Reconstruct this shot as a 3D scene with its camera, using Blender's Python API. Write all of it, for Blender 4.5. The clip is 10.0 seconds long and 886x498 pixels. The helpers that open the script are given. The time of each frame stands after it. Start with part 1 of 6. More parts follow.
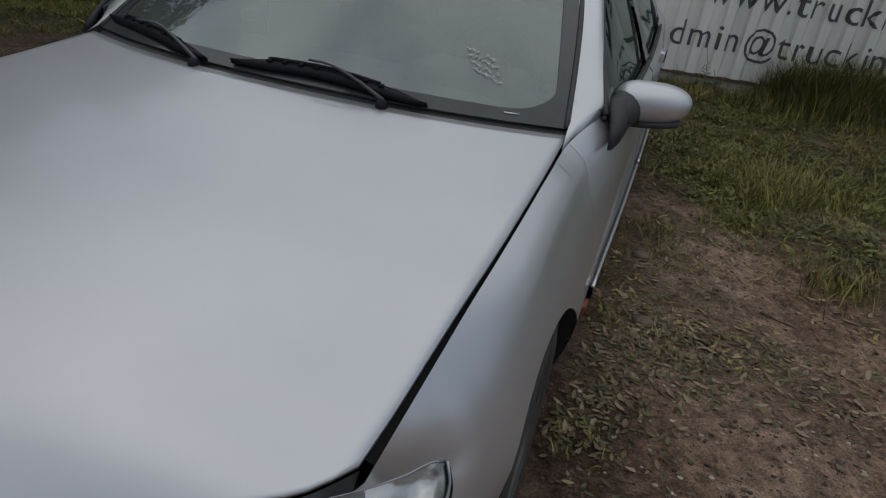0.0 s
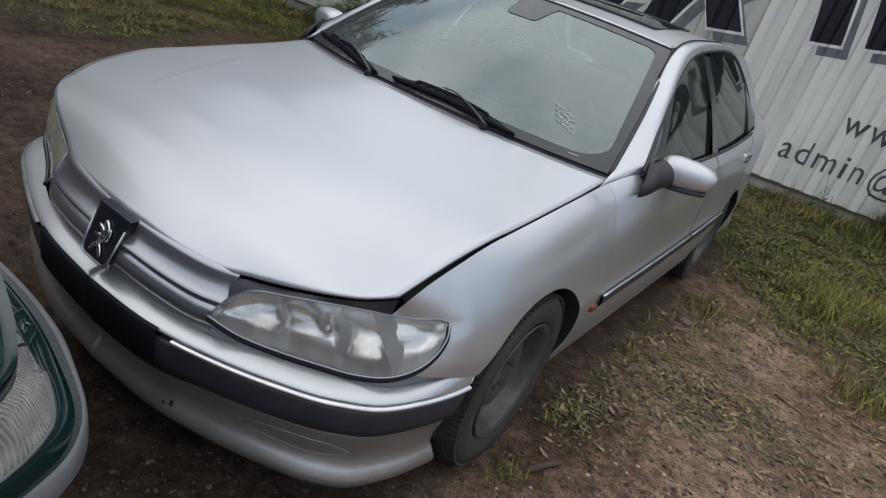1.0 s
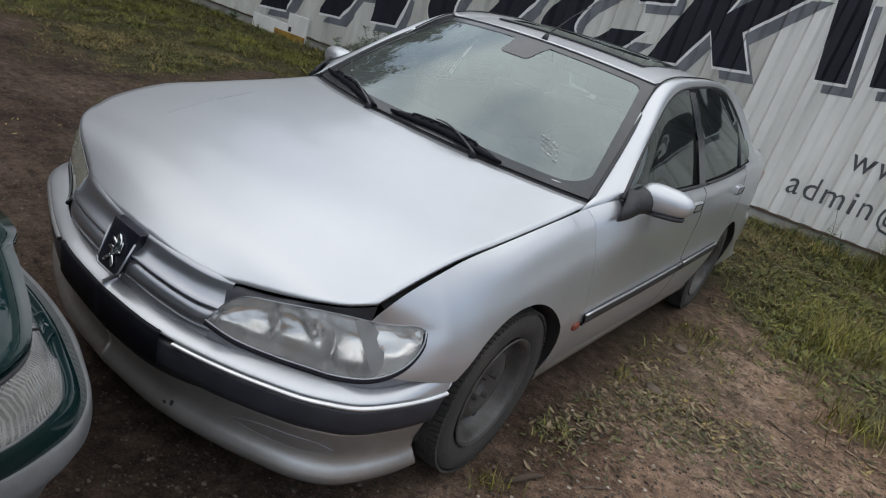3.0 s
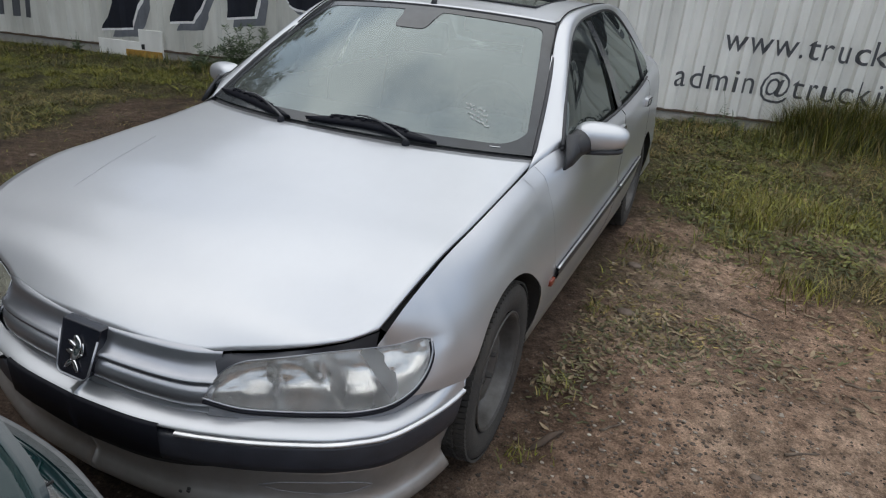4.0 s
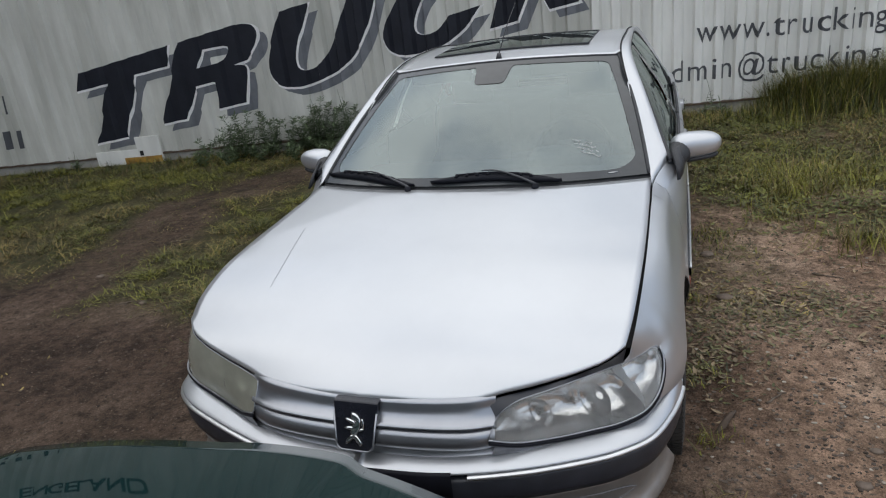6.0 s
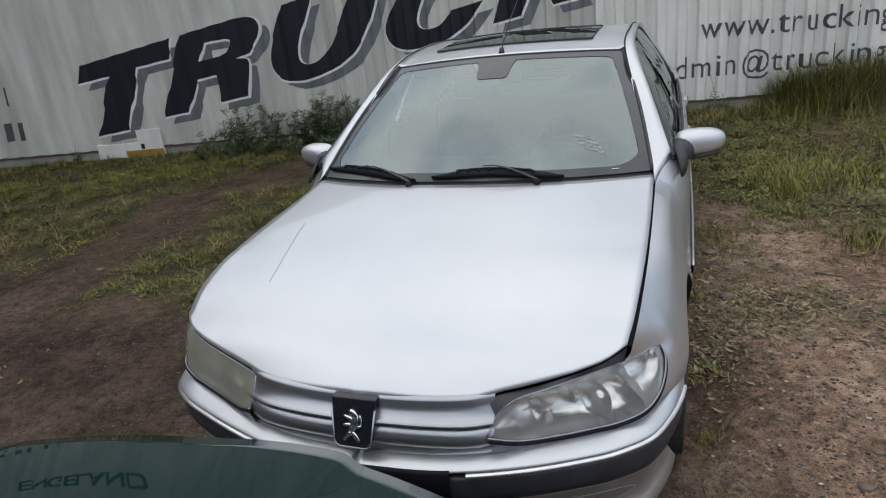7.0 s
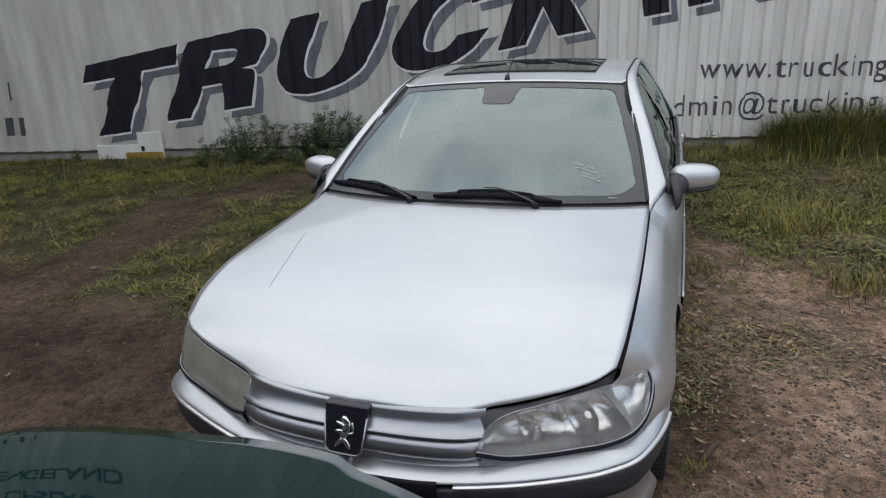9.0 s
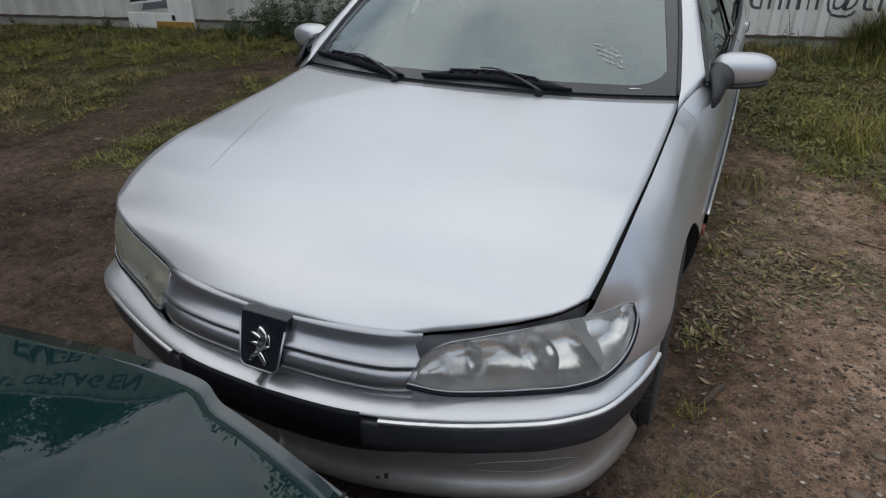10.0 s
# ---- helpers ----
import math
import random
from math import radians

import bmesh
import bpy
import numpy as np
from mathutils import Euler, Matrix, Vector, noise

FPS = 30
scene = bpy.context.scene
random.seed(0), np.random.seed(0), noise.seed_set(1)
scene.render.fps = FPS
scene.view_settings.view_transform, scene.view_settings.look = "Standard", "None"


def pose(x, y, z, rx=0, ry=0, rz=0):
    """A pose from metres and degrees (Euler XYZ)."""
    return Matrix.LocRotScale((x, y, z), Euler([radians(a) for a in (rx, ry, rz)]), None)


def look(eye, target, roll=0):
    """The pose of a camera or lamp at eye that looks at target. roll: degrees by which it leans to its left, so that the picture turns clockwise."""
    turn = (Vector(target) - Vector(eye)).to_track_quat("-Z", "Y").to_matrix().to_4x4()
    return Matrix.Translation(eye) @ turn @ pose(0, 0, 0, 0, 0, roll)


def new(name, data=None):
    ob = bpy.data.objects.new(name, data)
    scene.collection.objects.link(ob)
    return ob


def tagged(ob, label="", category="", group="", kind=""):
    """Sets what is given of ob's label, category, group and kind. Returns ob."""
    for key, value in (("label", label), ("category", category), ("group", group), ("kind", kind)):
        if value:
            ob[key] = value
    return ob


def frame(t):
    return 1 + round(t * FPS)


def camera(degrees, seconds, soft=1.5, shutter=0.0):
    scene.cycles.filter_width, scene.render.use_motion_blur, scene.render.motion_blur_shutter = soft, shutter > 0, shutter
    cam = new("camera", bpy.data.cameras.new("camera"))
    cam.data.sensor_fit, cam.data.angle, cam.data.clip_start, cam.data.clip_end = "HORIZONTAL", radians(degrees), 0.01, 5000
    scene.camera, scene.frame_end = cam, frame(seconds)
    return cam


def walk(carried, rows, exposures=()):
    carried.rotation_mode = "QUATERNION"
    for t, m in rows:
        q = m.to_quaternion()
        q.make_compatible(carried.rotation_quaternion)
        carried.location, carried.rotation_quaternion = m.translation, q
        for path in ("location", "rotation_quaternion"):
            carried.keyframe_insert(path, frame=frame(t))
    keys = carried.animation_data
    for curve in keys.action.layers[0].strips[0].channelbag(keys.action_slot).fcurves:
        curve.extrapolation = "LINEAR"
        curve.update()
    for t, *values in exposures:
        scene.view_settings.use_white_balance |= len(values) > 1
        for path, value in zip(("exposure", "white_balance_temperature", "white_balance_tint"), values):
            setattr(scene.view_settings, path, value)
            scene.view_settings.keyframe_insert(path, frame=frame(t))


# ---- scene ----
cam = camera(69.5, 10.0, soft=1.15)
PATH = [
    (0, (0.983, -0.125, 1.342), (0.454, 1.581, 0.441), 8.0),
    (0.3, (1.027, -0.296, 1.314), (0.503, 1.424, 0.439), 12.1),
    (0.5, (1.129, -0.419, 1.362), (0.56, 1.283, 0.478), 11.2),
    (0.7, (1.221, -0.515, 1.36), (0.56, 1.19, 0.549), 15.2),
    (1, (1.413, -0.668, 1.424), (0.534, 0.936, 0.616), 18.3),
    (1.2, (1.452, -0.704, 1.418), (0.553, 0.912, 0.656), 18.5),
    (1.5, (1.518, -0.722, 1.438), (0.601, 0.911, 0.736), 19.5),
    (2, (1.571, -0.737, 1.46), (0.631, 0.874, 0.738), 19.0),
    (3.5, (1.591, -0.724, 1.454), (0.607, 0.856, 0.724), 17.5),
    (3.8, (1.528, -0.724, 1.442), (0.665, 0.895, 0.646), 12.2),
    (3.9, (1.44, -0.734, 1.451), (0.606, 0.901, 0.656), 7.7),
    (4, (1.398, -0.747, 1.505), (0.671, 0.943, 0.718), 4.8),
    (4.2, (1.255, -0.84, 1.527), (0.51, 0.857, 0.775), -2.6),
    (4.3, (1.175, -0.912, 1.543), (0.364, 0.766, 0.816), -4.8),
    (4.5, (1.033, -1.049, 1.573), (0.189, 0.624, 0.872), -8.8),
    (5, (0.89, -1.177, 1.621), (0.146, 0.543, 0.923), -8.7),
    (5.5, (0.858, -1.194, 1.62), (0.172, 0.558, 0.943), -7.2),
    (7, (0.851, -1.168, 1.609), (0.171, 0.58, 0.915), -6.4),
    (7.5, (0.842, -1.169, 1.614), (0.155, 0.575, 0.916), -6.4),
    (8, (0.845, -1.165, 1.624), (0.182, 0.615, 0.998), -4.7),
    (8.5, (0.843, -1.224, 1.612), (0.126, 0.549, 1.028), -3.0),
    (9, (0.842, -1.231, 1.614), (0.187, 0.549, 0.98), -2.6),
    (9.5, (0.846, -1.15, 1.578), (0.225, 0.604, 0.845), -1.8),
    (9.8, (0.9, -0.961, 1.512), (0.257, 0.755, 0.709), -1.2),
    (10, (0.965, -0.812, 1.472), (0.203, 0.788, 0.545), -0.6),
]
walk(cam, [(t, look(eye, target, roll)) for t, eye, target, roll in PATH], [(0.0, -0.4), (0.5, 0.0), (1.0, 0.42), (3.5, 0.52), (4.5, 0.55), (9.5, 0.5), (10.0, 0.3)])

# ---- sky and sun ----
SUN_UP, SUN_TURN = radians(58), radians(-100)
world = bpy.data.worlds.new("overcast_sky")
scene.world = world
world.use_nodes = True
wt = world.node_tree
wt.nodes.clear()
w_out = wt.nodes.new("ShaderNodeOutputWorld")
w_bg = wt.nodes.new("ShaderNodeBackground")
w_sky = wt.nodes.new("ShaderNodeTexSky")
w_sky.sky_type, w_sky.sun_disc = "NISHITA", False
w_sky.sun_elevation, w_sky.sun_rotation = SUN_UP, SUN_TURN
w_dim = wt.nodes.new("ShaderNodeVectorMath")
w_dim.operation = "SCALE"
w_dim.inputs["Scale"].default_value = 0.10
w_co = wt.nodes.new("ShaderNodeTexCoord")
w_map = wt.nodes.new("ShaderNodeMapping")
w_map.inputs["Scale"].default_value = (1.0, 1.0, 2.2)
w_noise = wt.nodes.new("ShaderNodeTexNoise")
w_noise.inputs["Scale"].default_value = 1.9
w_noise.inputs["Detail"].default_value = 5.0
w_noise.inputs["Roughness"].default_value = 0.5
w_tone = wt.nodes.new("ShaderNodeValToRGB")
w_tone.color_ramp.elements[0].position, w_tone.color_ramp.elements[0].color = 0.36, (0.36, 0.44, 0.575, 1)
w_tone.color_ramp.elements[1].position, w_tone.color_ramp.elements[1].color = 0.60, (1.05, 1.06, 1.065, 1)
w_sep = wt.nodes.new("ShaderNodeSeparateXYZ")
w_low = wt.nodes.new("ShaderNodeMapRange")  # thinner, bluer cloud toward the horizon
for key, val in (("From Min", 0.0), ("From Max", 0.75), ("To Min", -0.22), ("To Max", 0.09)):
    w_low.inputs[key].default_value = val
w_add = wt.nodes.new("ShaderNodeMath")
w_add.operation = "ADD"
w_mix = wt.nodes.new("ShaderNodeMixRGB")
w_mix.inputs[0].default_value = 0.86
for a, b in ((w_co.outputs["Generated"], w_map.inputs["Vector"]), (w_map.outputs[0], w_noise.inputs["Vector"]), (w_co.outputs["Generated"], w_sep.inputs[0]), (w_sep.outputs["Z"], w_low.inputs["Value"]), (w_low.outputs[0], w_add.inputs[1]), (w_noise.outputs["Fac"], w_add.inputs[0]), (w_add.outputs[0], w_tone.inputs[0]),
             (w_sky.outputs[0], w_dim.inputs[0]), (w_dim.outputs[0], w_mix.inputs[1]), (w_tone.outputs[0], w_mix.inputs[2]),
             (w_mix.outputs[0], w_bg.inputs["Color"]), (w_bg.outputs[0], w_out.inputs["Surface"])):
    wt.links.new(a, b)
w_bg.inputs["Strength"].default_value = 0.94

sun = new("sun", bpy.data.lights.new("sun", "SUN"))
sun.data.energy, sun.data.angle, sun.data.color = 0.5, radians(130), (1.0, 0.965, 0.91)
sun.matrix_world = look((0, 0, 0), (-math.sin(SUN_TURN) * math.cos(SUN_UP), -math.cos(SUN_TURN) * math.cos(SUN_UP), -math.sin(SUN_UP)))


# ---- materials ----
def material(name, colour, rough=0.6, metal=0.0, second=None, scale=6.0, bump=0.0, bump_scale=60.0, coat=0.0, vary=0.35, spec=0.5, rand=0.0, detail=6.0, streak=0.0):
    """A principled material whose colour wanders between two tones at two scales, with fine relief."""
    m = bpy.data.materials.new(name)
    m.use_nodes = True
    nt = m.node_tree
    p = nt.nodes["Principled BSDF"]
    p.inputs["Metallic"].default_value, p.inputs["Roughness"].default_value = metal, rough
    p.inputs["Specular IOR Level"].default_value = spec
    p.inputs["Coat Weight"].default_value, p.inputs["Coat Roughness"].default_value = coat, 0.04
    co = nt.nodes.new("ShaderNodeTexCoord")
    n1 = nt.nodes.new("ShaderNodeTexNoise")
    n1.inputs["Scale"].default_value, n1.inputs["Detail"].default_value, n1.inputs["Roughness"].default_value = scale, detail, 0.62
    place = co.outputs["Object"]
    if streak:
        pull = nt.nodes.new("ShaderNodeMapping")
        pull.inputs["Scale"].default_value = (1.0, 1.0, streak)
        nt.links.new(place, pull.inputs["Vector"])
        place = pull.outputs[0]
    nt.links.new(place, n1.inputs["Vector"])
    ramp = nt.nodes.new("ShaderNodeValToRGB")
    second = second or tuple(c * (1 - vary) for c in colour)
    ramp.color_ramp.elements[0].position, ramp.color_ramp.elements[0].color = 0.33, (*second, 1)
    ramp.color_ramp.elements[1].position, ramp.color_ramp.elements[1].color = 0.66, (*colour, 1)
    nt.links.new(n1.outputs["Fac"], ramp.inputs[0])
    out = ramp.outputs[0]
    if rand:
        info = nt.nodes.new("ShaderNodeNewGeometry")
        hsv = nt.nodes.new("ShaderNodeHueSaturation")
        rng = nt.nodes.new("ShaderNodeMapRange")
        rng.inputs["To Min"].default_value, rng.inputs["To Max"].default_value = 1 - rand, 1 + rand
        nt.links.new(info.outputs["Random Per Island"], rng.inputs["Value"])
        nt.links.new(rng.outputs[0], hsv.inputs["Value"])
        nt.links.new(out, hsv.inputs["Color"])
        out = hsv.outputs[0]
    nt.links.new(out, p.inputs["Base Color"])
    if bump:
        n2 = nt.nodes.new("ShaderNodeTexNoise")
        n2.inputs["Scale"].default_value, n2.inputs["Detail"].default_value = bump_scale, 4.0
        nt.links.new(co.outputs["Object"], n2.inputs["Vector"])
        b = nt.nodes.new("ShaderNodeBump")
        b.inputs["Strength"].default_value, b.inputs["Distance"].default_value = bump, 0.01
        nt.links.new(n2.outputs["Fac"], b.inputs["Height"])
        nt.links.new(b.outputs[0], p.inputs["Normal"])
    return m


def glass(name, tint, dust=0.05, ior=1.5, flute=0.0, tone=(0.93, 1.0, 0.97), grey=(0.50, 0.55, 0.52)):
    """A thin pane: clear with a tint, a mirror by Fresnel, and a film of dust."""
    m = bpy.data.materials.new(name)
    m.use_nodes = True
    nt = m.node_tree
    nt.nodes.clear()
    o = nt.nodes.new("ShaderNodeOutputMaterial")
    clear = nt.nodes.new("ShaderNodeBsdfTransparent")
    clear.inputs[0].default_value = (*tint, 1)
    shine = nt.nodes.new("ShaderNodeBsdfGlossy")
    shine.inputs["Roughness"].default_value = 0.03
    shine.inputs["Color"].default_value = (*tone, 1)
    film = nt.nodes.new("ShaderNodeBsdfDiffuse")
    film.inputs[0].default_value = (*grey, 1)
    fr = nt.nodes.new("ShaderNodeFresnel")
    fr.inputs[0].default_value = ior
    co = nt.nodes.new("ShaderNodeTexCoord")
    n = nt.nodes.new("ShaderNodeTexNoise")
    n.inputs["Scale"].default_value, n.inputs["Detail"].default_value = 3.5, 6.0
    nt.links.new(co.outputs["Object"], n.inputs["Vector"])
    mul = nt.nodes.new("ShaderNodeMath")
    mul.operation, mul.inputs[1].default_value = "MULTIPLY", dust * 2
    nt.links.new(n.outputs["Fac"], mul.inputs[0])
    m1, m2 = nt.nodes.new("ShaderNodeMixShader"), nt.nodes.new("ShaderNodeMixShader")
    nt.links.new(mul.outputs[0], m1.inputs[0])
    nt.links.new(clear.outputs[0], m1.inputs[1])
    nt.links.new(film.outputs[0], m1.inputs[2])
    nt.links.new(fr.outputs[0], m2.inputs[0])
    nt.links.new(m1.outputs[0], m2.inputs[1])
    nt.links.new(shine.outputs[0], m2.inputs[2])
    nt.links.new(m2.outputs[0], o.inputs["Surface"])
    if flute:
        wv = nt.nodes.new("ShaderNodeTexWave")
        wv.bands_direction = "X"
        wv.inputs["Scale"].default_value = flute
        nt.links.new(co.outputs["Object"], wv.inputs["Vector"])
        b = nt.nodes.new("ShaderNodeBump")
        b.inputs["Strength"].default_value, b.inputs["Distance"].default_value = 0.35, 0.003
        nt.links.new(wv.outputs["Fac"], b.inputs["Height"])
        nt.links.new(b.outputs[0], shine.inputs["Normal"])
        lines = nt.nodes.new("ShaderNodeMath")
        lines.operation, lines.inputs[1].default_value, lines.inputs[2].default_value = "MULTIPLY_ADD", 1.3, 0.35
        nt.links.new(wv.outputs["Fac"], lines.inputs[0])
        both_ = nt.nodes.new("ShaderNodeMath")
        both_.operation = "MULTIPLY"
        nt.links.new(lines.outputs[0], both_.inputs[0])
        nt.links.new(mul.outputs[0], both_.inputs[1])
        nt.links.new(both_.outputs[0], m1.inputs[0])
    return m


SILVER = material("silver_paint", (0.575, 0.595, 0.625), rough=0.36, metal=0.72, second=(0.54, 0.56, 0.59), scale=2.2, bump=0.015, bump_scale=900, coat=0.5)
SILVER_DULL = material("dusty_silver_paint", (0.50, 0.505, 0.505), rough=0.38, metal=0.8, second=(0.36, 0.352, 0.335), scale=5.0, bump=0.03, bump_scale=300, coat=0.4)
GRILLE_GREY = material("grey_grille_paint", (0.37, 0.385, 0.42), rough=0.30, metal=0.85, scale=9.0, vary=0.10, coat=0.5)
SILL_GREY = material("matt_grey_sill", (0.24, 0.25, 0.275), rough=0.45, metal=0.4, scale=9.0, vary=0.12)
TRIM = material("black_plastic", (0.035, 0.037, 0.042), rough=0.55, scale=25.0, bump=0.15, bump_scale=500)
RUB = material("blue_black_rub_strip", (0.032, 0.035, 0.045), rough=0.42, scale=14.0, bump=0.08, bump_scale=300)
FRIT = material("frit_grey", (0.055, 0.06, 0.065), rough=0.14, scale=9.0, vary=0.2)
WIPER = material("wiper_black", (0.010, 0.011, 0.017), rough=0.6, scale=20.0, spec=0.2)
# for the unseen wall that blocks sky light in the west
SHADE_WALL = material("dark_shade_wall", (0.06, 0.062, 0.055), rough=0.9, scale=2.0, bump=0.2, bump_scale=20)
DARK = material("dark_gap", (0.012, 0.012, 0.013), rough=0.8, scale=8.0)
UNDER = material("underbody", (0.02, 0.019, 0.018), rough=0.9, scale=8.0, bump=0.3, bump_scale=40)
CHROME = material("bright_metal", (0.78, 0.79, 0.80), rough=0.12, metal=1.0, scale=12.0, vary=0.12)
ALU = material("satin_strip", (0.72, 0.73, 0.74), rough=0.28, metal=0.85, scale=12.0, vary=0.15)
REFLECTOR = material("lamp_reflector", (0.89, 0.893, 0.888), rough=0.26, metal=0.92, scale=16.0, vary=0.30, bump=0.32, bump_scale=24)
RUBBER = material("tyre_rubber", (0.030, 0.029, 0.028), rough=0.85, second=(0.052, 0.047, 0.041), scale=9.0, bump=0.3, bump_scale=120)
STEEL = material("dark_steel_wheel", (0.12, 0.118, 0.115), rough=0.5, metal=0.4, second=(0.060, 0.055, 0.050), scale=11.0, bump=0.15, bump_scale=90)
BADGE = material("badge_field", (0.012, 0.013, 0.02), rough=0.2, scale=9.0)
FABRIC = material("grey_seat_fabric", (0.075, 0.08, 0.085), rough=0.95, scale=30.0, bump=0.3, bump_scale=250)
DASH = material("grey_dashboard", (0.10, 0.105, 0.11), rough=0.8, scale=14.0, bump=0.2, bump_scale=300)
AMBER = material("faded_red_lens", (0.26, 0.055, 0.03), rough=0.3, scale=20.0)
WHITE_INK = material("white_marker_ink", (0.82, 0.83, 0.82), rough=0.7, scale=60.0, vary=0.2)
SCREEN = glass("windscreen_glass", (0.55, 0.65, 0.62), dust=0.13, ior=2.35, tone=(0.85, 0.965, 0.97))
SIDEGLASS = glass("side_glass", (0.07, 0.095, 0.085), dust=0.035, ior=1.75, tone=(0.85, 0.93, 0.90))
LENS = glass("headlamp_lens", (0.96, 0.962, 0.955), dust=0.10, ior=1.4, flute=85.0, tone=(1.0, 1.0, 1.0), grey=(0.68, 0.68, 0.67))
LENS_DULL = glass("clouded_headlamp_lens", (0.62, 0.625, 0.54), dust=0.62, ior=1.4, tone=(1.0, 1.0, 0.98), grey=(0.40, 0.40, 0.335))
SUNROOF = glass("sunroof_glass", (0.10, 0.11, 0.11), dust=0.05, ior=1.7)
GREEN = material("dark_green_paint", (0.006, 0.024, 0.024), rough=0.025, second=(0.005, 0.019, 0.020), scale=3.0, coat=0.0, spec=0.34)
GREY_BUMPER = material("grey_bumper_plastic", (0.165, 0.17, 0.175), rough=0.5, scale=10.0, bump=0.1, bump_scale=300)
WALL_PAINT = material("white_wall_paint", (0.80, 0.80, 0.765), rough=0.42, second=(0.60, 0.60, 0.565), scale=2.6, bump=0.05, bump_scale=60, detail=9.0, streak=0.22)
WALL_DARKER = material("darker_wall_paint", (0.64, 0.64, 0.595), rough=0.45, second=(0.40, 0.40, 0.36), scale=1.8, bump=0.05, bump_scale=60, detail=9.0, streak=0.22)
INK = material("black_wall_paint", (0.014, 0.016, 0.025), rough=0.55, spec=0.3, scale=4.0, bump=0.05, bump_scale=60)
INK_GREY = material("grey_wall_paint", (0.17, 0.18, 0.20), rough=0.45, scale=4.0)
INK_WHITE = material("white_outline_paint", (0.80, 0.80, 0.79), rough=0.45, scale=4.0, vary=0.1)
INK_TEXT = material("dark_grey_lettering", (0.085, 0.09, 0.10), rough=0.45, scale=4.0)
CONCRETE = material("concrete_footing", (0.36, 0.35, 0.32), rough=0.9, scale=5.0, bump=0.3, bump_scale=50)
YELLOW = material("worn_yellow_paint", (0.42, 0.24, 0.035), rough=0.6, second=(0.22, 0.12, 0.03), scale=16.0)
RUST = material("rusty_edge", (0.10, 0.07, 0.05), rough=0.9, scale=12.0)


# ---- mesh helpers ----
def herm(xs, ys, x):
    """A smooth curve through a table of values."""
    xs, ys, x = np.asarray(xs, float), np.asarray(ys, float), np.asarray(x, float)
    d = np.diff(ys, axis=0) / (np.diff(xs) if ys.ndim == 1 else np.diff(xs)[:, None])
    m = np.concatenate([d[:1], (d[1:] + d[:-1]) / 2, d[-1:]])
    i = np.clip(np.searchsorted(xs, x) - 1, 0, len(xs) - 2)
    h = xs[i + 1] - xs[i]
    t = np.clip((x - xs[i]) / h, 0, 1)
    if ys.ndim > 1:
        h, t = h[..., None], t[..., None]
    return (2 * t**3 - 3 * t**2 + 1) * ys[i] + (t**3 - 2 * t**2 + t) * h * m[i] + (3 * t**2 - 2 * t**3) * ys[i + 1] + (t**3 - t**2) * h * m[i + 1]


def curve(points, n):
    """n places along a smooth curve through some points."""
    p = np.asarray(points, float)
    d = np.r_[0, np.cumsum(np.linalg.norm(np.diff(p, axis=0), axis=1) ** 0.7)]
    return herm(d, p, np.linspace(0, d[-1], n))


def coons(c0, c1, f, r, soft=False):
    """A surface between four edges: c0 and c1 run along v (u = 0, 1), f and r along u (v = 0, 1)."""
    nv, nu = len(c0), len(f)
    u, v = np.linspace(0, 1, nu)[:, None, None], np.linspace(0, 1, nv)[None, :, None]
    w = u * u if soft else u
    flat = (1 - w) * ((1 - v) * f[0] + v * r[0]) + w * ((1 - v) * f[-1] + v * r[-1])
    return (1 - w) * c0[None] + w * c1[None] + (1 - v) * f[:, None] + v * r[:, None] - flat


def grid_faces(nu, nv, base=0):
    return [(base + i * nv + j, base + (i + 1) * nv + j, base + (i + 1) * nv + j + 1, base + i * nv + j + 1) for i in range(nu - 1) for j in range(nv - 1)]


def leftward(g):
    """The car's left side: the mirror image of its right, a little fuller at the nose where it was knocked out of line."""
    g = np.array(g, float)
    ease = lambda t: np.clip(t, 0, 1) ** 2 * (3 - 2 * np.clip(t, 0, 1))
    g[..., 0] = -(g[..., 0] + 0.030 * ease((g[..., 0] - 0.45) / 0.38) * ease((1.25 - g[..., 1]) / 0.75))
    return g


def sheet(*grids, mirror=False, smooth=True):
    """One mesh from grids of places."""
    verts, faces = [], []
    for g in grids:
        g = np.array(g, float)
        if mirror:
            g = leftward(g)[::-1]
        faces += grid_faces(g.shape[0], g.shape[1], len(verts))
        verts += g.reshape(-1, 3).tolist()
    me = bpy.data.meshes.new("sheet")
    me.from_pydata(verts, [], faces)
    me.polygons.foreach_set("use_smooth", [smooth] * len(faces))
    me.update()
    return me


def outward(me, centre):
    """Turns a pane's faces away from a centre."""
    turn = sum((p.center - Vector(centre)).dot(p.normal) for p in me.polygons)
    if turn < 0:
        me.flip_normals()
    return me


def thing(name, label, category, m=None, group="", kind=""):
    ob = new(name)
    ob.empty_display_size = 0.2
    ob.matrix_world = m or Matrix()
    return tagged(ob, label, category, group, kind)


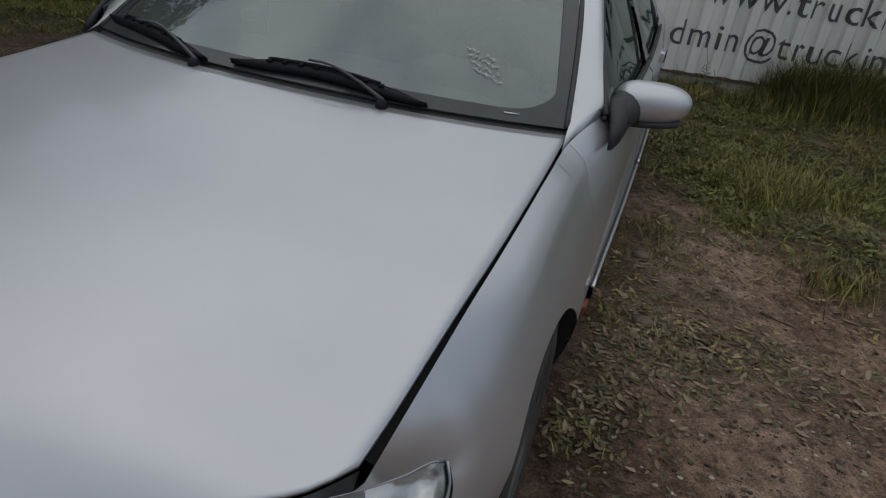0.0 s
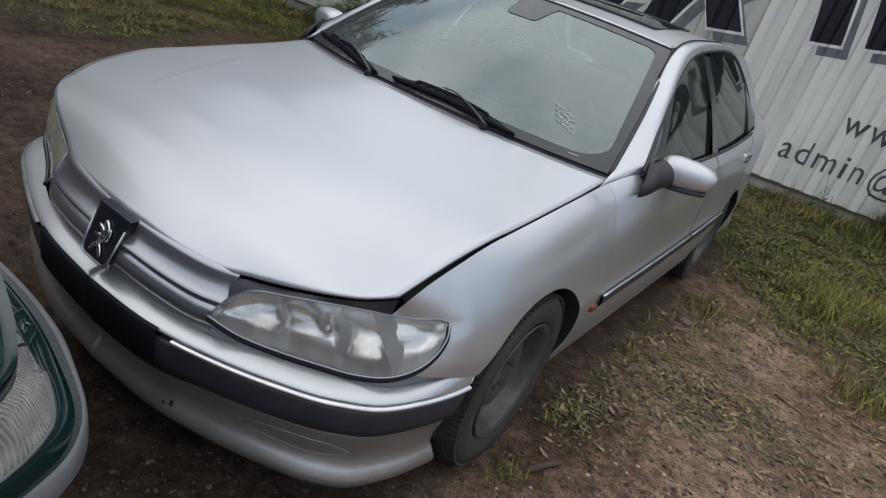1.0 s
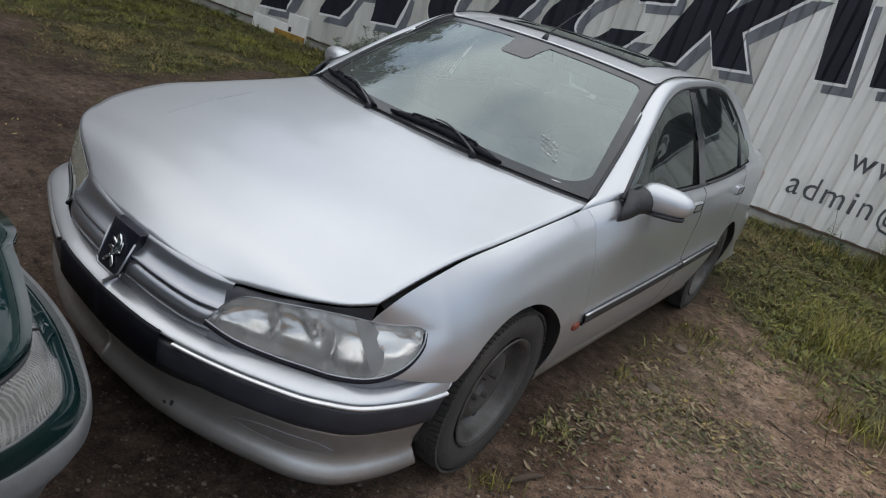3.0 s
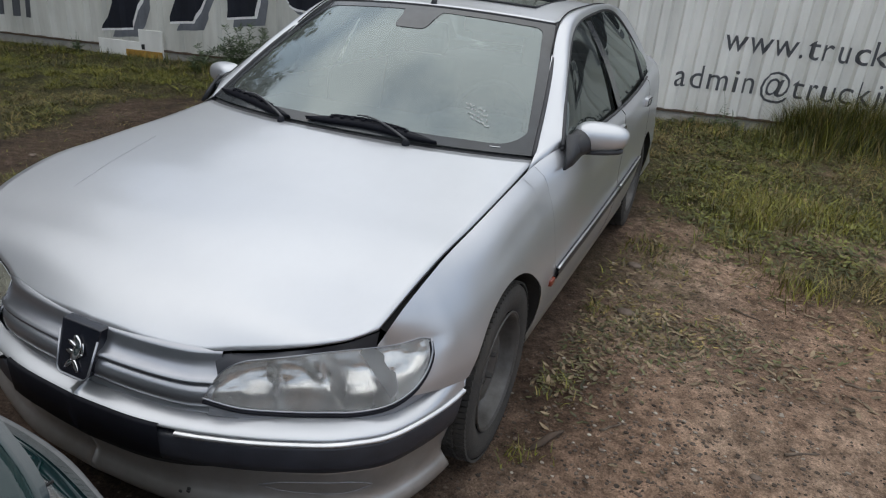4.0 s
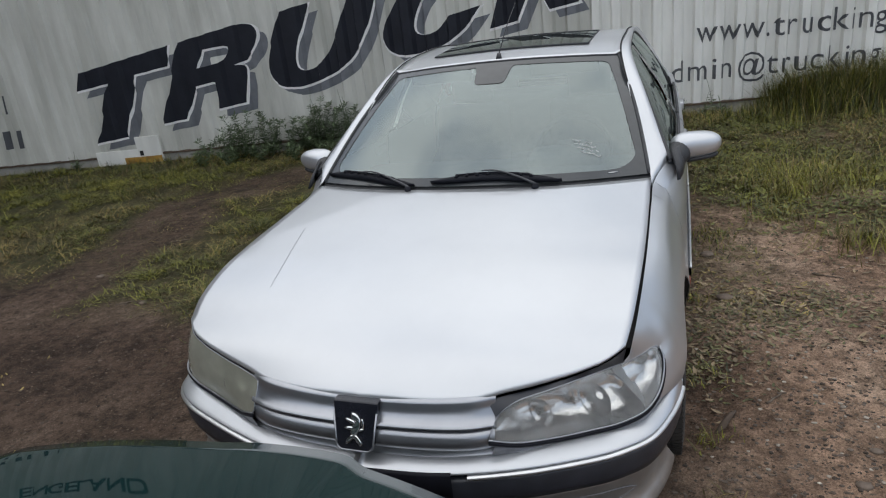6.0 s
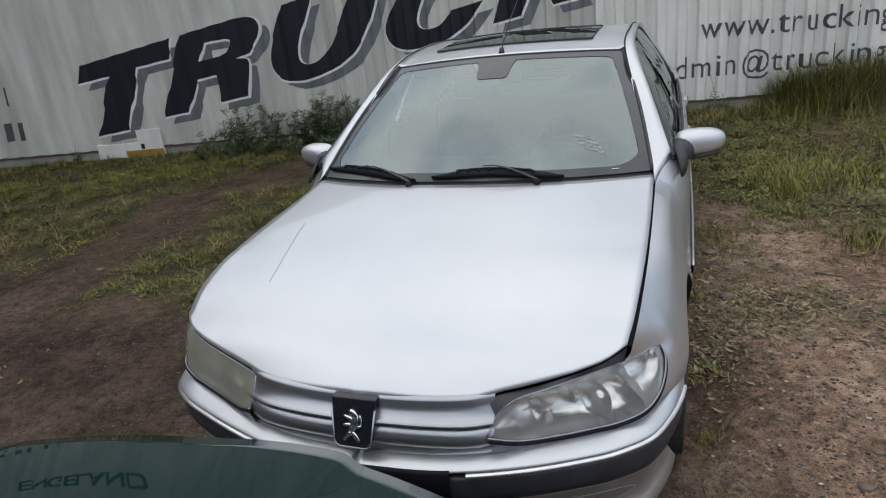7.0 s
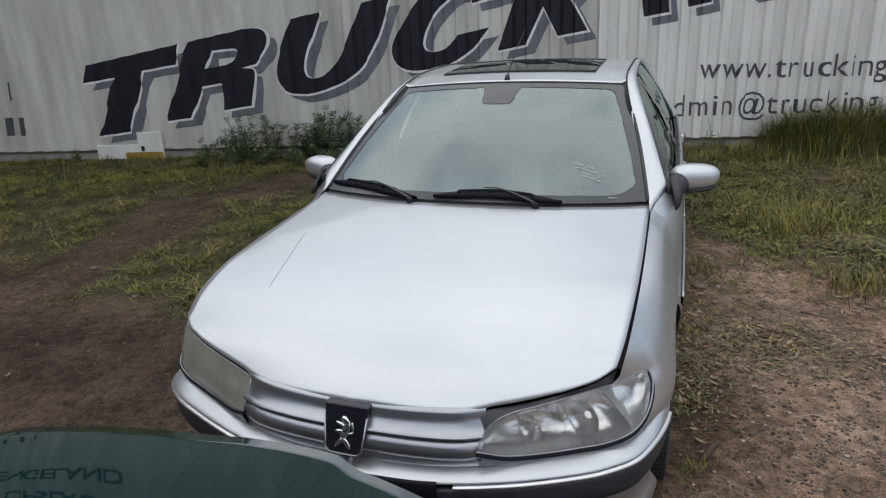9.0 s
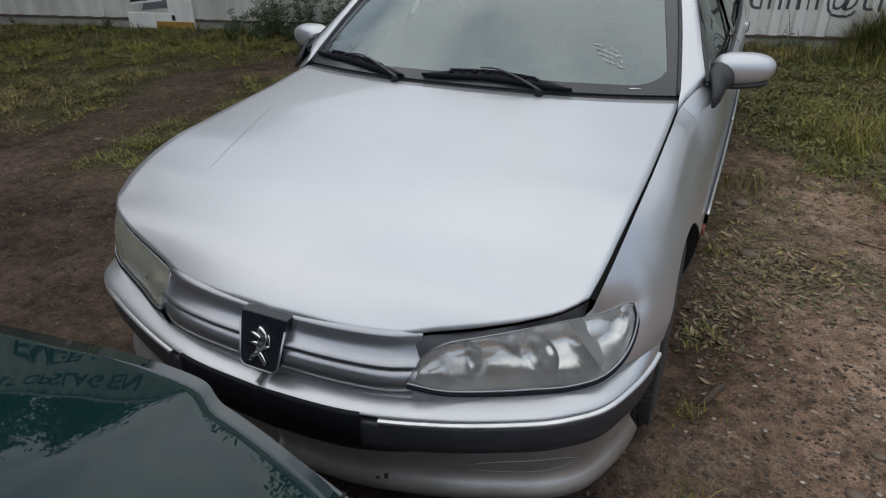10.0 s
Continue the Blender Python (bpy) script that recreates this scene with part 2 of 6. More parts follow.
def part(name, data, mat, parent=None, label="", thick=0.0, bevel=0.0, smooth=None):
    """Links a mesh or a bmesh as one object under a thing or a part."""
    if isinstance(data, bmesh.types.BMesh):
        me = bpy.data.meshes.new(name)
        data.to_mesh(me)
        data.free()
    else:
        me = data
    me.name = name
    if smooth is not None:
        me.polygons.foreach_set("use_smooth", [smooth] * len(me.polygons))
    me.materials.clear()
    me.materials.append(mat)
    ob = new(name, me)
    ob.parent = parent
    if thick:
        md = ob.modifiers.new("thickness", "SOLIDIFY")
        md.thickness, md.offset = thick, -1.0
    if bevel:
        md = ob.modifiers.new("edges", "BEVEL")
        md.width, md.segments, md.limit_method = bevel, 2, "ANGLE"
    return tagged(ob, label) if label else ob


def box(x0, x1, y0, y1, z0, z1, bm=None):
    bm = bm or bmesh.new()
    bmesh.ops.create_cube(bm, size=1, matrix=Matrix.Translation(((x0 + x1) / 2, (y0 + y1) / 2, (z0 + z1) / 2)) @ Matrix.Diagonal((x1 - x0, y1 - y0, z1 - z0, 1)))
    return bm


def soft_box(x0, x1, y0, y1, z0, z1, r, seg=3):
    bm = box(x0, x1, y0, y1, z0, z1)
    bmesh.ops.bevel(bm, geom=list(bm.edges), offset=r, segments=seg, profile=0.6, affect="EDGES")
    for f in bm.faces:
        f.smooth = True
    return bm


def tube(path, radius, sides=8, closed=False):
    """A round bar along a path; the radius may vary."""
    p = np.asarray(path, float)
    n = len(p)
    radius = np.broadcast_to(radius, n)
    d = np.gradient(p, axis=0)
    if closed:
        d = np.roll(p, -1, 0) - np.roll(p, 1, 0)
    d /= np.linalg.norm(d, axis=1)[:, None] + 1e-9
    ref = np.where(np.abs(d[:, 2:3]) < 0.9, np.array([[0, 0, 1.0]]), np.array([[1.0, 0, 0]]))
    a = np.cross(d, ref)
    a /= np.linalg.norm(a, axis=1)[:, None]
    b = np.cross(d, a)
    ang = np.linspace(0, 2 * np.pi, sides, endpoint=False)
    ring = p[:, None] + radius[:, None, None] * (np.cos(ang)[None, :, None] * a[:, None] + np.sin(ang)[None, :, None] * b[:, None])
    verts = ring.reshape(-1, 3).tolist()
    faces = []
    for i in range(n if closed else n - 1):
        k = (i + 1) % n
        for j in range(sides):
            q = (j + 1) % sides
            faces.append((i * sides + j, i * sides + q, k * sides + q, k * sides + j))
    if not closed:
        faces += [tuple(range(sides))[::-1], tuple((n - 1) * sides + j for j in range(sides))]
    me = bpy.data.meshes.new("tube")
    me.from_pydata(verts, [], faces)
    me.polygons.foreach_set("use_smooth", [True] * len(faces))
    return me


def turned(profile, steps=48, axis="x"):
    """A turned body: (radius, along) pairs spun round the x axis."""
    ang = np.linspace(0, 2 * np.pi, steps, endpoint=False)
    p = np.asarray(profile, float)
    verts = np.stack([np.broadcast_to(p[None, :, 1], (steps, len(p))), p[None, :, 0] * np.cos(ang)[:, None], p[None, :, 0] * np.sin(ang)[:, None]], -1)
    n = len(p)
    faces = [(i * n + j, ((i + 1) % steps) * n + j, ((i + 1) % steps) * n + j + 1, i * n + j + 1) for i in range(steps) for j in range(n - 1)]
    me = bpy.data.meshes.new("turned")
    me.from_pydata(verts.reshape(-1, 3).tolist(), [], faces)
    me.polygons.foreach_set("use_smooth", [True] * len(faces))
    return me


# ---- the ground ----
WALL_Y, WALL_SLOPE = 7.42, 0.205
COS_W, SIN_W = math.cos(math.atan(WALL_SLOPE)), math.sin(math.atan(WALL_SLOPE))


def smooth01(a, b, x):
    t = min(1.0, max(0.0, (x - a) / (b - a)))
    return t * t * (3 - 2 * t)


def fbm(x, y, scale, octaves=4):
    return noise.fractal(Vector((x * scale, y * scale, 3.7)), 1.0, 2.0, octaves)


def to_wall(x, y):
    """Metres in front of the wall's face."""
    return (WALL_Y + WALL_SLOPE * x - y) * COS_W


TRACK = ((-3.7, 1.4), (-3.5, 2.5), (-3.8, 3.35), (-3.9, 4.2), (-3.45, 4.8), (-2.9, 5.5))


def from_track(x, y):
    """Metres from the middle of the trodden track beside the car."""
    best = 9.0
    for (ax, ay), (bx, by) in zip(TRACK, TRACK[1:]):
        dx, dy = bx - ax, by - ay
        t = min(1.0, max(0.0, ((x - ax) * dx + (y - ay) * dy) / (dx * dx + dy * dy)))
        best = min(best, math.hypot(x - ax - t * dx, y - ay - t * dy))
    return best


def grassy(x, y):
    """How much grass grows at a place: 0 bare earth, 1 thick."""
    d = to_wall(x, y)
    edge = 0.55 * fbm(x, y, 0.9, 3) + 0.35 * fbm(x + 9, y, 2.6, 2)
    if x > 0:
        start = min(4.3, max(2.7, 3.95 - 0.95 * (x - 1.2)))
        g = smooth01(-0.35, 0.55, y - start + 1.1 * edge)
        g *= 1 - 0.85 * smooth01(1.15, 0.5, math.hypot((x - 2.3) / 0.50, (y - 4.1) / 0.28) + 0.5 * edge)
        g *= 1 - 0.7 * smooth01(0.25, 0.7, fbm(x + 4, y, 1.5, 2)) * smooth01(1.2, 2.0, d)
        g = max(g, 0.30 * smooth01(0.1, 0.5, fbm(x, y, 2.1, 3)) * smooth01(1.7, 2.1, y))
    else:
        g = smooth01(1.55, 2.35, y + 0.9 * edge)
        g *= 1 - 0.88 * smooth01(0.62, 0.25, from_track(x, y) + 0.35 * edge)
        g *= 1 - 0.5 * smooth01(0.10, 0.5, fbm(x, y + 6, 1.3, 3)) * smooth01(1.0, 2.2, d)
        g = max(g, smooth01(1.5, 0.9, d))
    return g


def height(x, y):
    d = to_wall(x, y)
    near = smooth01(30, 12, math.hypot(x, y))
    h = -0.015 + 0.095 * smooth01(4.2, 0.8, d) * near
    h += near * (0.035 * fbm(x, y, 0.7, 3) + 0.012 * fbm(x + 5, y, 3.1, 3) + 0.005 * fbm(x, y + 8, 11.0, 2))
    h += 0.03 * smooth01(1.1, 1.6, x) * smooth01(0.6, 0.2, abs(y - 1.6)) * near
    flat = max(smooth01(1.25, 0.95, abs(x)) * smooth01(-0.3, 0.2, y) * smooth01(4.9, 4.4, y), 0)
    return h * (1 - 0.75 * flat) - 0.008 * flat


def axis_steps(lo, hi, fine, far):
    inner = list(np.arange(lo, hi + 1e-6, fine))
    out, s = [], fine
    x = hi
    while x < far:
        s *= 1.5
        x += s
        out.append(x)
    left, s, x = [], fine, lo
    while x > -far:
        s *= 1.5
        x -= s
        left.append(x)
    return left[::-1] + inner + out


gx, gy = axis_steps(-9.5, 4.2, 0.065, 900), axis_steps(-2.2, 8.2, 0.065, 900)
verts = [(x, y, height(x, y)) for x in gx for y in gy]
me = bpy.data.meshes.new("ground")
me.from_pydata(verts, [], grid_faces(len(gx), len(gy)))
me.polygons.foreach_set("use_smooth", [True] * len(me.polygons))
cover = me.attributes.new("cover", "FLOAT", "POINT")
# mask by position: earth takes the paler ramp to the right of the car
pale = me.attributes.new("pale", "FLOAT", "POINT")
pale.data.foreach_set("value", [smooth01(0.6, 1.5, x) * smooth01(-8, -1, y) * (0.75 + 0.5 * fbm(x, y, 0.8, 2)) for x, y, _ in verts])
cover.data.foreach_set("value", [grassy(x, y) if abs(x) < 15 and -6 < y < 12 else 0.3 for x, y, _ in verts])


def earth():
    """Brown trodden earth with gravel, greener where grass grows."""
    m = bpy.data.materials.new("earth")
    m.use_nodes = True
    nt = m.node_tree
    p = nt.nodes["Principled BSDF"]
    p.inputs["Roughness"].default_value = 0.92
    p.inputs["Specular IOR Level"].default_value = 0.25
    co = nt.nodes.new("ShaderNodeTexCoord")

    def ntex(scale, detail=5.0, rough=0.6):
        n = nt.nodes.new("ShaderNodeTexNoise")
        n.inputs["Scale"].default_value, n.inputs["Detail"].default_value, n.inputs["Roughness"].default_value = scale, detail, rough
        nt.links.new(co.outputs["Object"], n.inputs["Vector"])
        return n.outputs["Fac"]

    def ramp(fac, *stops):
        r = nt.nodes.new("ShaderNodeValToRGB")
        while len(r.color_ramp.elements) < len(stops):
            r.color_ramp.elements.new(0.5)
        for e, (pos, c) in zip(r.color_ramp.elements, stops):
            e.position, e.color = pos, (*c, 1)
        nt.links.new(fac, r.inputs[0])
        return r.outputs[0]

    def mix(fac, a, b, mode="MIX"):
        n = nt.nodes.new("ShaderNodeMixRGB")
        n.blend_type = mode
        if isinstance(fac, float):
            n.inputs[0].default_value = fac
        else:
            nt.links.new(fac, n.inputs[0])
        nt.links.new(a, n.inputs[1])
        nt.links.new(b, n.inputs[2])
        return n.outputs[0]

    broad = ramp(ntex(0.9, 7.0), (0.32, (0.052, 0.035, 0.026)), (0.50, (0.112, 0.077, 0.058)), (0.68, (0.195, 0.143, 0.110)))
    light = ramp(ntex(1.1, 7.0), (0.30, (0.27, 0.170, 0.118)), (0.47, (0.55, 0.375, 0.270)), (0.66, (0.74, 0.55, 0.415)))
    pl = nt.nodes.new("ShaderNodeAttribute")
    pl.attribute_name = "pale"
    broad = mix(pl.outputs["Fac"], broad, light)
    damp = ramp(ntex(2.4, 9.0, 0.68), (0.40, (0.42, 0.40, 0.38)), (0.52, (1.0, 1.0, 1.0)))
    broad = mix(0.72, broad, damp, "MULTIPLY")
    fine = ramp(ntex(16.0, 10.0, 0.80), (0.36, (0.30, 0.28, 0.26)), (0.60, (1.30, 1.28, 1.26)))
    base = mix(1.0, broad, fine, "MULTIPLY")
    vor = nt.nodes.new("ShaderNodeTexVoronoi")
    vor.inputs["Scale"].default_value = 55.0
    nt.links.new(co.outputs["Object"], vor.inputs["Vector"])
    grit = ramp(vor.outputs["Distance"], (0.12, (1.0, 1.0, 1.0)), (0.30, (0.0, 0.0, 0.0)))
    tone = ramp(ntex(40.0, 2.0), (0.52, (0.0, 0.0, 0.0)), (0.66, (1.0, 1.0, 1.0)))
    where = mix(1.0, grit, tone, "MULTIPLY")
    pale = nt.nodes.new("ShaderNodeRGB")
    pale.outputs[0].default_value = (0.26, 0.21, 0.17, 1)
    base = mix(where, base, pale.outputs[0])
    speck = ramp(ntex(120.0, 4.0, 0.7), (0.38, (0.55, 0.53, 0.50)), (0.62, (1.25, 1.25, 1.25)))
    base = mix(0.8, base, speck, "MULTIPLY")
    at = nt.nodes.new("ShaderNodeAttribute")
    at.attribute_name = "cover"
    green = ramp(ntex(7.0, 9.0, 0.78), (0.34, (0.018, 0.019, 0.008)), (0.52, (0.052, 0.052, 0.018)), (0.68, (0.115, 0.090, 0.042)))
    thin = nt.nodes.new("ShaderNodeMath")
    thin.operation, thin.inputs[1].default_value = "MULTIPLY", 0.85
    nt.links.new(at.outputs["Fac"], thin.inputs[0])
    nt.links.new(mix(thin.outputs[0], base, green), p.inputs["Base Color"])
    b = nt.nodes.new("ShaderNodeBump")
    b.inputs["Strength"].default_value, b.inputs["Distance"].default_value = 1.0, 0.022
    add = mix(0.35, ramp(ntex(22.0, 10.0, 0.78), (0.2, (0, 0, 0)), (0.8, (1, 1, 1))), grit, "ADD")
    nt.links.new(add, b.inputs["Height"])
    nt.links.new(b.outputs[0], p.inputs["Normal"])
    return m


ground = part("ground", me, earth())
tagged(ground, "brown trodden earth with gravel, leaves and patches of grass", "ground", kind="structure")

# ---- the corrugated wall with its lettering ----
DEEP, SEAM_U = 0.058, -0.12
FOLDS = (0.0, 0.36, 0.52, 0.93)


WALL = Matrix.Translation((0, WALL_Y, 0)) @ Matrix.Rotation(math.atan(WALL_SLOPE), 4, "Z")


def pitch(u):
    """The width of one fold: the sheets right of the seam are folded finer."""
    return 0.30 if u < SEAM_U else 0.245


def relief(u):
    """How far the sheet stands back at a place along the wall."""
    t = (u - SEAM_U) / pitch(u) % 1.0
    return DEEP * float(np.interp(t, [*FOLDS, 1.0], [0, 0, 1, 1, 0]))


def fold_lines(a, b):
    out = []
    k = math.floor((a - SEAM_U) / 0.30)
    while SEAM_U + k * pitch(SEAM_U + (k + 0.5) * 0.1) < b:
        w = 0.30 if k < 0 else 0.245
        out += [SEAM_U + (k + f) * w for f in FOLDS]
        k += 1
    return [u for u in out if a < u < b]


W_LEFT, W_RIGHT, W_TOP, W_FOOT = -16.05, 14.0, 3.95, 0.215
wall = thing("wall_north", "white corrugated metal wall with big painted lettering", "wall", WALL, kind="structure")
us = sorted({round(u, 5) for u in [W_LEFT] + fold_lines(W_LEFT, W_RIGHT) + [SEAM_U, W_RIGHT]})
front = [[(u, relief(u), z) for z in (W_FOOT, 1.2, 2.6, W_TOP)] for u in us]
# sheets left of the seam take a darker white than those right of it
left_rows = [row for row in front if row[0][0] <= SEAM_U + 1e-6]
right_rows = [row for row in front if row[0][0] >= SEAM_U - 1e-6]
part("corrugated_sheet", sheet(left_rows, smooth=False), WALL_DARKER, wall, "darker white corrugated sheet")
part("corrugated_sheet", sheet(right_rows, smooth=False), WALL_PAINT, wall, "white painted corrugated sheet")
part("footing", box(W_LEFT, W_RIGHT, 0.01, 0.5, -0.3, 0.19), CONCRETE, wall, "pale concrete footing")
part("bottom_edge", box(W_LEFT, W_RIGHT, -0.008, 0.05, 0.192, 0.218), RUST, wall, "dark rusty bottom edge")
part("back_sheet", box(W_LEFT, W_RIGHT, 0.45, 0.5, 0.19, W_TOP), WALL_PAINT, wall)
part("top_cap", box(W_LEFT, W_RIGHT, -0.03, 0.5, W_TOP, W_TOP + 0.06), WALL_PAINT, wall)
part("repair_plate", box(-6.64, -6.26, -0.022, 0.005, 0.07, 0.47, box(-7.31, -6.64, -0.022, 0.005, 0.07, 0.295)), WALL_PAINT, wall, "flat white repair plate", bevel=0.004)
part("yellow_base", box(-6.86, -6.27, -0.034, -0.026, 0.075, 0.185), YELLOW, wall, "worn yellow painted base", bevel=0.004)
part("slot", box(-6.60, -6.55, -0.030, -0.0225, 0.20, 0.27), DARK, wall)

# plain dark wall out of view, added to keep sky light off the left
west = part("shade_wall_west", box(-10.75, -10.45, -12.0, 5.7, -0.1, 6.5), SHADE_WALL)
tagged(west, "plain dark wall, added out of view to shade the west end", "wall", kind="structure")


def offset_loop(loop, d):
    """A closed outline moved outward by d (it runs counterclockwise)."""
    p = np.asarray(loop, float)
    a, b = p - np.roll(p, 1, 0), np.roll(p, -1, 0) - p
    na = np.stack([a[:, 1], -a[:, 0]], 1) / np.linalg.norm(a, axis=1)[:, None]
    nb = np.stack([b[:, 1], -b[:, 0]], 1) / np.linalg.norm(b, axis=1)[:, None]
    m = na + nb
    m /= np.maximum((m * m).sum(1, keepdims=True) / 2, 0.35)
    return p + m * d


def paint(name, bm, layer, mat, label=""):
    """Flat outlines in (u, z) laid on the sheet as paint, following its folds."""
    lo, hi = min(v.co.x for v in bm.verts), max(v.co.x for v in bm.verts)
    for u in fold_lines(lo, hi):
        bmesh.ops.bisect_plane(bm, geom=bm.verts[:] + bm.edges[:] + bm.faces[:], plane_co=(u, 0, 0), plane_no=(1, 0, 0))
    for v in bm.verts:
        v.co.y = relief(v.co.x) - layer
    return part(name, bm, mat, wall, label)


def filled(loops):
    bm = bmesh.new()
    for loop in loops:
        vs = [bm.verts.new((u, 0, z)) for u, z in loop]
        for i in range(len(vs)):
            bm.edges.new((vs[i - 1], vs[i]))
    bmesh.ops.triangle_fill(bm, use_beauty=True, use_dissolve=False, edges=bm.edges[:])
    return bm


# letters: outlines in metres, upright, on a level baseline; about a metre high
def bent(points, n):
    return [tuple(q) for q in curve(points, n)]


LETTERS = (
    ("letter_t", -7.22, [[(-0.02, 0), (0.48, -0.035), (0.555, 0.80), (1.05, 0.777), (1.063, 1.047), (-0.385, 1.064), (-0.40, 0.822), (0.08, 0.80)]]),
    ("letter_r", -6.13, [[(-0.02, 0), (0.38, -0.03), (0.46, 0.38), (0.72, 0.372)] + bent([(0.775, 0.35), (0.80, 0.287), (0.866, -0.024)], 6) + [(1.32, -0.045)] + bent([(1.245, 0.393), (1.20, 0.462), (1.05, 0.508)], 6)
        + bent([(1.23, 0.525), (1.343, 0.70), (1.342, 0.811), (1.27, 0.94), (1.12, 1.004), (0.95, 1.03)], 14) + [(0.097, 1.043)],
        [(0.465, 0.618), (0.79, 0.602)] + bent([(0.86, 0.63), (0.905, 0.70), (0.895, 0.775), (0.82, 0.81)], 7) + [(0.50, 0.845)]]),
    ("letter_u", -4.62, [bent([(0.113, 1.01), (0.06, 0.40), (0.178, 0.15), (0.464, -0.023), (0.865, -0.053), (1.293, 0.082), (1.452, 0.389), (1.50, 0.99)], 34) + bent([(1.10, 0.991), (0.987, 0.359), (0.883, 0.19), (0.72, 0.135), (0.56, 0.20), (0.48, 0.408), (0.536, 1.006)], 24)]),
    ("letter_c", -2.90, [bent([(1.355, 0.664), (1.27, 0.87), (0.98, 1.03), (0.66, 1.05), (0.28, 0.93), (0.06, 0.60), (0.015, 0.278), (0.237, 0.005), (0.55, -0.079), (0.851, -0.085), (1.147, 0.05), (1.304, 0.291)], 40)
        + bent([(0.896, 0.284), (0.76, 0.135), (0.51, 0.172), (0.422, 0.307), (0.46, 0.597), (0.654, 0.799), (0.865, 0.778), (0.958, 0.65)], 24)]),
    ("letter_k", -1.38, [[(0, -0.042), (0.357, -0.043), (0.42, 0.40), (0.755, -0.02), (1.13, -0.03), (0.75, 0.41), (1.17, 0.98), (0.70, 0.98), (0.44, 0.60), (0.43, 0.98), (0, 0.98)]]),
    ("letter_i", 0.34, [[(0.08, -0.02), (0.39, -0.03), (-0.12, 0.98), (-0.43, 0.98)]]),
    ("letter_n", 0.92, [[(0.02, -0.022), (0.29, -0.02), (0.05, 0.45), (0.733, -0.026), (1.0, -0.023), (0.47, 0.98), (0.19, 0.98), (0.45, 0.50), (-0.20, 0.98), (-0.50, 0.98)]]),
    ("letter_g", 1.86, [bent([(0.72, 0.70), (0.56, 0.91), (0.28, 1.0), (-0.03, 0.96), (-0.15, 0.70), (0.02, 0.28), (0.33, 0.03), (0.68, -0.05), (1.04, 0.04)], 30) + [(0.86, 0.52), (0.52, 0.52), (0.58, 0.38), (0.70, 0.36), (0.76, 0.21)]
        + bent([(0.62, 0.19), (0.46, 0.26), (0.27, 0.48), (0.19, 0.70), (0.26, 0.80), (0.36, 0.79), (0.45, 0.70)], 20)]),
)
SLANT, CLIMB, BASE_U, BASE_Z = 0.36, 0.172, -7.22, 0.430


def lean(loop, u0, du=0.0, dz=0.0):
    return [(u0 + a + SLANT * b + du, BASE_Z + CLIMB * (u0 + a - BASE_U) + b + dz) for a, b in loop]


for name, u0, loops in LETTERS:
    for what, grow, du, dz, layer, mat in (("shadow", 0.0, 0.12, -0.11, 0.003, INK_GREY), ("outline", 0.016, 0.014, -0.014, 0.0055, INK_WHITE), (name, 0.0, 0.0, 0.0, 0.008, INK)):
        rings = []
        for loop in loops:
            area = sum(loop[i - 1][0] * loop[i][1] - loop[i][0] * loop[i - 1][1] for i in range(len(loop)))
            outer = loop is loops[0]
            ring = loop if (area > 0) else loop[::-1]
            rings.append(lean(offset_loop(ring, grow if outer else -grow) if grow else ring, u0, du, dz))
        label = {"shadow": "grey painted drop shadow", "outline": "white painted outline"}.get(what, "large black painted capital letter")
        paint(what, filled(rings), layer, mat, label)


def words(text, u, z, size, mat, stretch=1.0, slope=0.0, name="lettering", spacing=1.0, bold=0.0):
    c = bpy.data.curves.new("words", "FONT")
    c.body, c.size, c.resolution_u, c.space_character, c.offset = text, size, 3, spacing, bold
    ob = bpy.data.objects.new("words", c)
    me = bpy.data.meshes.new_from_object(ob)
    bpy.data.objects.remove(ob)
    bm = bmesh.new()
    bm.from_mesh(me)
    bpy.data.meshes.remove(me)
    for v in bm.verts:
        v.co = (u + v.co.x * stretch, 0, z + v.co.y + slope * v.co.x)
    paint(name, bm, 0.004, mat, "painted words " + text)


words("www.trucking", 1.125, 0.955, 0.385, INK_TEXT, 0.90, name="web_address", spacing=1.12, slope=-0.012)
words("admin@trucking", 0.655, 0.497, 0.385, INK_TEXT, 0.90, name="mail_address", spacing=1.13)
words("ENGELAND", -9.12, 2.60, 0.50, INK, 0.92, name="lettering", bold=0.012)
words("TRANSPORT OPSLAG EN", -11.6, 3.35, 0.50, INK, 0.92, name="lettering", bold=0.012)
# two rows of digits, drawn as plain bars in pairs
for z, ends in ((0.972, (-9.80, -9.57, -9.25, -9.02, -8.70, -8.49)), (0.462, (-9.92, -9.62, -9.41, -9.10, -8.92, -8.63, -8.40))):
    for u in ends:
        bm = filled([[(u - 0.115, z), (u - 0.035, z), (u - 0.005, z + 0.265), (u - 0.085, z + 0.265)]])
        paint("bar", bm, 0.004, INK_TEXT)


# ---- the silver car: its nose points to -y, x = 0 is its middle ----
car = thing("car", "silver four-door sedan with dusty paint parked on bare earth", "car")

GAP_Y = [0.44, 0.51, 0.61, 0.73, 0.88, 1.05, 1.255, 1.485]
GAP_X = [0.739, 0.752, 0.761, 0.768, 0.772, 0.774, 0.774, 0.772]
GAP_Z = [0.690, 0.738, 0.774, 0.804, 0.822, 0.844, 0.869, 0.902]
TOP_Y = GAP_Y + [1.56, 1.66, 2.0, 2.6, 3.2, 3.7, 4.1, 4.62]
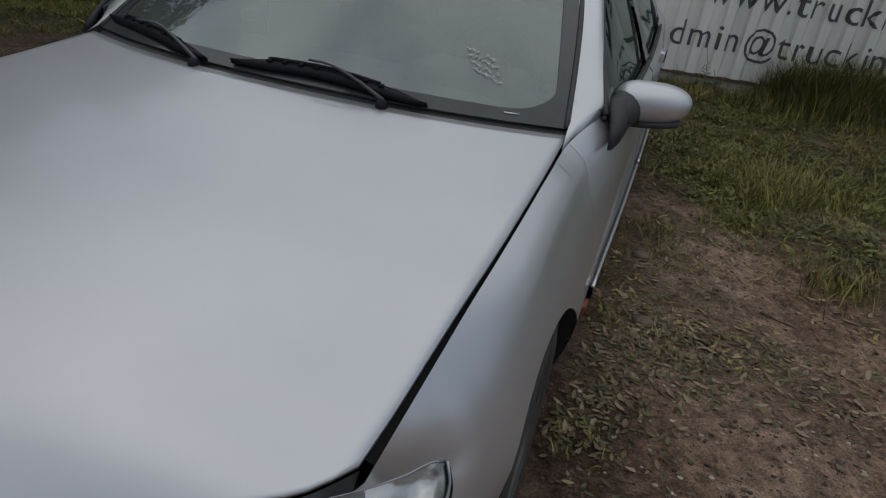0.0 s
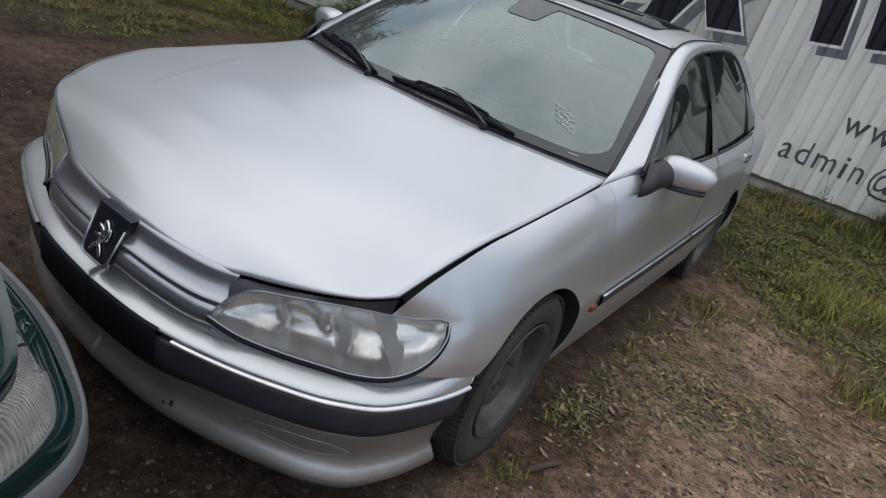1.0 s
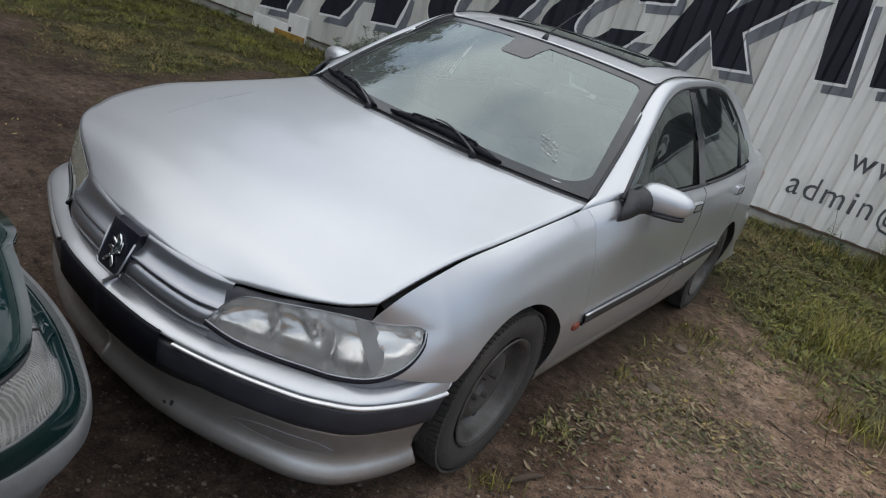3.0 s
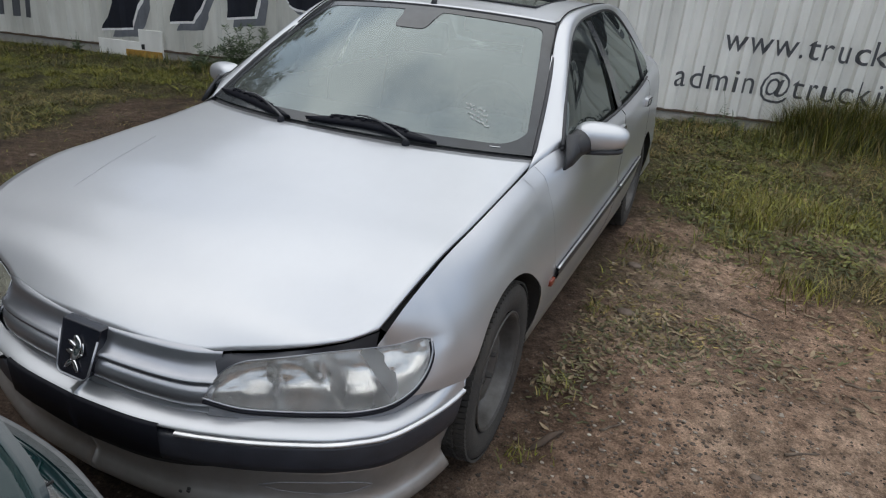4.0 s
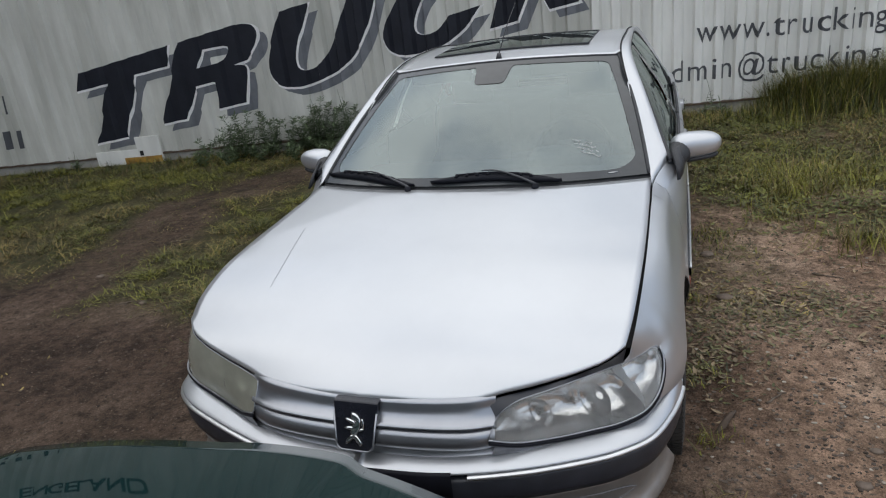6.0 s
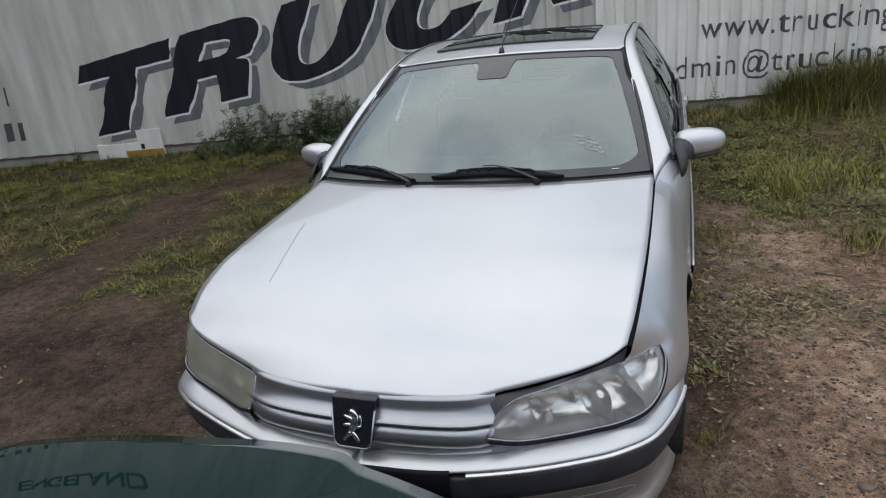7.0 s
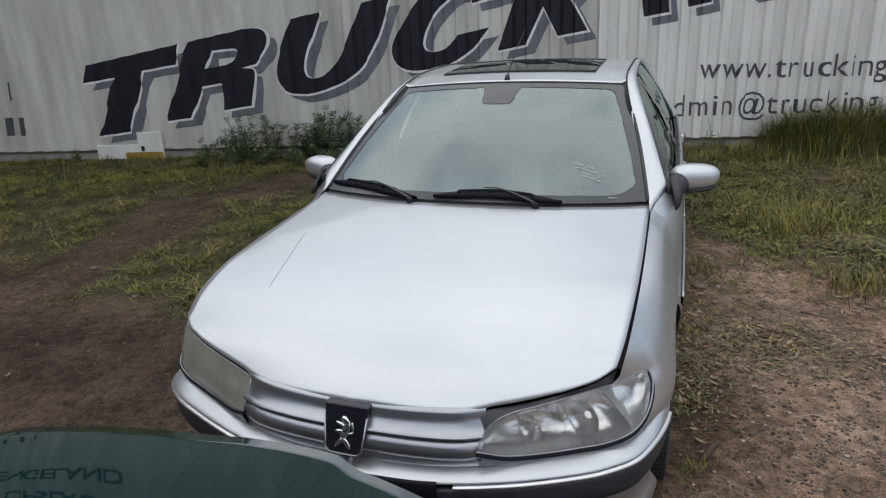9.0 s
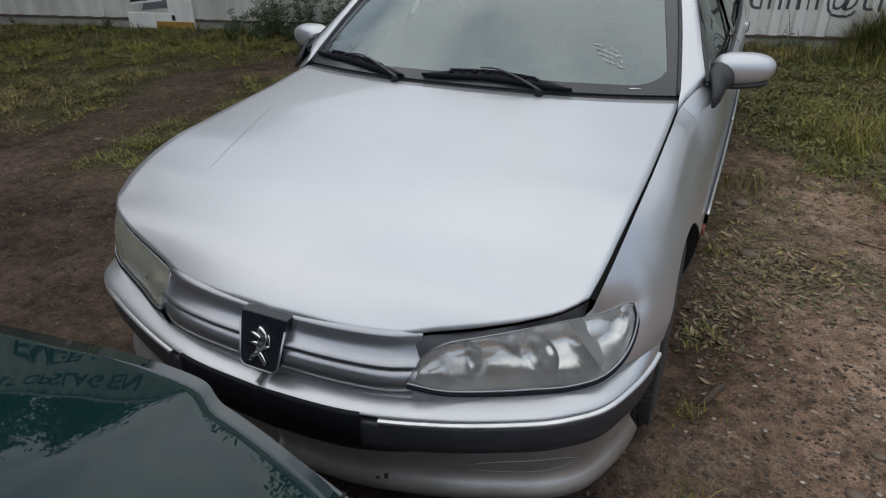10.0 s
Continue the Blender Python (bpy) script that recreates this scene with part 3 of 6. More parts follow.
TOP_X = [x + 0.004 + 0.002 * smooth01(1.1, 0.45, y) + 0.010 * smooth01(1.25, 1.5, y) for x, y in zip(GAP_X, GAP_Y)] + [0.812, 0.843, 0.862, 0.862, 0.85, 0.826, 0.80, 0.73]
TOP_Z = [z - 0.002 - 0.014 * smooth01(0.9, 0.45, y) for z, y in zip(GAP_Z, GAP_Y)] + [0.925, 0.944, 0.950, 0.957, 0.985, 1.03, 1.05, 1.03]
MID_Y, MID_X = [0.4, 0.5, 0.57, 0.66, 0.74, 0.95, 1.2, 1.46, 2.0, 3.0, 3.7, 4.2, 4.62], [0.80, 0.842, 0.868, 0.890, 0.906, 0.920, 0.921, 0.919, 0.924, 0.924, 0.916, 0.89, 0.82]
MID_Z, SILL_X, SILL_Z = 0.53, 0.862, 0.235
ARCH = ((0.99, 0.352), (3.65, 0.355))
HUB_Z = 0.30


def flank_x(y, z):
    """The width of the body's side at a place."""
    xt, zt, xm = herm(TOP_Y, TOP_X, y), herm(TOP_Y, TOP_Z, y), herm(MID_Y, MID_X, y)
    f = smooth01(0.5, 1.0, y)
    ta, tb = 0.12 + 0.16 * f, -0.20 + 0.13 * f
    t = np.linspace(0, 1, 40)
    px = (2 * t**3 - 3 * t**2 + 1) * xt + (t**3 - 2 * t**2 + t) * ta + (3 * t**2 - 2 * t**3) * xm + (t**3 - t**2) * 0.085
    pz = (2 * t**3 - 3 * t**2 + 1) * zt + (t**3 - 2 * t**2 + t) * tb + (3 * t**2 - 2 * t**3) * MID_Z + (t**3 - t**2) * -0.42
    crease = 0.0065 * smooth01(0.62, 1.15, y) * smooth01(4.3, 3.6, y) * math.exp(-((z - zt + 0.092) / 0.042) ** 2)
    if z >= MID_Z:
        return float(np.interp(-z, -pz, px)) - crease
    s = (MID_Z - z) / (MID_Z - SILL_Z)
    return float(xm + (SILL_X - 0.0 - xm) * s**1.8 * min(1.0, xm / 0.9))


def floor_z(y):
    for c, r in ARCH:
        if abs(y - c) < r:
            return max(SILL_Z, HUB_Z + math.sqrt(r * r - (y - c) ** 2))
    return SILL_Z


def flank(y0, y1, n=24, top=None, bottom=None, rows=22):
    """The body's side between two stations, cut out over the wheels."""
    ys = set(np.linspace(y0, y1, n).tolist())
    for c, r in ARCH:
        ys |= {c + r * math.cos(a) for a in np.linspace(0, math.pi, 25)}
        ys |= {c - r - 1e-4, c + r + 1e-4}
    ys = sorted(y for y in ys if y0 <= y <= y1)
    out = []
    for y in ys:
        zt = float(herm(TOP_Y, TOP_Z, y)) if top is None else top(y)
        zb = floor_z(y) if bottom is None else max(bottom(y), floor_z(y))
        out.append([(flank_x(y, z), y, z) for z in zt + (zb - zt) * np.linspace(0, 1, rows)])
    return np.array(out)


SIDES = ((False, 1), (True, -1))


def mir(points, on):
    p = np.array(points, float)
    return leftward(p) if on else p


# hood: one smooth crown, cut along its front edge
HOOD_Y = [0.18, 0.212, 0.25, 0.34, 0.50, 0.70, 0.95, 1.15, 1.30, 1.49]
HOOD_MID = [0.568, 0.606, 0.641, 0.699, 0.765, 0.815, 0.862, 0.897, 0.921, 0.946]
HOOD_EDGE_Y = [0.18, 0.262, 0.292, 0.314, 0.342, 0.385, 0.437, 0.51, 0.61, 0.73, 0.88, 1.05, 1.255, 1.485]
HOOD_EDGE = [0.40, 0.530, 0.590, 0.629, 0.661, 0.686, 0.705, 0.742, 0.777, 0.806, 0.824, 0.846, 0.871, 0.904]


def hood_z(u, y):
    zm, zs = herm(HOOD_Y, HOOD_MID, y), herm(HOOD_EDGE_Y, HOOD_EDGE, y)
    return zm + (zs - zm) * u**2


def hood_front(n=34):
    x = np.linspace(0, 0.737, n)
    y = herm([0, 0.2, 0.34, 0.389, 0.414, 0.481, 0.555, 0.626, 0.696, 0.737], [0.212, 0.222, 0.246, 0.262, 0.271, 0.291, 0.314, 0.342, 0.387, 0.437], x)
    return np.stack([x, y, hood_z(x / 0.737, y)], 1)


u_, v_ = np.linspace(0, 1, 34)[:, None], (np.linspace(0, 1, 44)[None, :]) ** 1.25
y_ = hood_front()[:, 1:2] * (1 - v_) + (1.30 + 0.185 * u_**2.2) * v_
half = np.stack([u_ * (herm(GAP_Y, GAP_X, np.maximum(y_, 0.44)) - 0.003), y_, hood_z(u_ + 0 * y_, y_)], -1)
other = leftward(half[:0:-1])
hood = part("hood", sheet(np.concatenate([other, half])), SILVER, car, "silver hood with a long scratch", thick=0.010)
def on_hood(x, y, lift=0.0015):
    return (x, y, float(hood_z(abs(x) / (float(herm(GAP_Y, GAP_X, max(y, 0.44))) - 0.003), y)) + lift)


SCRATCHED = material("scratched_lacquer", (0.50, 0.52, 0.55), rough=0.45, metal=0.5, scale=30.0)
part("scratch", tube([on_hood(-0.498 - 0.085 * f + 0.004 * math.sin(5 * f), 0.573 + 0.423 * f) for f in np.linspace(0, 1, 16)], 0.0008, 4), SCRATCHED, hood, "thin grey scratch")
# dark bed below the shut lines
for on, sgn in SIDES:
    g = np.array([[(x, y, z - dz) for x, dz in ((float(herm(GAP_Y, GAP_X, y)) - 0.03, 0.026), (float(herm(GAP_Y, GAP_X, y)) + 0.004 + 0.018 * smooth01(0.5, 0.75, y), 0.036))] for y, z in zip(np.linspace(0.47, 1.485, 24), herm(GAP_Y, GAP_Z, np.linspace(0.47, 1.485, 24)))])
    part("shut_line_bed", sheet(g, mirror=on), DARK, car)


# front bumper: a plan curve swept with profiles
plan = curve([(0, 0.132), (0.25, 0.148), (0.45, 0.198), (0.61, 0.258), (0.72, 0.312), (0.80, 0.385), (0.848, 0.490), (0.878, 0.60), (0.893, 0.725)], 60)
t2 = np.gradient(plan, axis=0)
t2 /= np.linalg.norm(t2, axis=1)[:, None]
norm2 = np.stack([t2[:, 1], -t2[:, 0]], 1)


def swept(profile, a=0, b=60, rise=0.0):
    """The bumper's plan curve swept with (height, outward) pairs; rise lifts its far end."""
    out = []
    for i in range(a, b):
        lift = rise * smooth01(45, 59, i)
        sag = -0.034 * (1 - min(1.0, plan[i][0] / 0.75) ** 2)
        def spot(z):
            c, r = ARCH[0]
            up_ = z + lift * smooth01(0.451, 0.464, z)
            end = c - 0.004 - math.sqrt(max(0.0, r * r - (up_ - HUB_Z) ** 2))
            return plan[i] if plan[i][1] < end else np.array([np.interp(end, plan[:, 1], plan[:, 0]), end])
        out.append([(spot(z)[0] + norm2[i][0] * d, spot(z)[1] + norm2[i][1] * d, z + lift * smooth01(0.451, 0.464, z) + sag * smooth01(0.18, 0.34, z)) for z, d in profile])
    return np.array(out)


# headlamps
def lamp_top(n):
    return curve([(0.384, 0.205, 0.512), (0.403, 0.243, 0.562), (0.433, 0.254, 0.592), (0.465, 0.267, 0.610), (0.536, 0.298, 0.627), (0.605, 0.335, 0.641), (0.672, 0.390, 0.646), (0.741, 0.465, 0.640), (0.778, 0.508, 0.642), (0.803, 0.545, 0.645), (0.815, 0.562, 0.638)], n)


def lamp_low(n):
    return curve([(0.384, 0.205, 0.508), (0.46, 0.245, 0.482), (0.57, 0.305, 0.474), (0.65, 0.342, 0.480), (0.72, 0.374, 0.488), (0.785, 0.420, 0.504), (0.818, 0.478, 0.524), (0.832, 0.525, 0.556), (0.833, 0.555, 0.598), (0.824, 0.566, 0.626)], n)


N = 40
lt, ll = lamp_top(N), lamp_low(N)
lt[-1] = ll[-1] = (0.820, 0.568, 0.633)
out_dir = np.array([0.42, -0.85, 0.32])
bulge = (np.sin(np.linspace(0, np.pi, N))[:, None] ** 0.6 * np.sin(np.linspace(0, np.pi, 14))[None, :])[..., None] * out_dir * 0.012
v = np.linspace(0, 1, 14)[None, :, None]
lens = lt[:, None] * (1 - v) + ll[:, None] * v + bulge
back = lt[:, None] * (1 - v) + ll[:, None] * v + np.array([-0.01, 0.085, 0.0]) * (np.sin(np.linspace(0, np.pi, 14)) ** 0.5)[None, :, None] * (np.sin(np.linspace(0, np.pi, N))[:, None, None] ** 0.5)
q_ = np.linspace(0, 1, N)
rise_ = herm(np.linspace(0.10, 0.74, 30), hood_front(60)[30:] + [0, 0.002, -0.008] - herm(q_, lt, np.linspace(0.10, 0.74, 30)), np.clip(q_, 0.10, 0.74)) * np.interp(q_, [0, 0.10, 0.74, 1.0], [0, 0.92, 0.92, 0])[:, None]
for on, sgn in SIDES:
    rl = random.Random(5)
    lt = lamp_top(N) + (rise_ if on else 0)
    lt[-1] = (0.820, 0.568, 0.633)
    lens = lt[:, None] * (1 - v) + ll[:, None] * v + bulge
    facet = back + (rise_[:, None] * (1 - v) if on else 0)
    tilt = np.array([[rl.uniform(-0.011, 0.011) for j in range(14)] for i in range(N)])
    tilt[:, 0] = tilt[:, -1] = tilt[0] = tilt[-1] = 0
    facet[..., 1] += np.repeat(np.repeat(tilt[::3, ::3], 3, 0), 3, 1)[:N, :14] * np.sin(np.linspace(0, np.pi, 14))[None]
    lamp = part("headlamp", sheet(facet, mirror=on), REFLECTOR, car, "headlamp with clear fluted glass lens" if not on else "headlamp with yellowed clouded lens")
    pane = part("lens", outward(sheet(lens, mirror=on), (0, 2.3, 0.5)), LENS if not on else LENS_DULL, lamp)
    pane.visible_shadow = False
    part("seal", tube(mir(ll + out_dir * 0.004 + [0, 0, -0.005], on), 0.0062, 6), WIPER, lamp)
    part("lens_rim", tube(mir(ll + out_dir * 0.005 + [0, 0, 0.004], on), 0.0028, 6), GRILLE_GREY, lamp)
    part("top_rim", tube(mir(lt + out_dir * 0.002, on), 0.0018, 6), GRILLE_GREY, lamp)
    for x, y, z, r in ((0.515, 0.345, 0.545, 0.042), (0.655, 0.410, 0.562, 0.052)):
        bowl = turned([(r, 0.0), (r * 0.9, 0.006), (r * 0.7, 0.013), (r * 0.4, 0.019), (0.012, 0.022)], 32)
        bowl.transform(Matrix.Translation((sgn * x, y - 0.035, z)) @ Matrix.Rotation(radians(90 - 28 * sgn), 4, "Z"))
        part("reflector_bowl", bowl, REFLECTOR, lamp)
    bm = bmesh.new()
    bmesh.ops.create_uvsphere(bm, u_segments=12, v_segments=8, radius=0.008, matrix=Matrix.Translation((sgn * 0.60, 0.385, 0.548)))
    part("bulb", bm, REFLECTOR, lamp, smooth=True)
    wall_ = np.stack([lens[26, 1:-1] * (1 - q) + facet[26, 1:-1] * q + [0.004 * q, 0, 0] for q in (0.12, 0.4, 0.7, 0.95)], 1)
    part("divider", sheet(wall_, mirror=on), ALU, lamp, "bright wall beside the turn signal")
    sill = []
    ledge = curve([(0.37, 0.218, 0.452), (0.44, 0.235, 0.453), (0.565, 0.282, 0.456), (0.69, 0.35, 0.460), (0.765, 0.415, 0.467), (0.812, 0.49, 0.478), (0.838, 0.555, 0.486)], 34)
    for i in range(1, 35):
        q1 = ledge[i - 1]
        foot = ll[i] * 0.55 + q1 * 0.45
        foot[2] = q1[2] + 0.001
        sill.append([ll[i] + out_dir * 0.004 + [0, 0, -0.010], ll[i] * 0.8 + foot * 0.2 + out_dir * 0.003 + [0, 0, -0.008], foot, q1])
    part("lamp_sill", sheet(np.array(sill), mirror=on), SILL_GREY, lamp, "grey strip below the lens")
    # ribbed strip between hood and lens
    top = hood_front(60)[30:] + [0, 0.004, -0.012]
    low = herm(np.linspace(0, 1, N), lt, np.linspace(0.10, 0.74, 30)) + out_dir * 0.002
    k = np.linspace(0, 1, 5)[None, :, None]
    part("ribbed_strip", sheet(top[:, None] * (1 - k) + low[:, None] * k, mirror=on), RUB if not on else SILVER_DULL, lamp)


# fenders
lt = lamp_top(N)
lt[-1] = (0.820, 0.568, 0.633)
for on, sgn in SIDES:
    main = flank(0.66, 1.4555, 30, bottom=lambda y: 0.475 if y < 0.72 else 0.0)
    gy_ = np.linspace(0.44, 0.66, 16)
    gap = np.stack([herm(TOP_Y, TOP_X, gy_), gy_, herm(TOP_Y, TOP_Z, gy_)], 1)
    kk = int(np.argmin(abs(main[0][:, 2] - 0.633)))
    tip = main[0][kk]
    edge = np.concatenate([herm(np.linspace(0, 1, N), lt, np.linspace(0.74, 1.0, 10)) + out_dir * 0.002, [lt[-1] * (1 - f) + tip * f + np.array([0.007, -0.004, 0]) * math.sin(f * math.pi) for f in np.linspace(0, 1, 7)[1:]]])
    col, low_col = main[0][:kk + 1], main[0][kk:]
    q = np.linspace(0, 1, kk + 1)[:, None]
    bend = col - (col[0] * (1 - q) + col[-1] * q)
    nose = np.array([gap[i] * (1 - q) + edge[i] * q + bend * (i / 15) ** 0.7 for i in range(16)])
    nose[-1] = col
    side_edge = herm(np.linspace(0, 1, N), ll, np.linspace(1.0, 0.72, len(low_col))) + out_dir * 0.001
    side_edge[0] = lt[-1]
    edge[9] = lt[-1]
    nose[9, -1] = lt[-1]
    q2 = np.linspace(0, 1, 7)[None, :, None]
    cheek = side_edge[:, None] * (1 - q2) + low_col[:, None] * q2 + np.array([0.007, -0.004, 0]) * np.sin(q2 * np.pi)
    bm = bmesh.new()
    bm.from_mesh(sheet(main, nose, cheek, mirror=on))
    bmesh.ops.remove_doubles(bm, verts=bm.verts, dist=0.0006)
    bmesh.ops.recalc_face_normals(bm, faces=bm.faces)
    fender = part("fender", bm, SILVER, car, smooth=True)
    for c, r in ARCH[:1]:
        a = np.linspace(-0.15, math.pi + 0.15, 40)
        lip = np.array([(flank_x(c + r * math.cos(t), max(0.24, HUB_Z + r * math.sin(t))) - 0.004, c + r * math.cos(t), HUB_Z + r * math.sin(t)) for t in a])
        liner = np.stack([lip, lip - [0.03, 0, 0], lip - [0.28, 0, 0]], 1)
        liner[:, 2, 1:] = [(c, HUB_Z)] + (liner[:, 2, 1:] - [(c, HUB_Z)]) * 1.02
        part("arch_liner", sheet(liner, mirror=on), UNDER, fender)
    part("shut_gap", tube(mir([(flank_x(1.456, z) - 0.0008, 1.456, z) for z in np.linspace(0.82, 0.25, 24)], on), 0.0012, 5), GRILLE_GREY, fender)

def both(g):
    o = g[::-1][:-1] if abs(g[0][0][0]) < 1e-6 else g[::-1]
    return np.concatenate([leftward(o), g])


bumper = part("front_bumper", sheet(both(swept([(0.462, -0.080), (0.475, -0.060), (0.4775, -0.050), (0.4725, -0.034), (0.4670, -0.020), (0.4615, -0.008), (0.4560, 0.000), (0.4525, 0.003), (0.4502, 0.0032), (0.4485, -0.002), (0.4485, -0.02)], rise=0.052))), SILVER, car, "silver front bumper with black rub strip")
part("lower_bumper", sheet(both(swept([(0.345, -0.03), (0.341, -0.014), (0.325, -0.018), (0.30, -0.024), (0.26, -0.036), (0.225, -0.040), (0.205, -0.030), (0.185, -0.018), (0.165, -0.018), (0.145, -0.030), (0.130, -0.06), (0.128, -0.12)]))), SILVER_DULL, bumper, "dusty scuffed lower bumper skin")
part("groove", sheet(both(swept([(0.456, -0.02), (0.440, -0.02)]))), DARK, bumper)
part("rub_strip", sheet(both(swept([(0.432, -0.02), (0.431, 0.002), (0.422, 0.006), (0.370, 0.003), (0.346, -0.003), (0.342, -0.02)], 0, 60))), RUB, bumper, "blue-black plastic rub strip")
for on, sgn in SIDES:
    part("bright_strip", sheet(swept([(0.4325, -0.004), (0.433, 0.008), (0.4385, 0.0125), (0.444, 0.0105), (0.4455, -0.004)], 14, 57, rise=0.0), mirror=on), ALU, bumper, "thin bright metal strip")
    top_, low_ = swept([(0.292, -0.0255)], 23, 40)[:, 0], swept([(0.240, -0.0375)], 23, 40)[:, 0]
    qa = (1 - np.abs(np.linspace(-1, 1, 17)) ** 3.2)[:, None]
    mid_ = (top_ + low_) / 2
    up_line, low_line = mid_ + (top_ - mid_) * qa, mid_ + (low_ - mid_) * qa
    part("fog_lamp_cover", sheet(np.stack([up_line, mid_ + [0, -0.0022, 0], low_line], 1), mirror=on), SILVER_DULL, bumper, "blank silver fog lamp cover")
    part("cover_gap", tube(mir(np.concatenate([up_line, low_line[::-1]]), on), 0.0011, 5, closed=True), SILL_GREY, bumper)
part("plate_recess", sheet(both(swept([(0.4570, -0.02), (0.4565, 0.006), (0.449, 0.010), (0.352, 0.006), (0.344, -0.01)], 0, 13))), WIPER, bumper, "black recess without number plate")
slit = swept([(0.346, -0.0135), (0.340, -0.0130), (0.320, -0.0170), (0.303, -0.0210)], 0, 22)
for i in range(22):
    slit[i, 3] = slit[i, 0] + (slit[i, 3] - slit[i, 0]) * (1 - (i / 21) ** 2.5)
    slit[i, 1:3] = slit[i, :1] + (slit[i, 3:] - slit[i, :1]) * np.array([[0.2], [0.6]]) + [0, 0.0, 0]
part("air_intake", sheet(both(slit)), DARK, bumper, "dark slit of the lower air intake")
for i, z, d in ((13, 0.193, -0.0235), (14, 0.197, -0.0255), (14, 0.203, -0.0285)):
    p = swept([(z, d)], i, i + 1)[0][0]
    part("chip", soft_box(p[0] - 0.006, p[0] + 0.006, p[1] - 0.002, p[1] + 0.006, p[2] - 0.004, p[2] + 0.004, 0.002, 1), DARK, bumper)

# grille
gcurve = curve([(0, 0.176), (0.2, 0.186), (0.33, 0.207), (0.398, 0.236)], 26)


def gbar(profile, a=0, b=26, top=None):
    return np.array([[(gcurve[i][0], gcurve[i][1] + d, z + (0.010 * (gcurve[i][0] / 0.4) ** 2 if z > 0.56 else 0)) for z, d in profile] for i in range(a, b)])


grille = part("grille", sheet(both(gbar([(0.60, 0.06), (0.47, 0.05)]))), DARK, car, "grille of two grey painted bars with a dark badge")
part("bar", sheet(both(gbar([(0.610, 0.050), (0.606, 0.032), (0.598, 0.028), (0.585, 0.0265), (0.574, 0.024), (0.565, 0.018), (0.558, 0.010), (0.552, 0.0), (0.547, -0.008), (0.542, -0.010), (0.539, -0.006), (0.537, 0.012)]))), GRILLE_GREY, grille, "rounded grey grille bar")
part("bar", sheet(both(gbar([(0.535, 0.016), (0.533, 0.006), (0.528, -0.003), (0.521, -0.010), (0.512, -0.015), (0.500, -0.017), (0.488, -0.016), (0.478, -0.012), (0.470, -0.004), (0.462, 0.010)]))), GRILLE_GREY, grille, "rounded grey grille bar")
part("lower_sill", sheet(both(swept([(0.500, -0.050), (0.474, -0.044), (0.470, -0.034)], 0, 19))), GRILLE_GREY, grille)


def shield(w0, w1, z0, z1, r, y, n=6):
    """A badge outline: straight top, rounded foot."""
    pts = [(-w0, z1), (w0, z1)]
    pts += [(w1 - r + r * math.cos(a), z0 + r + r * math.sin(a)) for a in np.linspace(0, -math.pi / 2, n)]
    pts += [(-w1 + r + r * math.cos(a), z0 + r + r * math.sin(a)) for a in np.linspace(-math.pi / 2, -math.pi, n)]
    return [(x, y + (0.585 - z) * -0.38, z) for x, z in pts]


bm = bmesh.new()
f = bm.faces.new([bm.verts.new(p) for p in shield(0.071, 0.059, 0.476, 0.607, 0.022, 0.179)])
ext = bmesh.ops.extrude_face_region(bm, geom=[f])
bmesh.ops.translate(bm, verts=[g for g in ext["geom"] if isinstance(g, bmesh.types.BMVert)], vec=(0, 0.05, 0))
badge = part("badge", bm, BADGE, grille, "dark shield badge with a bright figure", bevel=0.003)
sh = np.array(shield(0.071, 0.059, 0.476, 0.607, 0.022, 0.1775, 10))
part("badge_rim", tube(np.concatenate([[(0.0685, 0.176, 0.580)], sh[2:], [(-0.0685, 0.176, 0.580)]]), 0.0030, 8), GRILLE_GREY, badge, "bright metal rim")
bm = bmesh.new()
for x0, z0, x1, z1, w in ((-0.004, 0.47, 0.012, 0.53, 0.016), (0.012, 0.525, -0.004, 0.545, 0.014), (0.006, 0.515, -0.026, 0.530, 0.007), (0.002, 0.50, -0.028, 0.498, 0.007), (-0.004, 0.475, -0.024, 0.448, 0.009), (0.002, 0.475, 0.022, 0.445, 0.009), (0.014, 0.49, 0.030, 0.50, 0.005), (0.030, 0.50, 0.026, 0.535, 0.005)):
    x0, x1, z0, z1, w = x0 * 0.95, x1 * 0.95, 0.474 + (z0 - 0.418) * 0.78, 0.474 + (z1 - 0.418) * 0.78, w * 1.35
    d = Vector((x1 - x0, 0, z1 - z0))
    mat4 = Matrix.Translation(((x0 + x1) / 2, 0.174 - (0.585 - (z0 + z1) / 2) * 0.38, (z0 + z1) / 2)) @ Matrix.Rotation(radians(-20), 4, "X") @ Matrix.Rotation(-math.atan2(d.z, d.x), 4, "Y") @ Matrix.Diagonal((d.length + w, 0.006, w * 1.2, 1))
    bmesh.ops.create_uvsphere(bm, u_segments=10, v_segments=6, radius=0.5, matrix=mat4)
part("badge_figure", bm, CHROME, badge, "plain bright metal shape", smooth=True)

# windscreen, cowl, wipers
s = np.linspace(0, 1, 30)
ws_low = np.stack([0.757 * s, 1.335 + 0.170 * s**2.2, 0.925 - 0.012 * s**2], 1)
ws_top = np.stack([0.592 * s, 2.095 + 0.095 * s**2.2, 1.367 - 0.027 * s**2], 1)
k = np.linspace(0, 1, 30)[:, None]
ws_mid = ws_low[0] * (1 - k) + ws_top[0] * k + np.array([0, -0.012, 0.022]) * np.sin(k * np.pi)
ws_side = ws_low[-1] * (1 - k) + ws_top[-1] * k + np.array([0.012, -0.006, 0.012]) * np.sin(k * np.pi)
ws = coons(ws_mid, ws_side, ws_low, ws_top, soft=True)
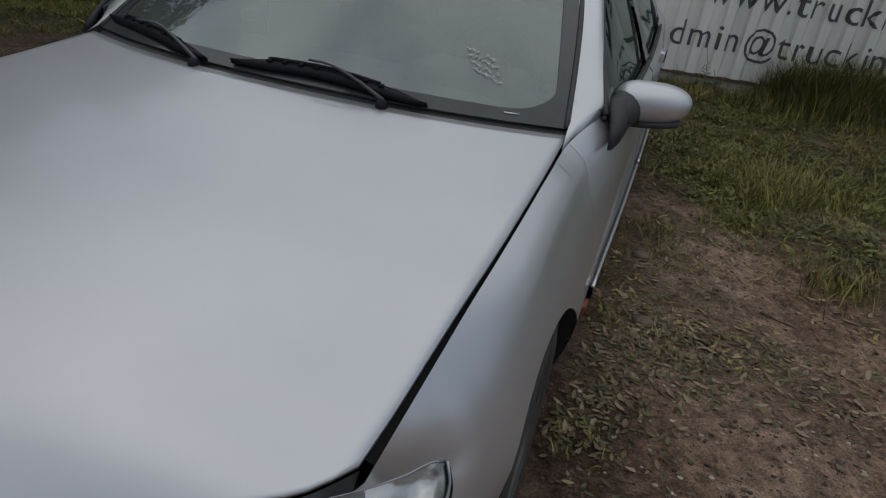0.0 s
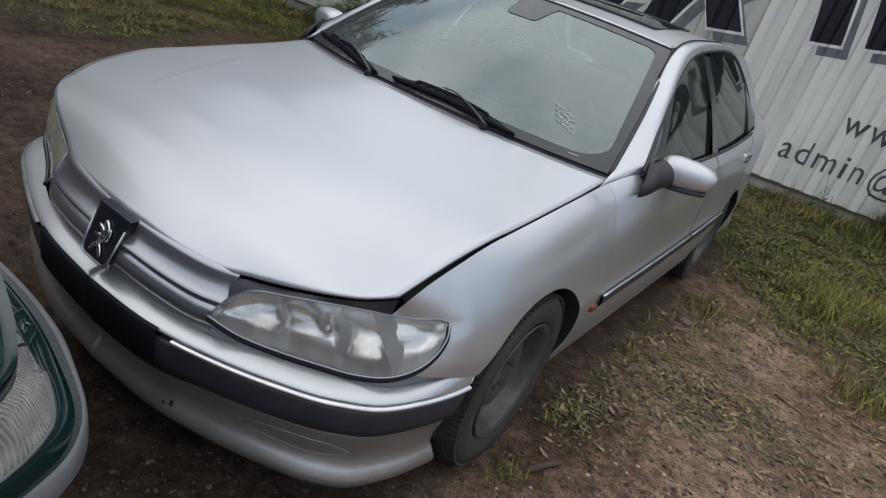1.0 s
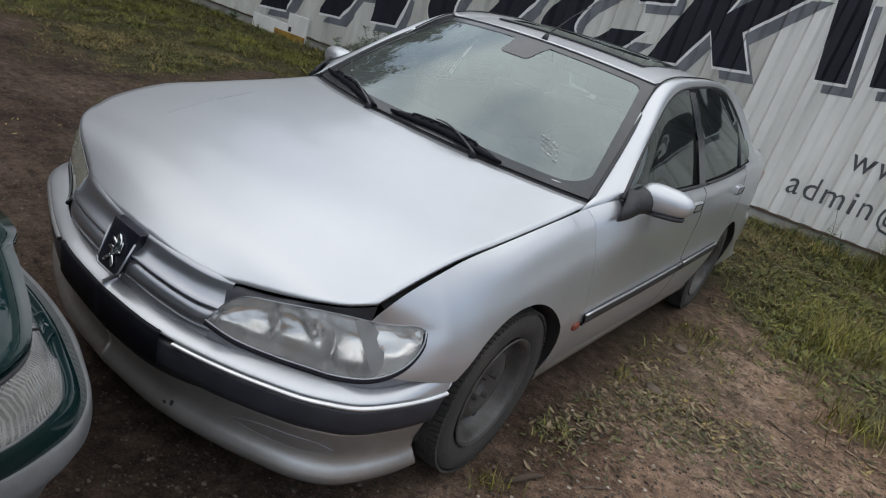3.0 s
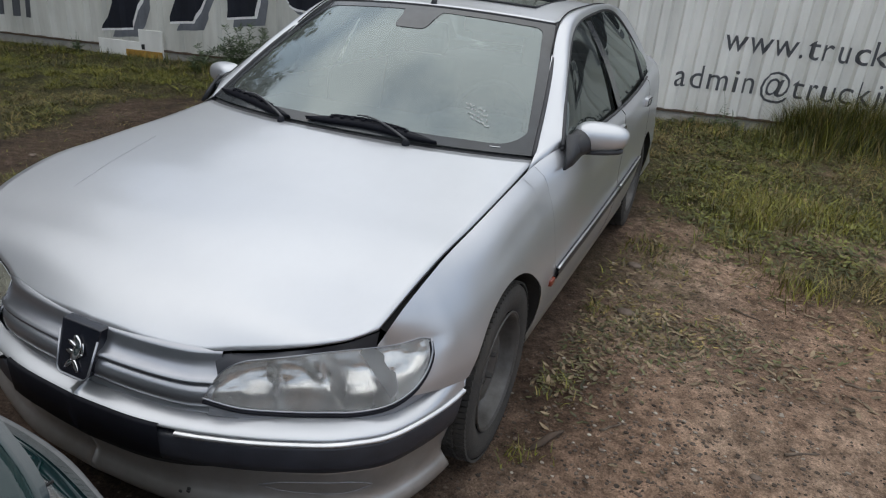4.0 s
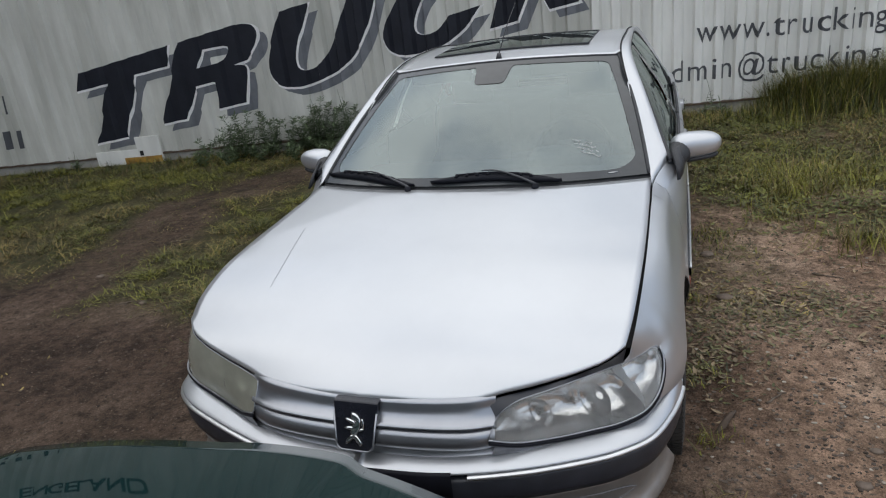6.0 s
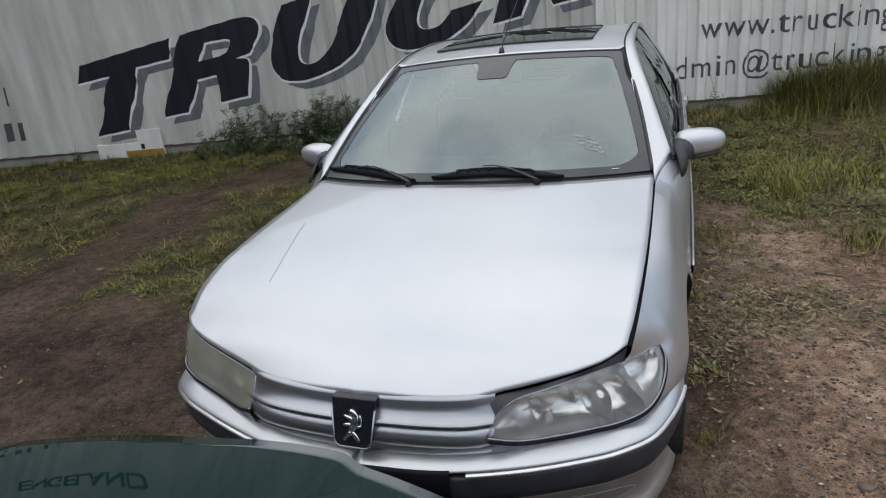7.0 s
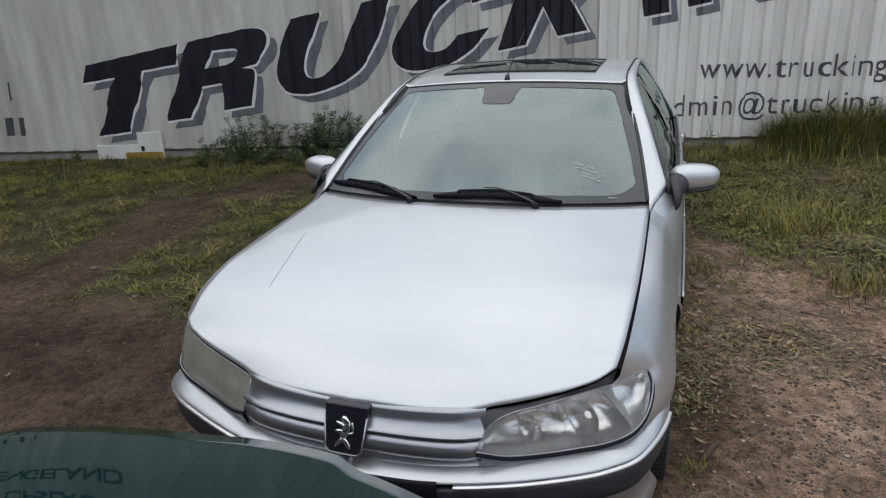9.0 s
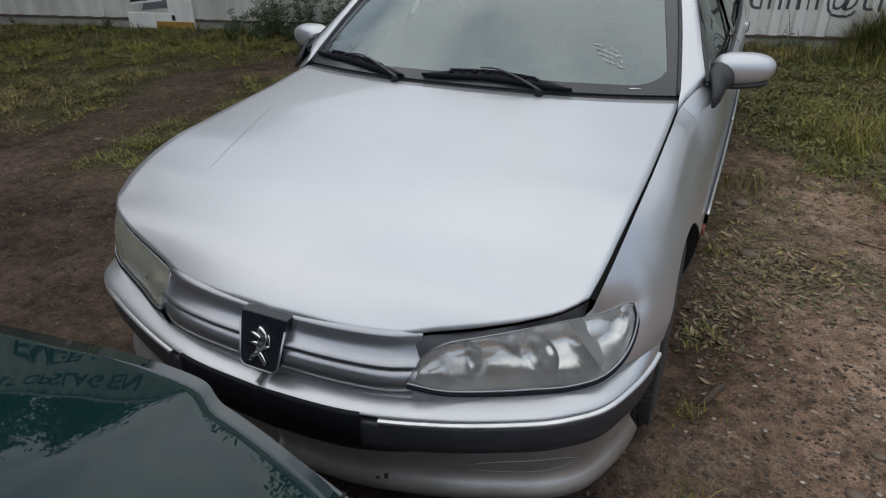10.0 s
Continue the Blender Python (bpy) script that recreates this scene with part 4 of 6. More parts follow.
screen = part("windscreen", outward(sheet(both(ws)), (0, 2.3, 0.5)), SCREEN, car, "greenish windscreen reflecting the cloudy sky")
screen.visible_shadow = False
up = np.array([0, -0.55, 0.83])


def ws_at(s_, v_, lift=0.0):
    """A place on the windscreen by its share across (0 middle, 1 edge) and up."""
    a, b = min(28.999, abs(s_) * 29), min(28.999, max(0.0, v_) * 29)
    i, j = int(a), int(b)
    p = (ws[i, j] * (b - j - 1) * (a - i - 1) + ws[i + 1, j] * (a - i) * (1 - b + j) + ws[i, j + 1] * (1 - a + i) * (b - j) + ws[i + 1, j + 1] * (a - i) * (b - j))
    return p * np.array([-1 if s_ < 0 else 1, 1, 1]) + up * lift


inner = [(0.0, 0.056), (0.45, 0.052), (0.80, 0.050)] + [(0.80 + 0.155 * math.sin(a), 0.165 - 0.115 * math.cos(a)) for a in np.linspace(0.25, 1.45, 8)] + [(0.948, 0.25), (0.936, 0.45), (0.925, 0.70)] + [(0.845 + 0.070 * math.cos(a), 0.895 + 0.045 * math.sin(a)) for a in np.linspace(0.1, 1.5, 7)] + [(0.5, 0.944), (0.0, 0.947)]
outer = [(0.0, 0.0), (0.45, 0.0), (0.80, 0.0)] + [(0.84 + 0.16 * min(1, k / 4), max(0, (k - 4) * 0.045)) for k in range(8)] + [(1.0, 0.25), (1.0, 0.45), (1.0, 0.70)] + [(1.0 - 0.16 * max(0, (k - 3) / 3), min(1.0, 0.88 + 0.04 * k)) for k in range(7)] + [(0.5, 1.0), (0.0, 1.0)]
fill_ = 4
fine = lambda loop: [tuple(np.array(loop[k]) * (1 - f) + np.array(loop[k + 1]) * f) for k in range(len(loop) - 1) for f in np.arange(fill_) / fill_] + [loop[-1]]
border = np.array([[ws_at(a[0] * (1 - w) + b[0] * w, a[1] * (1 - w) + b[1] * w, 0.0025) for w in (0, 0.25, 0.5, 0.75, 1)] for a, b in zip(fine(outer), fine(inner))])
for on, sgn in SIDES:
    part("frit_band", sheet(border, mirror=on), FRIT, screen, "dark grey printed edge of the glass")
    part("screen_rubber", tube(mir(ws_side + [0.004, 0, 0.003], on), 0.008, 6), TRIM, screen)
part("screen_rubber", tube(both(ws_top[:, None])[:, 0] + [0, 0, 0.002], 0.006, 6), TRIM, screen)
patch = np.array([[ws_at(f * w, v, 0.0026) for f in np.linspace(-1, 1, 13)] for v, w in ((0.95, 0.165), (0.90, 0.145), (0.86, 0.135), (0.82, 0.130), (0.79, 0.122), (0.775, 0.110), (0.768, 0.090))])
part("sensor_patch", sheet(patch), FRIT, screen, "dark patch round the mirror foot")
cowl = np.stack([np.stack([0.765 * s, 1.28 + 0.185 * s**2.2, 0.900 - 0.017 * s**2], 1), np.stack([0.765 * s, 1.345 + 0.175 * s**2.2, 0.921 - 0.012 * s**2], 1)], 1)
part("cowl_panel", sheet(both(cowl)), TRIM, car, "black plastic cowl panel")
# marks in white ink on the glass
rng = random.Random(4)
for row in range(4):
    for col in range(7):
        a0 = rng.uniform(-1.3, 1.3)
        p = ws_at(0.625 + 0.0165 * col + 0.013 * row + rng.uniform(-0.004, 0.004), 0.268 - 0.028 * row - 0.006 * col + rng.uniform(-0.004, 0.004), 0.003)
        d = np.array([math.cos(a0), 0.85 * math.sin(a0), 0.5 * math.sin(a0)]) * 0.0065
        e = np.array([math.cos(a0 + 1.9), 0.85 * math.sin(a0 + 1.9), 0.5 * math.sin(a0 + 1.9)]) * 0.006
        if rng.random() < 0.88:
            part("ink_mark", tube([p - d, p + d, p + d + e], 0.0013, 4), WHITE_INK, screen)
part("inspection_label", tube([ws_at(0.80, 0.030, 0.004), ws_at(0.85, 0.030, 0.004)], 0.0022, 4), ALU, screen)


ARM = material("satin_wiper_arm", (0.06, 0.063, 0.07), rough=0.35, scale=20.0)
for line, joint, foot in ((((-0.985, 0.052), (-0.80, 0.062), (-0.60, 0.048), (-0.42, 0.020), (-0.285, -0.004)), (-0.60, 0.060), (-0.315, -0.030)), (((-0.185, 0.014), (0.0, 0.038), (0.20, 0.045), (0.40, 0.024), (0.56, -0.004)), (0.20, 0.055), (0.425, -0.030))):
    spine = [np.array(q) for q in curve(line, 26)]
    rows_ = []
    for k, q in enumerate(spine):
        w = 0.021 * (1 - abs(k / 12.5 - 1) ** 3.5) + 0.003
        rows_.append([ws_at(q[0], max(0.0, q[1]), 0.010 + h) + np.array([0, 0.55, 0.34]) * (f * w + 0.6 * min(0.0, q[1])) for f, h in ((-1.5, -0.002), (-1.0, 0.010), (-0.3, 0.015), (0.4, 0.011), (0.7, 0.004), (1.0, 0.008), (1.2, -0.004))])
    wiper = part("wiper", outward(sheet(np.array(rows_)), (0, 2.3, 0.5)), WIPER, car, "black windscreen wiper lying along the cowl", thick=0.003)
    top_ = [ws_at(q[0], max(0.0, q[1]), 0.026) + np.array([0, 0.55, 0.34]) * 0.014 for q in spine[5:20]]
    part("frame_bow", tube(top_, 0.0045, 6), WIPER, wiper)
    for k in (5, 7, 9, 11, 15, 17, 19):
        part("claw", tube([ws_at(spine[k][0], max(0.0, spine[k][1]), 0.024), ws_at(spine[k][0] + 0.016, max(0.0, spine[k][1]), 0.030)], 0.006, 6), WIPER, wiper)
    a, b = ws_at(*joint, 0.040), ws_at(foot[0], 0.0, 0.022) + np.array([0, 0.55, 0.34]) * foot[1]
    part("arm", tube(curve([a + (a - b) * np.array([0.35, 0.0, 0.0]), a, a * 0.5 + b * 0.5 + [0, 0, 0.006], b], 14), np.linspace(0.0030, 0.0055, 14), 8), ARM, wiper, "satin grey wiper arm")
    bm = bmesh.new()
    bmesh.ops.create_cone(bm, cap_ends=True, segments=14, radius1=0.018, radius2=0.012, depth=0.03, matrix=Matrix.Translation(b - [0, 0.01, 0.012]))
    part("pivot", bm, WIPER, wiper, smooth=True)

# side frames: pillar, cant rail and rear pillar in one
rail_in = [(0.772, 1.495, 0.908), (0.680, 1.85, 1.145), (0.604, 2.19, 1.350), (0.596, 2.70, 1.414), (0.594, 3.15, 1.416), (0.612, 3.55, 1.370), (0.672, 3.92, 1.215), (0.735, 4.12, 1.055)]
rail_out = [(0.846, 1.60, 0.952), (0.742, 1.93, 1.158), (0.650, 2.30, 1.322), (0.628, 2.70, 1.382), (0.626, 3.25, 1.382), (0.690, 3.58, 1.250), (0.778, 3.74, 1.085), (0.818, 3.72, 1.030)]
ra, rb = curve(rail_in, 70), curve(rail_out, 70)
q = np.linspace(0, 1, 8)[None, :, None]
frame_grid = ra[:, None] * (1 - q) + rb[:, None] * q + np.array([0.018, 0, 0.018]) * np.sin(q * np.pi) * np.array([0.3 + 0.7 * smooth01(0, 14, i) for i in range(70)])[:, None, None]
roof_front, roof_i = ws_top + [0, 0.004, 0.004], [i for i in range(70) if 2.19 <= ra[i][1] <= 3.56 and ra[i][2] > 1.3]
rs = np.stack([herm(ra[roof_i[0]:roof_i[-1] + 1, 1], ra[roof_i[0]:roof_i[-1] + 1, 0], np.linspace(2.19, 3.5, 24)), np.linspace(2.19, 3.5, 24), herm(ra[roof_i[0]:roof_i[-1] + 1, 1], ra[roof_i[0]:roof_i[-1] + 1, 2], np.linspace(2.19, 3.5, 24))], 1)
s = np.linspace(0, 1, 30)
rear_edge = np.stack([rs[-1, 0] * s, 3.50 - 0.06 * (1 - s**2), rs[-1, 2] + 0.026 * (1 - s**2)], 1)
roof_front[-1] = rs[0]
rmid = np.stack([np.zeros(24), np.linspace(roof_front[0][1], rear_edge[0][1], 24), herm([roof_front[0][1], 2.5, 3.0, rear_edge[0][1]], [roof_front[0][2], 1.426, 1.440, rear_edge[0][2]], np.linspace(roof_front[0][1], rear_edge[0][1], 24))], 1)
roof_g = coons(rmid, rs, roof_front, rear_edge, soft=True)
roof = part("roof", sheet(both(roof_g)), SILVER, car, "silver roof with a dark glass sunroof", thick=0.006)
sun_g = roof_g[0:22, 4:14] + [0, 0, 0.006]
part("sunroof", outward(sheet(both(sun_g)), (0, 2.3, 0.5)), SUNROOF, roof, "dark tinted sunroof glass")
part("sunroof_bed", sheet(both(sun_g - [0, 0, 0.003])), DARK, roof)
rim = np.concatenate([both(sun_g[:, :1])[:, 0], both(sun_g[:, -1:])[::-1, 0]])
part("sunroof_seal", tube(rim, 0.005, 6, closed=True), TRIM, roof)
ant = part("antenna", tube([(0, 2.150, 1.376), (0, 2.162, 1.402)], [0.016, 0.011], 12), TRIM, roof, "black antenna foot with a thin rod")
part("antenna_rod", tube([(0, 2.160, 1.400), (0.0, 2.36, 1.520), (0.0, 2.62, 1.640)], [0.0035, 0.002, 0.0015], 6), TRIM, ant)

# rear window, boot, tail
s = np.linspace(0, 1, 20)
rw_top = np.stack([0.585 * s, 3.47 + 0.05 * s**2, 1.392 - 0.03 * s**2], 1)
rw_low = np.stack([0.700 * s, 4.02 + 0.04 * s**2, 1.065 - 0.015 * s**2], 1)
k = np.linspace(0, 1, 16)[:, None]
rwg = coons(rw_top[0] * (1 - k) + rw_low[0] * k + np.array([0, 0.03, 0.04]) * np.sin(k * np.pi), rw_top[-1] * (1 - k) + rw_low[-1] * k + np.array([0, 0.03, 0.04]) * np.sin(k * np.pi), rw_top, rw_low, soft=True)
part("rear_window", outward(sheet(both(rwg)), (0, 2.3, 0.5)), SIDEGLASS, car, "tinted rear window").visible_shadow = False
boot = [(0.735, 4.02, 1.05), (0.735, 4.30, 1.062), (0.715, 4.54, 1.055), (0.70, 4.60, 1.02), (0.70, 4.63, 0.80), (0.70, 4.60, 0.60)]
bc = curve(boot, 26)
bg = np.array([[(p[0] * f, p[1] + 0.03 * (1 - f * f), p[2] + 0.02 * (1 - f * f)) for p in bc] for f in np.linspace(0, 1, 12)])
part("boot_lid", sheet(both(bg)), SILVER, car, "silver boot lid")
for on, sgn in SIDES:
    part("tail_lamp", soft_box(min(sgn * 0.50, sgn * 0.80), max(sgn * 0.50, sgn * 0.80), 4.50, 4.655, 0.74, 0.93, 0.03), AMBER, car, "red tail lamp")
part("tail_panel", box(-0.78, 0.78, 4.52, 4.60, 0.5, 0.98), SILVER, car)
part("rear_bumper", soft_box(-0.84, 0.84, 4.30, 4.70, 0.30, 0.60, 0.07, 4), SILVER_DULL, car, "dusty silver rear bumper")

for on, sgn in SIDES:
    t0 = np.linspace(0, 1, 8)
    fy = 1.40 + 0.215 * t0
    foot_lo = np.stack([herm(TOP_Y, TOP_X, fy) - 0.002, fy, herm(TOP_Y, TOP_Z, fy) - 0.002], 1)
    foot = foot_lo[:, None] * (1 - t0[None, :, None]) + frame_grid[1][:, None] * t0[None, :, None]
    bm = bmesh.new()
    bm.from_mesh(sheet(frame_grid[1:], foot, mirror=on))
    bmesh.ops.remove_doubles(bm, verts=bm.verts, dist=0.0005)
    bmesh.ops.recalc_face_normals(bm, faces=bm.faces)
    side = part("side_frame", bm, SILVER, car, "silver pillar and roof rail", smooth=True)
    part("roof_seam", tube(mir(ra[14:60] + [0.002, 0, 0.006], on), 0.0035, 5), DARK, side)
    part("window_seal", tube(mir(rb + [-0.004, 0, -0.002], on), 0.009, 6), TRIM, side)
    # glass panes hang from the rail to the belt
    def pane(y0, y1, name, n=16):
        g = []
        for y in np.linspace(y0, y1, n):
            cand = [i for i in range(69) if (rb[i][1] - y) * (rb[i + 1][1] - y) <= 0 and i < 62]
            i = cand[0] if cand else 61
            f = (y - rb[i][1]) / (rb[i + 1][1] - rb[i][1] + 1e-9)
            t = rb[i] + (rb[i + 1] - rb[i]) * min(1, max(0, f))
            zb = float(herm(TOP_Y, TOP_Z, y)) - 0.01
            b = np.array([float(herm(TOP_Y, TOP_X, y)) - 0.004, y, zb])
            t = np.array([t[0] - 0.004, y, t[2]])
            g.append([t * (1 - w) + b * w + np.array([0.012, 0, 0.006]) * math.sin(w * math.pi) for w in np.linspace(0, 1, 10)])
        return outward(sheet(np.array(g), mirror=on), (0, 2.6, 0.8))
    for nm, y0, y1, dy0, dy1, hy in (("front_door", 1.4570, 2.615, 1.615, 2.535, 2.50), ("rear_door", 2.622, 3.52, 2.66, 3.45, 3.38)):
        g = flank(y0, y1, 22)
        door = part(nm, sheet(g, mirror=on), SILVER, car, "silver car door with dust along its foot")
        gl = part("window_glass", pane(dy0, dy1, nm), SIDEGLASS, door, "greenish side window reflecting painted letters")
        gl.visible_shadow = False
        bl = [(flank_x(y, float(herm(TOP_Y, TOP_Z, y)) - 0.004) + 0.002, y, float(herm(TOP_Y, TOP_Z, y)) + 0.004) for y in np.linspace(max(y0, 1.60), y1, 16)]
        part("belt_seal", tube(mir(bl, on), 0.008, 6), TRIM, door)
        x = flank_x(hy, 0.86)
        hz = 0.865 + (0.03 if nm == "rear_door" else 0)
        handle = part("handle", soft_box(min(sgn * (x - 0.02), sgn * (x + 0.012)), max(sgn * (x - 0.02), sgn * (x + 0.012)), hy - 0.085, hy + 0.06, hz - 0.026, hz + 0.026, 0.012, 3), SILVER, door, "silver flap handle in a shallow cup")
        part("handle_gap", tube(mir([(x + 0.013, hy - 0.075 + 0.125 * abs(c), hz + d) for c, d in ((0, -0.02), (0, 0.018), (1, 0.018), (1, -0.02))], on), 0.003, 5, closed=True), TRIM, door)
        z_of = lambda y: 0.492 + 0.028 * (y - 1.46)
        ya, yb = y0 + 0.012, min(y1 - 0.012, 3.30)
        strip = np.array([[(flank_x(y, z_of(y) + dz) + dx, y, z_of(y) + dz) for dz, dx in ((0.026, 0.0), (0.022, 0.011), (0.0, 0.014), (-0.022, 0.011), (-0.026, 0.0))] for y in np.linspace(ya, yb, 20)])
        rub = part("rub_strip", sheet(strip, mirror=on), RUB, door, "dark rub strip with a bright top line")
        part("bright_line", tube(mir([(flank_x(y, z_of(y)) + 0.011, y, z_of(y) + 0.023) for y in np.linspace(ya, yb, 20)], on), 0.005, 6), ALU, rub)
        part("shut_gap", tube(mir([(flank_x(y1 + 0.003, z) - 0.001, y1 + 0.003, z) for z in np.linspace(float(herm(TOP_Y, TOP_Z, y1)), max(0.25, floor_z(y1)), 24)], on), 0.0018, 5), DARK, door)
    quarter = part("rear_quarter", sheet(flank(3.527, 4.62, 30), mirror=on), SILVER, car, "silver rear quarter panel")
    qg = part("quarter_glass", pane(3.47, 3.735, "quarter", 8), SIDEGLASS, quarter)
    qg.visible_shadow = False
    part("divider", tube(mir([(0.700, 3.46, 1.245), (0.79, 3.455, 1.10), (0.836, 3.45, 1.005)], on), 0.010, 6), TRIM, quarter)
    fill = np.array([[ra[i] * (1 - w) + np.array([herm(TOP_Y, TOP_X, 3.6 + 0.55 * j), 3.6 + 0.55 * j, herm(TOP_Y, TOP_Z, 3.6 + 0.55 * j)]) * w for w in np.linspace(0, 1, 6)] for i, j in zip(range(60, 70), np.linspace(0.3, 1, 10))])
    part("rear_pillar", sheet(fill, mirror=on), SILVER, quarter)
    ya = np.linspace(4.02, 4.61, 12)
    deck = np.array([[(x0_ * (1 - w) + float(herm(TOP_Y, TOP_X, y)) * w, y, z0_ * (1 - w) + float(herm(TOP_Y, TOP_Z, y)) * w) for w in np.linspace(0, 1, 4)] for y, x0_, z0_ in zip(ya, np.interp(ya, [4.02, 4.3, 4.54, 4.61], [0.70, 0.735, 0.715, 0.70]), np.interp(ya, [4.02, 4.3, 4.54, 4.61], [1.05, 1.062, 1.055, 1.0]))])
    rows_ = [i for i in range(70) if ra[i][1] >= 3.46]
    pill = np.array([[ra[i] * (1 - w) + np.array([np.interp(ra[i][1], [3.46, 3.52, 4.06], [0.585, 0.585, 0.70]), ra[i][1], np.interp(ra[i][1], [3.46, 3.52, 4.06], [1.375, 1.362, 1.05])]) * w for w in np.linspace(0, 1, 4)] for i in rows_])
    flank_fill = np.array([[rb[i] * (1 - w) + ra[i] * w for w in np.linspace(0, 1, 4)] for i in range(48, 70)])
    tail_y = np.linspace(3.70, 4.12, 10)
    lower_fill = np.array([[np.array([float(np.interp(y, ra[50:, 1], ra[50:, 0])), y, float(np.interp(y, ra[50:, 1], ra[50:, 2]))]) * (1 - w) + np.array([float(herm(TOP_Y, TOP_X, y)), y, float(herm(TOP_Y, TOP_Z, y))]) * w for w in np.linspace(0, 1, 4)] for y in tail_y])
    part("rear_deck_side", sheet(deck, pill, flank_fill, lower_fill, mirror=on), SILVER, quarter)
    c, r = ARCH[1]
    lip = np.array([(flank_x(c + r * math.cos(t), max(0.24, HUB_Z + r * math.sin(t))) - 0.004, c + r * math.cos(t), HUB_Z + r * math.sin(t)) for t in np.linspace(-0.15, math.pi + 0.15, 40)])
    part("arch_liner", sheet(np.stack([lip, lip - [0.03, 0, 0], lip - [0.30, 0, 0]], 1), mirror=on), UNDER, quarter)
    # black pillar between the doors
    bp = np.array([[(0.640 - 0.006, y, 1.352), (0.765, y, 1.16), (0.868, y, 0.96)] for y in (2.545, 2.60, 2.655)])
    bp = np.array([[(x + 0.004 - 0.0, y - (1.352 - z) * 0.05, z) for x, y, z in row] for row in bp])
    part("door_pillar", sheet(herm([0, 0.5, 1], bp.transpose(1, 0, 2).reshape(3, 9), np.linspace(0, 1, 9)).reshape(9, 3, 3), mirror=on), FRIT, side, "black pillar cover between the doors")
    sill = np.array([[(flank_x(y, 0.24) + dx, y, z) for z, dx in ((0.275, 0.006), (0.25, 0.010), (0.215, 0.0), (0.19, -0.05), (0.19, -0.3))] for y in np.linspace(1.345, 3.29, 20)])
    part("sill", sheet(sill, mirror=on), SILVER_DULL, side, "dusty sill")
    part("side_marker", soft_box(min(sgn * 0.90, sgn * 0.928), max(sgn * 0.90, sgn * 0.928), 1.40, 1.450, 0.462, 0.488, 0.006, 2), AMBER, side, "small red side marker")
    # door mirror
    mirror_base = part("door_mirror", sheet(np.array([[(0.882, 1.535, 0.878), (0.874, 1.57, 0.925), (0.850, 1.625, 0.992)], [(0.894, 1.590, 0.886), (0.892, 1.620, 0.930), (0.868, 1.66, 0.985)], [(0.908, 1.74, 0.918), (0.910, 1.77, 0.950), (0.897, 1.77, 0.986)]]), mirror=on), TRIM, car, "door mirror with silver cap on a black foot", thick=0.012)
    bm = bmesh.new()
    bmesh.ops.create_uvsphere(bm, u_segments=28, v_segments=18, radius=1.0)
    for vtx in bm.verts:
        x, y, z = vtx.co
        sq = lambda a, e: math.copysign(abs(a) ** e, a)
        taper = 0.86 + 0.14 * (-x)
        yy = sq(y, 0.75) * 0.075
        vtx.co = (0.942 + sq(x, 0.72) * 0.108, 1.80 + (yy if y < 0 else yy * 0.25), 0.967 + sq(z, 0.78) * 0.066 * taper + 0.006 * x)
    bmesh.ops.transform(bm, matrix=Matrix.Translation((0.945, 1.80, 0.965)) @ Matrix.Rotation(radians(14), 4, "Z") @ Matrix.Translation((-0.945, -1.80, -0.965)), verts=bm.verts)
    if on:
        for vtx in bm.verts:
            vtx.co.x *= -1
        bmesh.ops.reverse_faces(bm, faces=bm.faces)
    part("cap", bm, SILVER, mirror_base, "silver mirror cap", smooth=True)
    lowrim = np.array([(0.940 + 0.088 * math.cos(a), 1.795 + 0.048 * math.sin(a), 0.911 + 0.012 * math.cos(a)) for a in np.linspace(0, 2 * np.pi, 28, endpoint=False)])
    part("lower_shell", tube(mir(lowrim, on), 0.010, 6, closed=True), TRIM, mirror_base)
    neck = part("neck", tube(mir([(0.850, 1.63, 0.915), (0.862, 1.69, 0.932), (0.878, 1.75, 0.945), (0.905, 1.80, 0.957)], on), [0.036, 0.046, 0.053, 0.056], 16), TRIM, mirror_base)


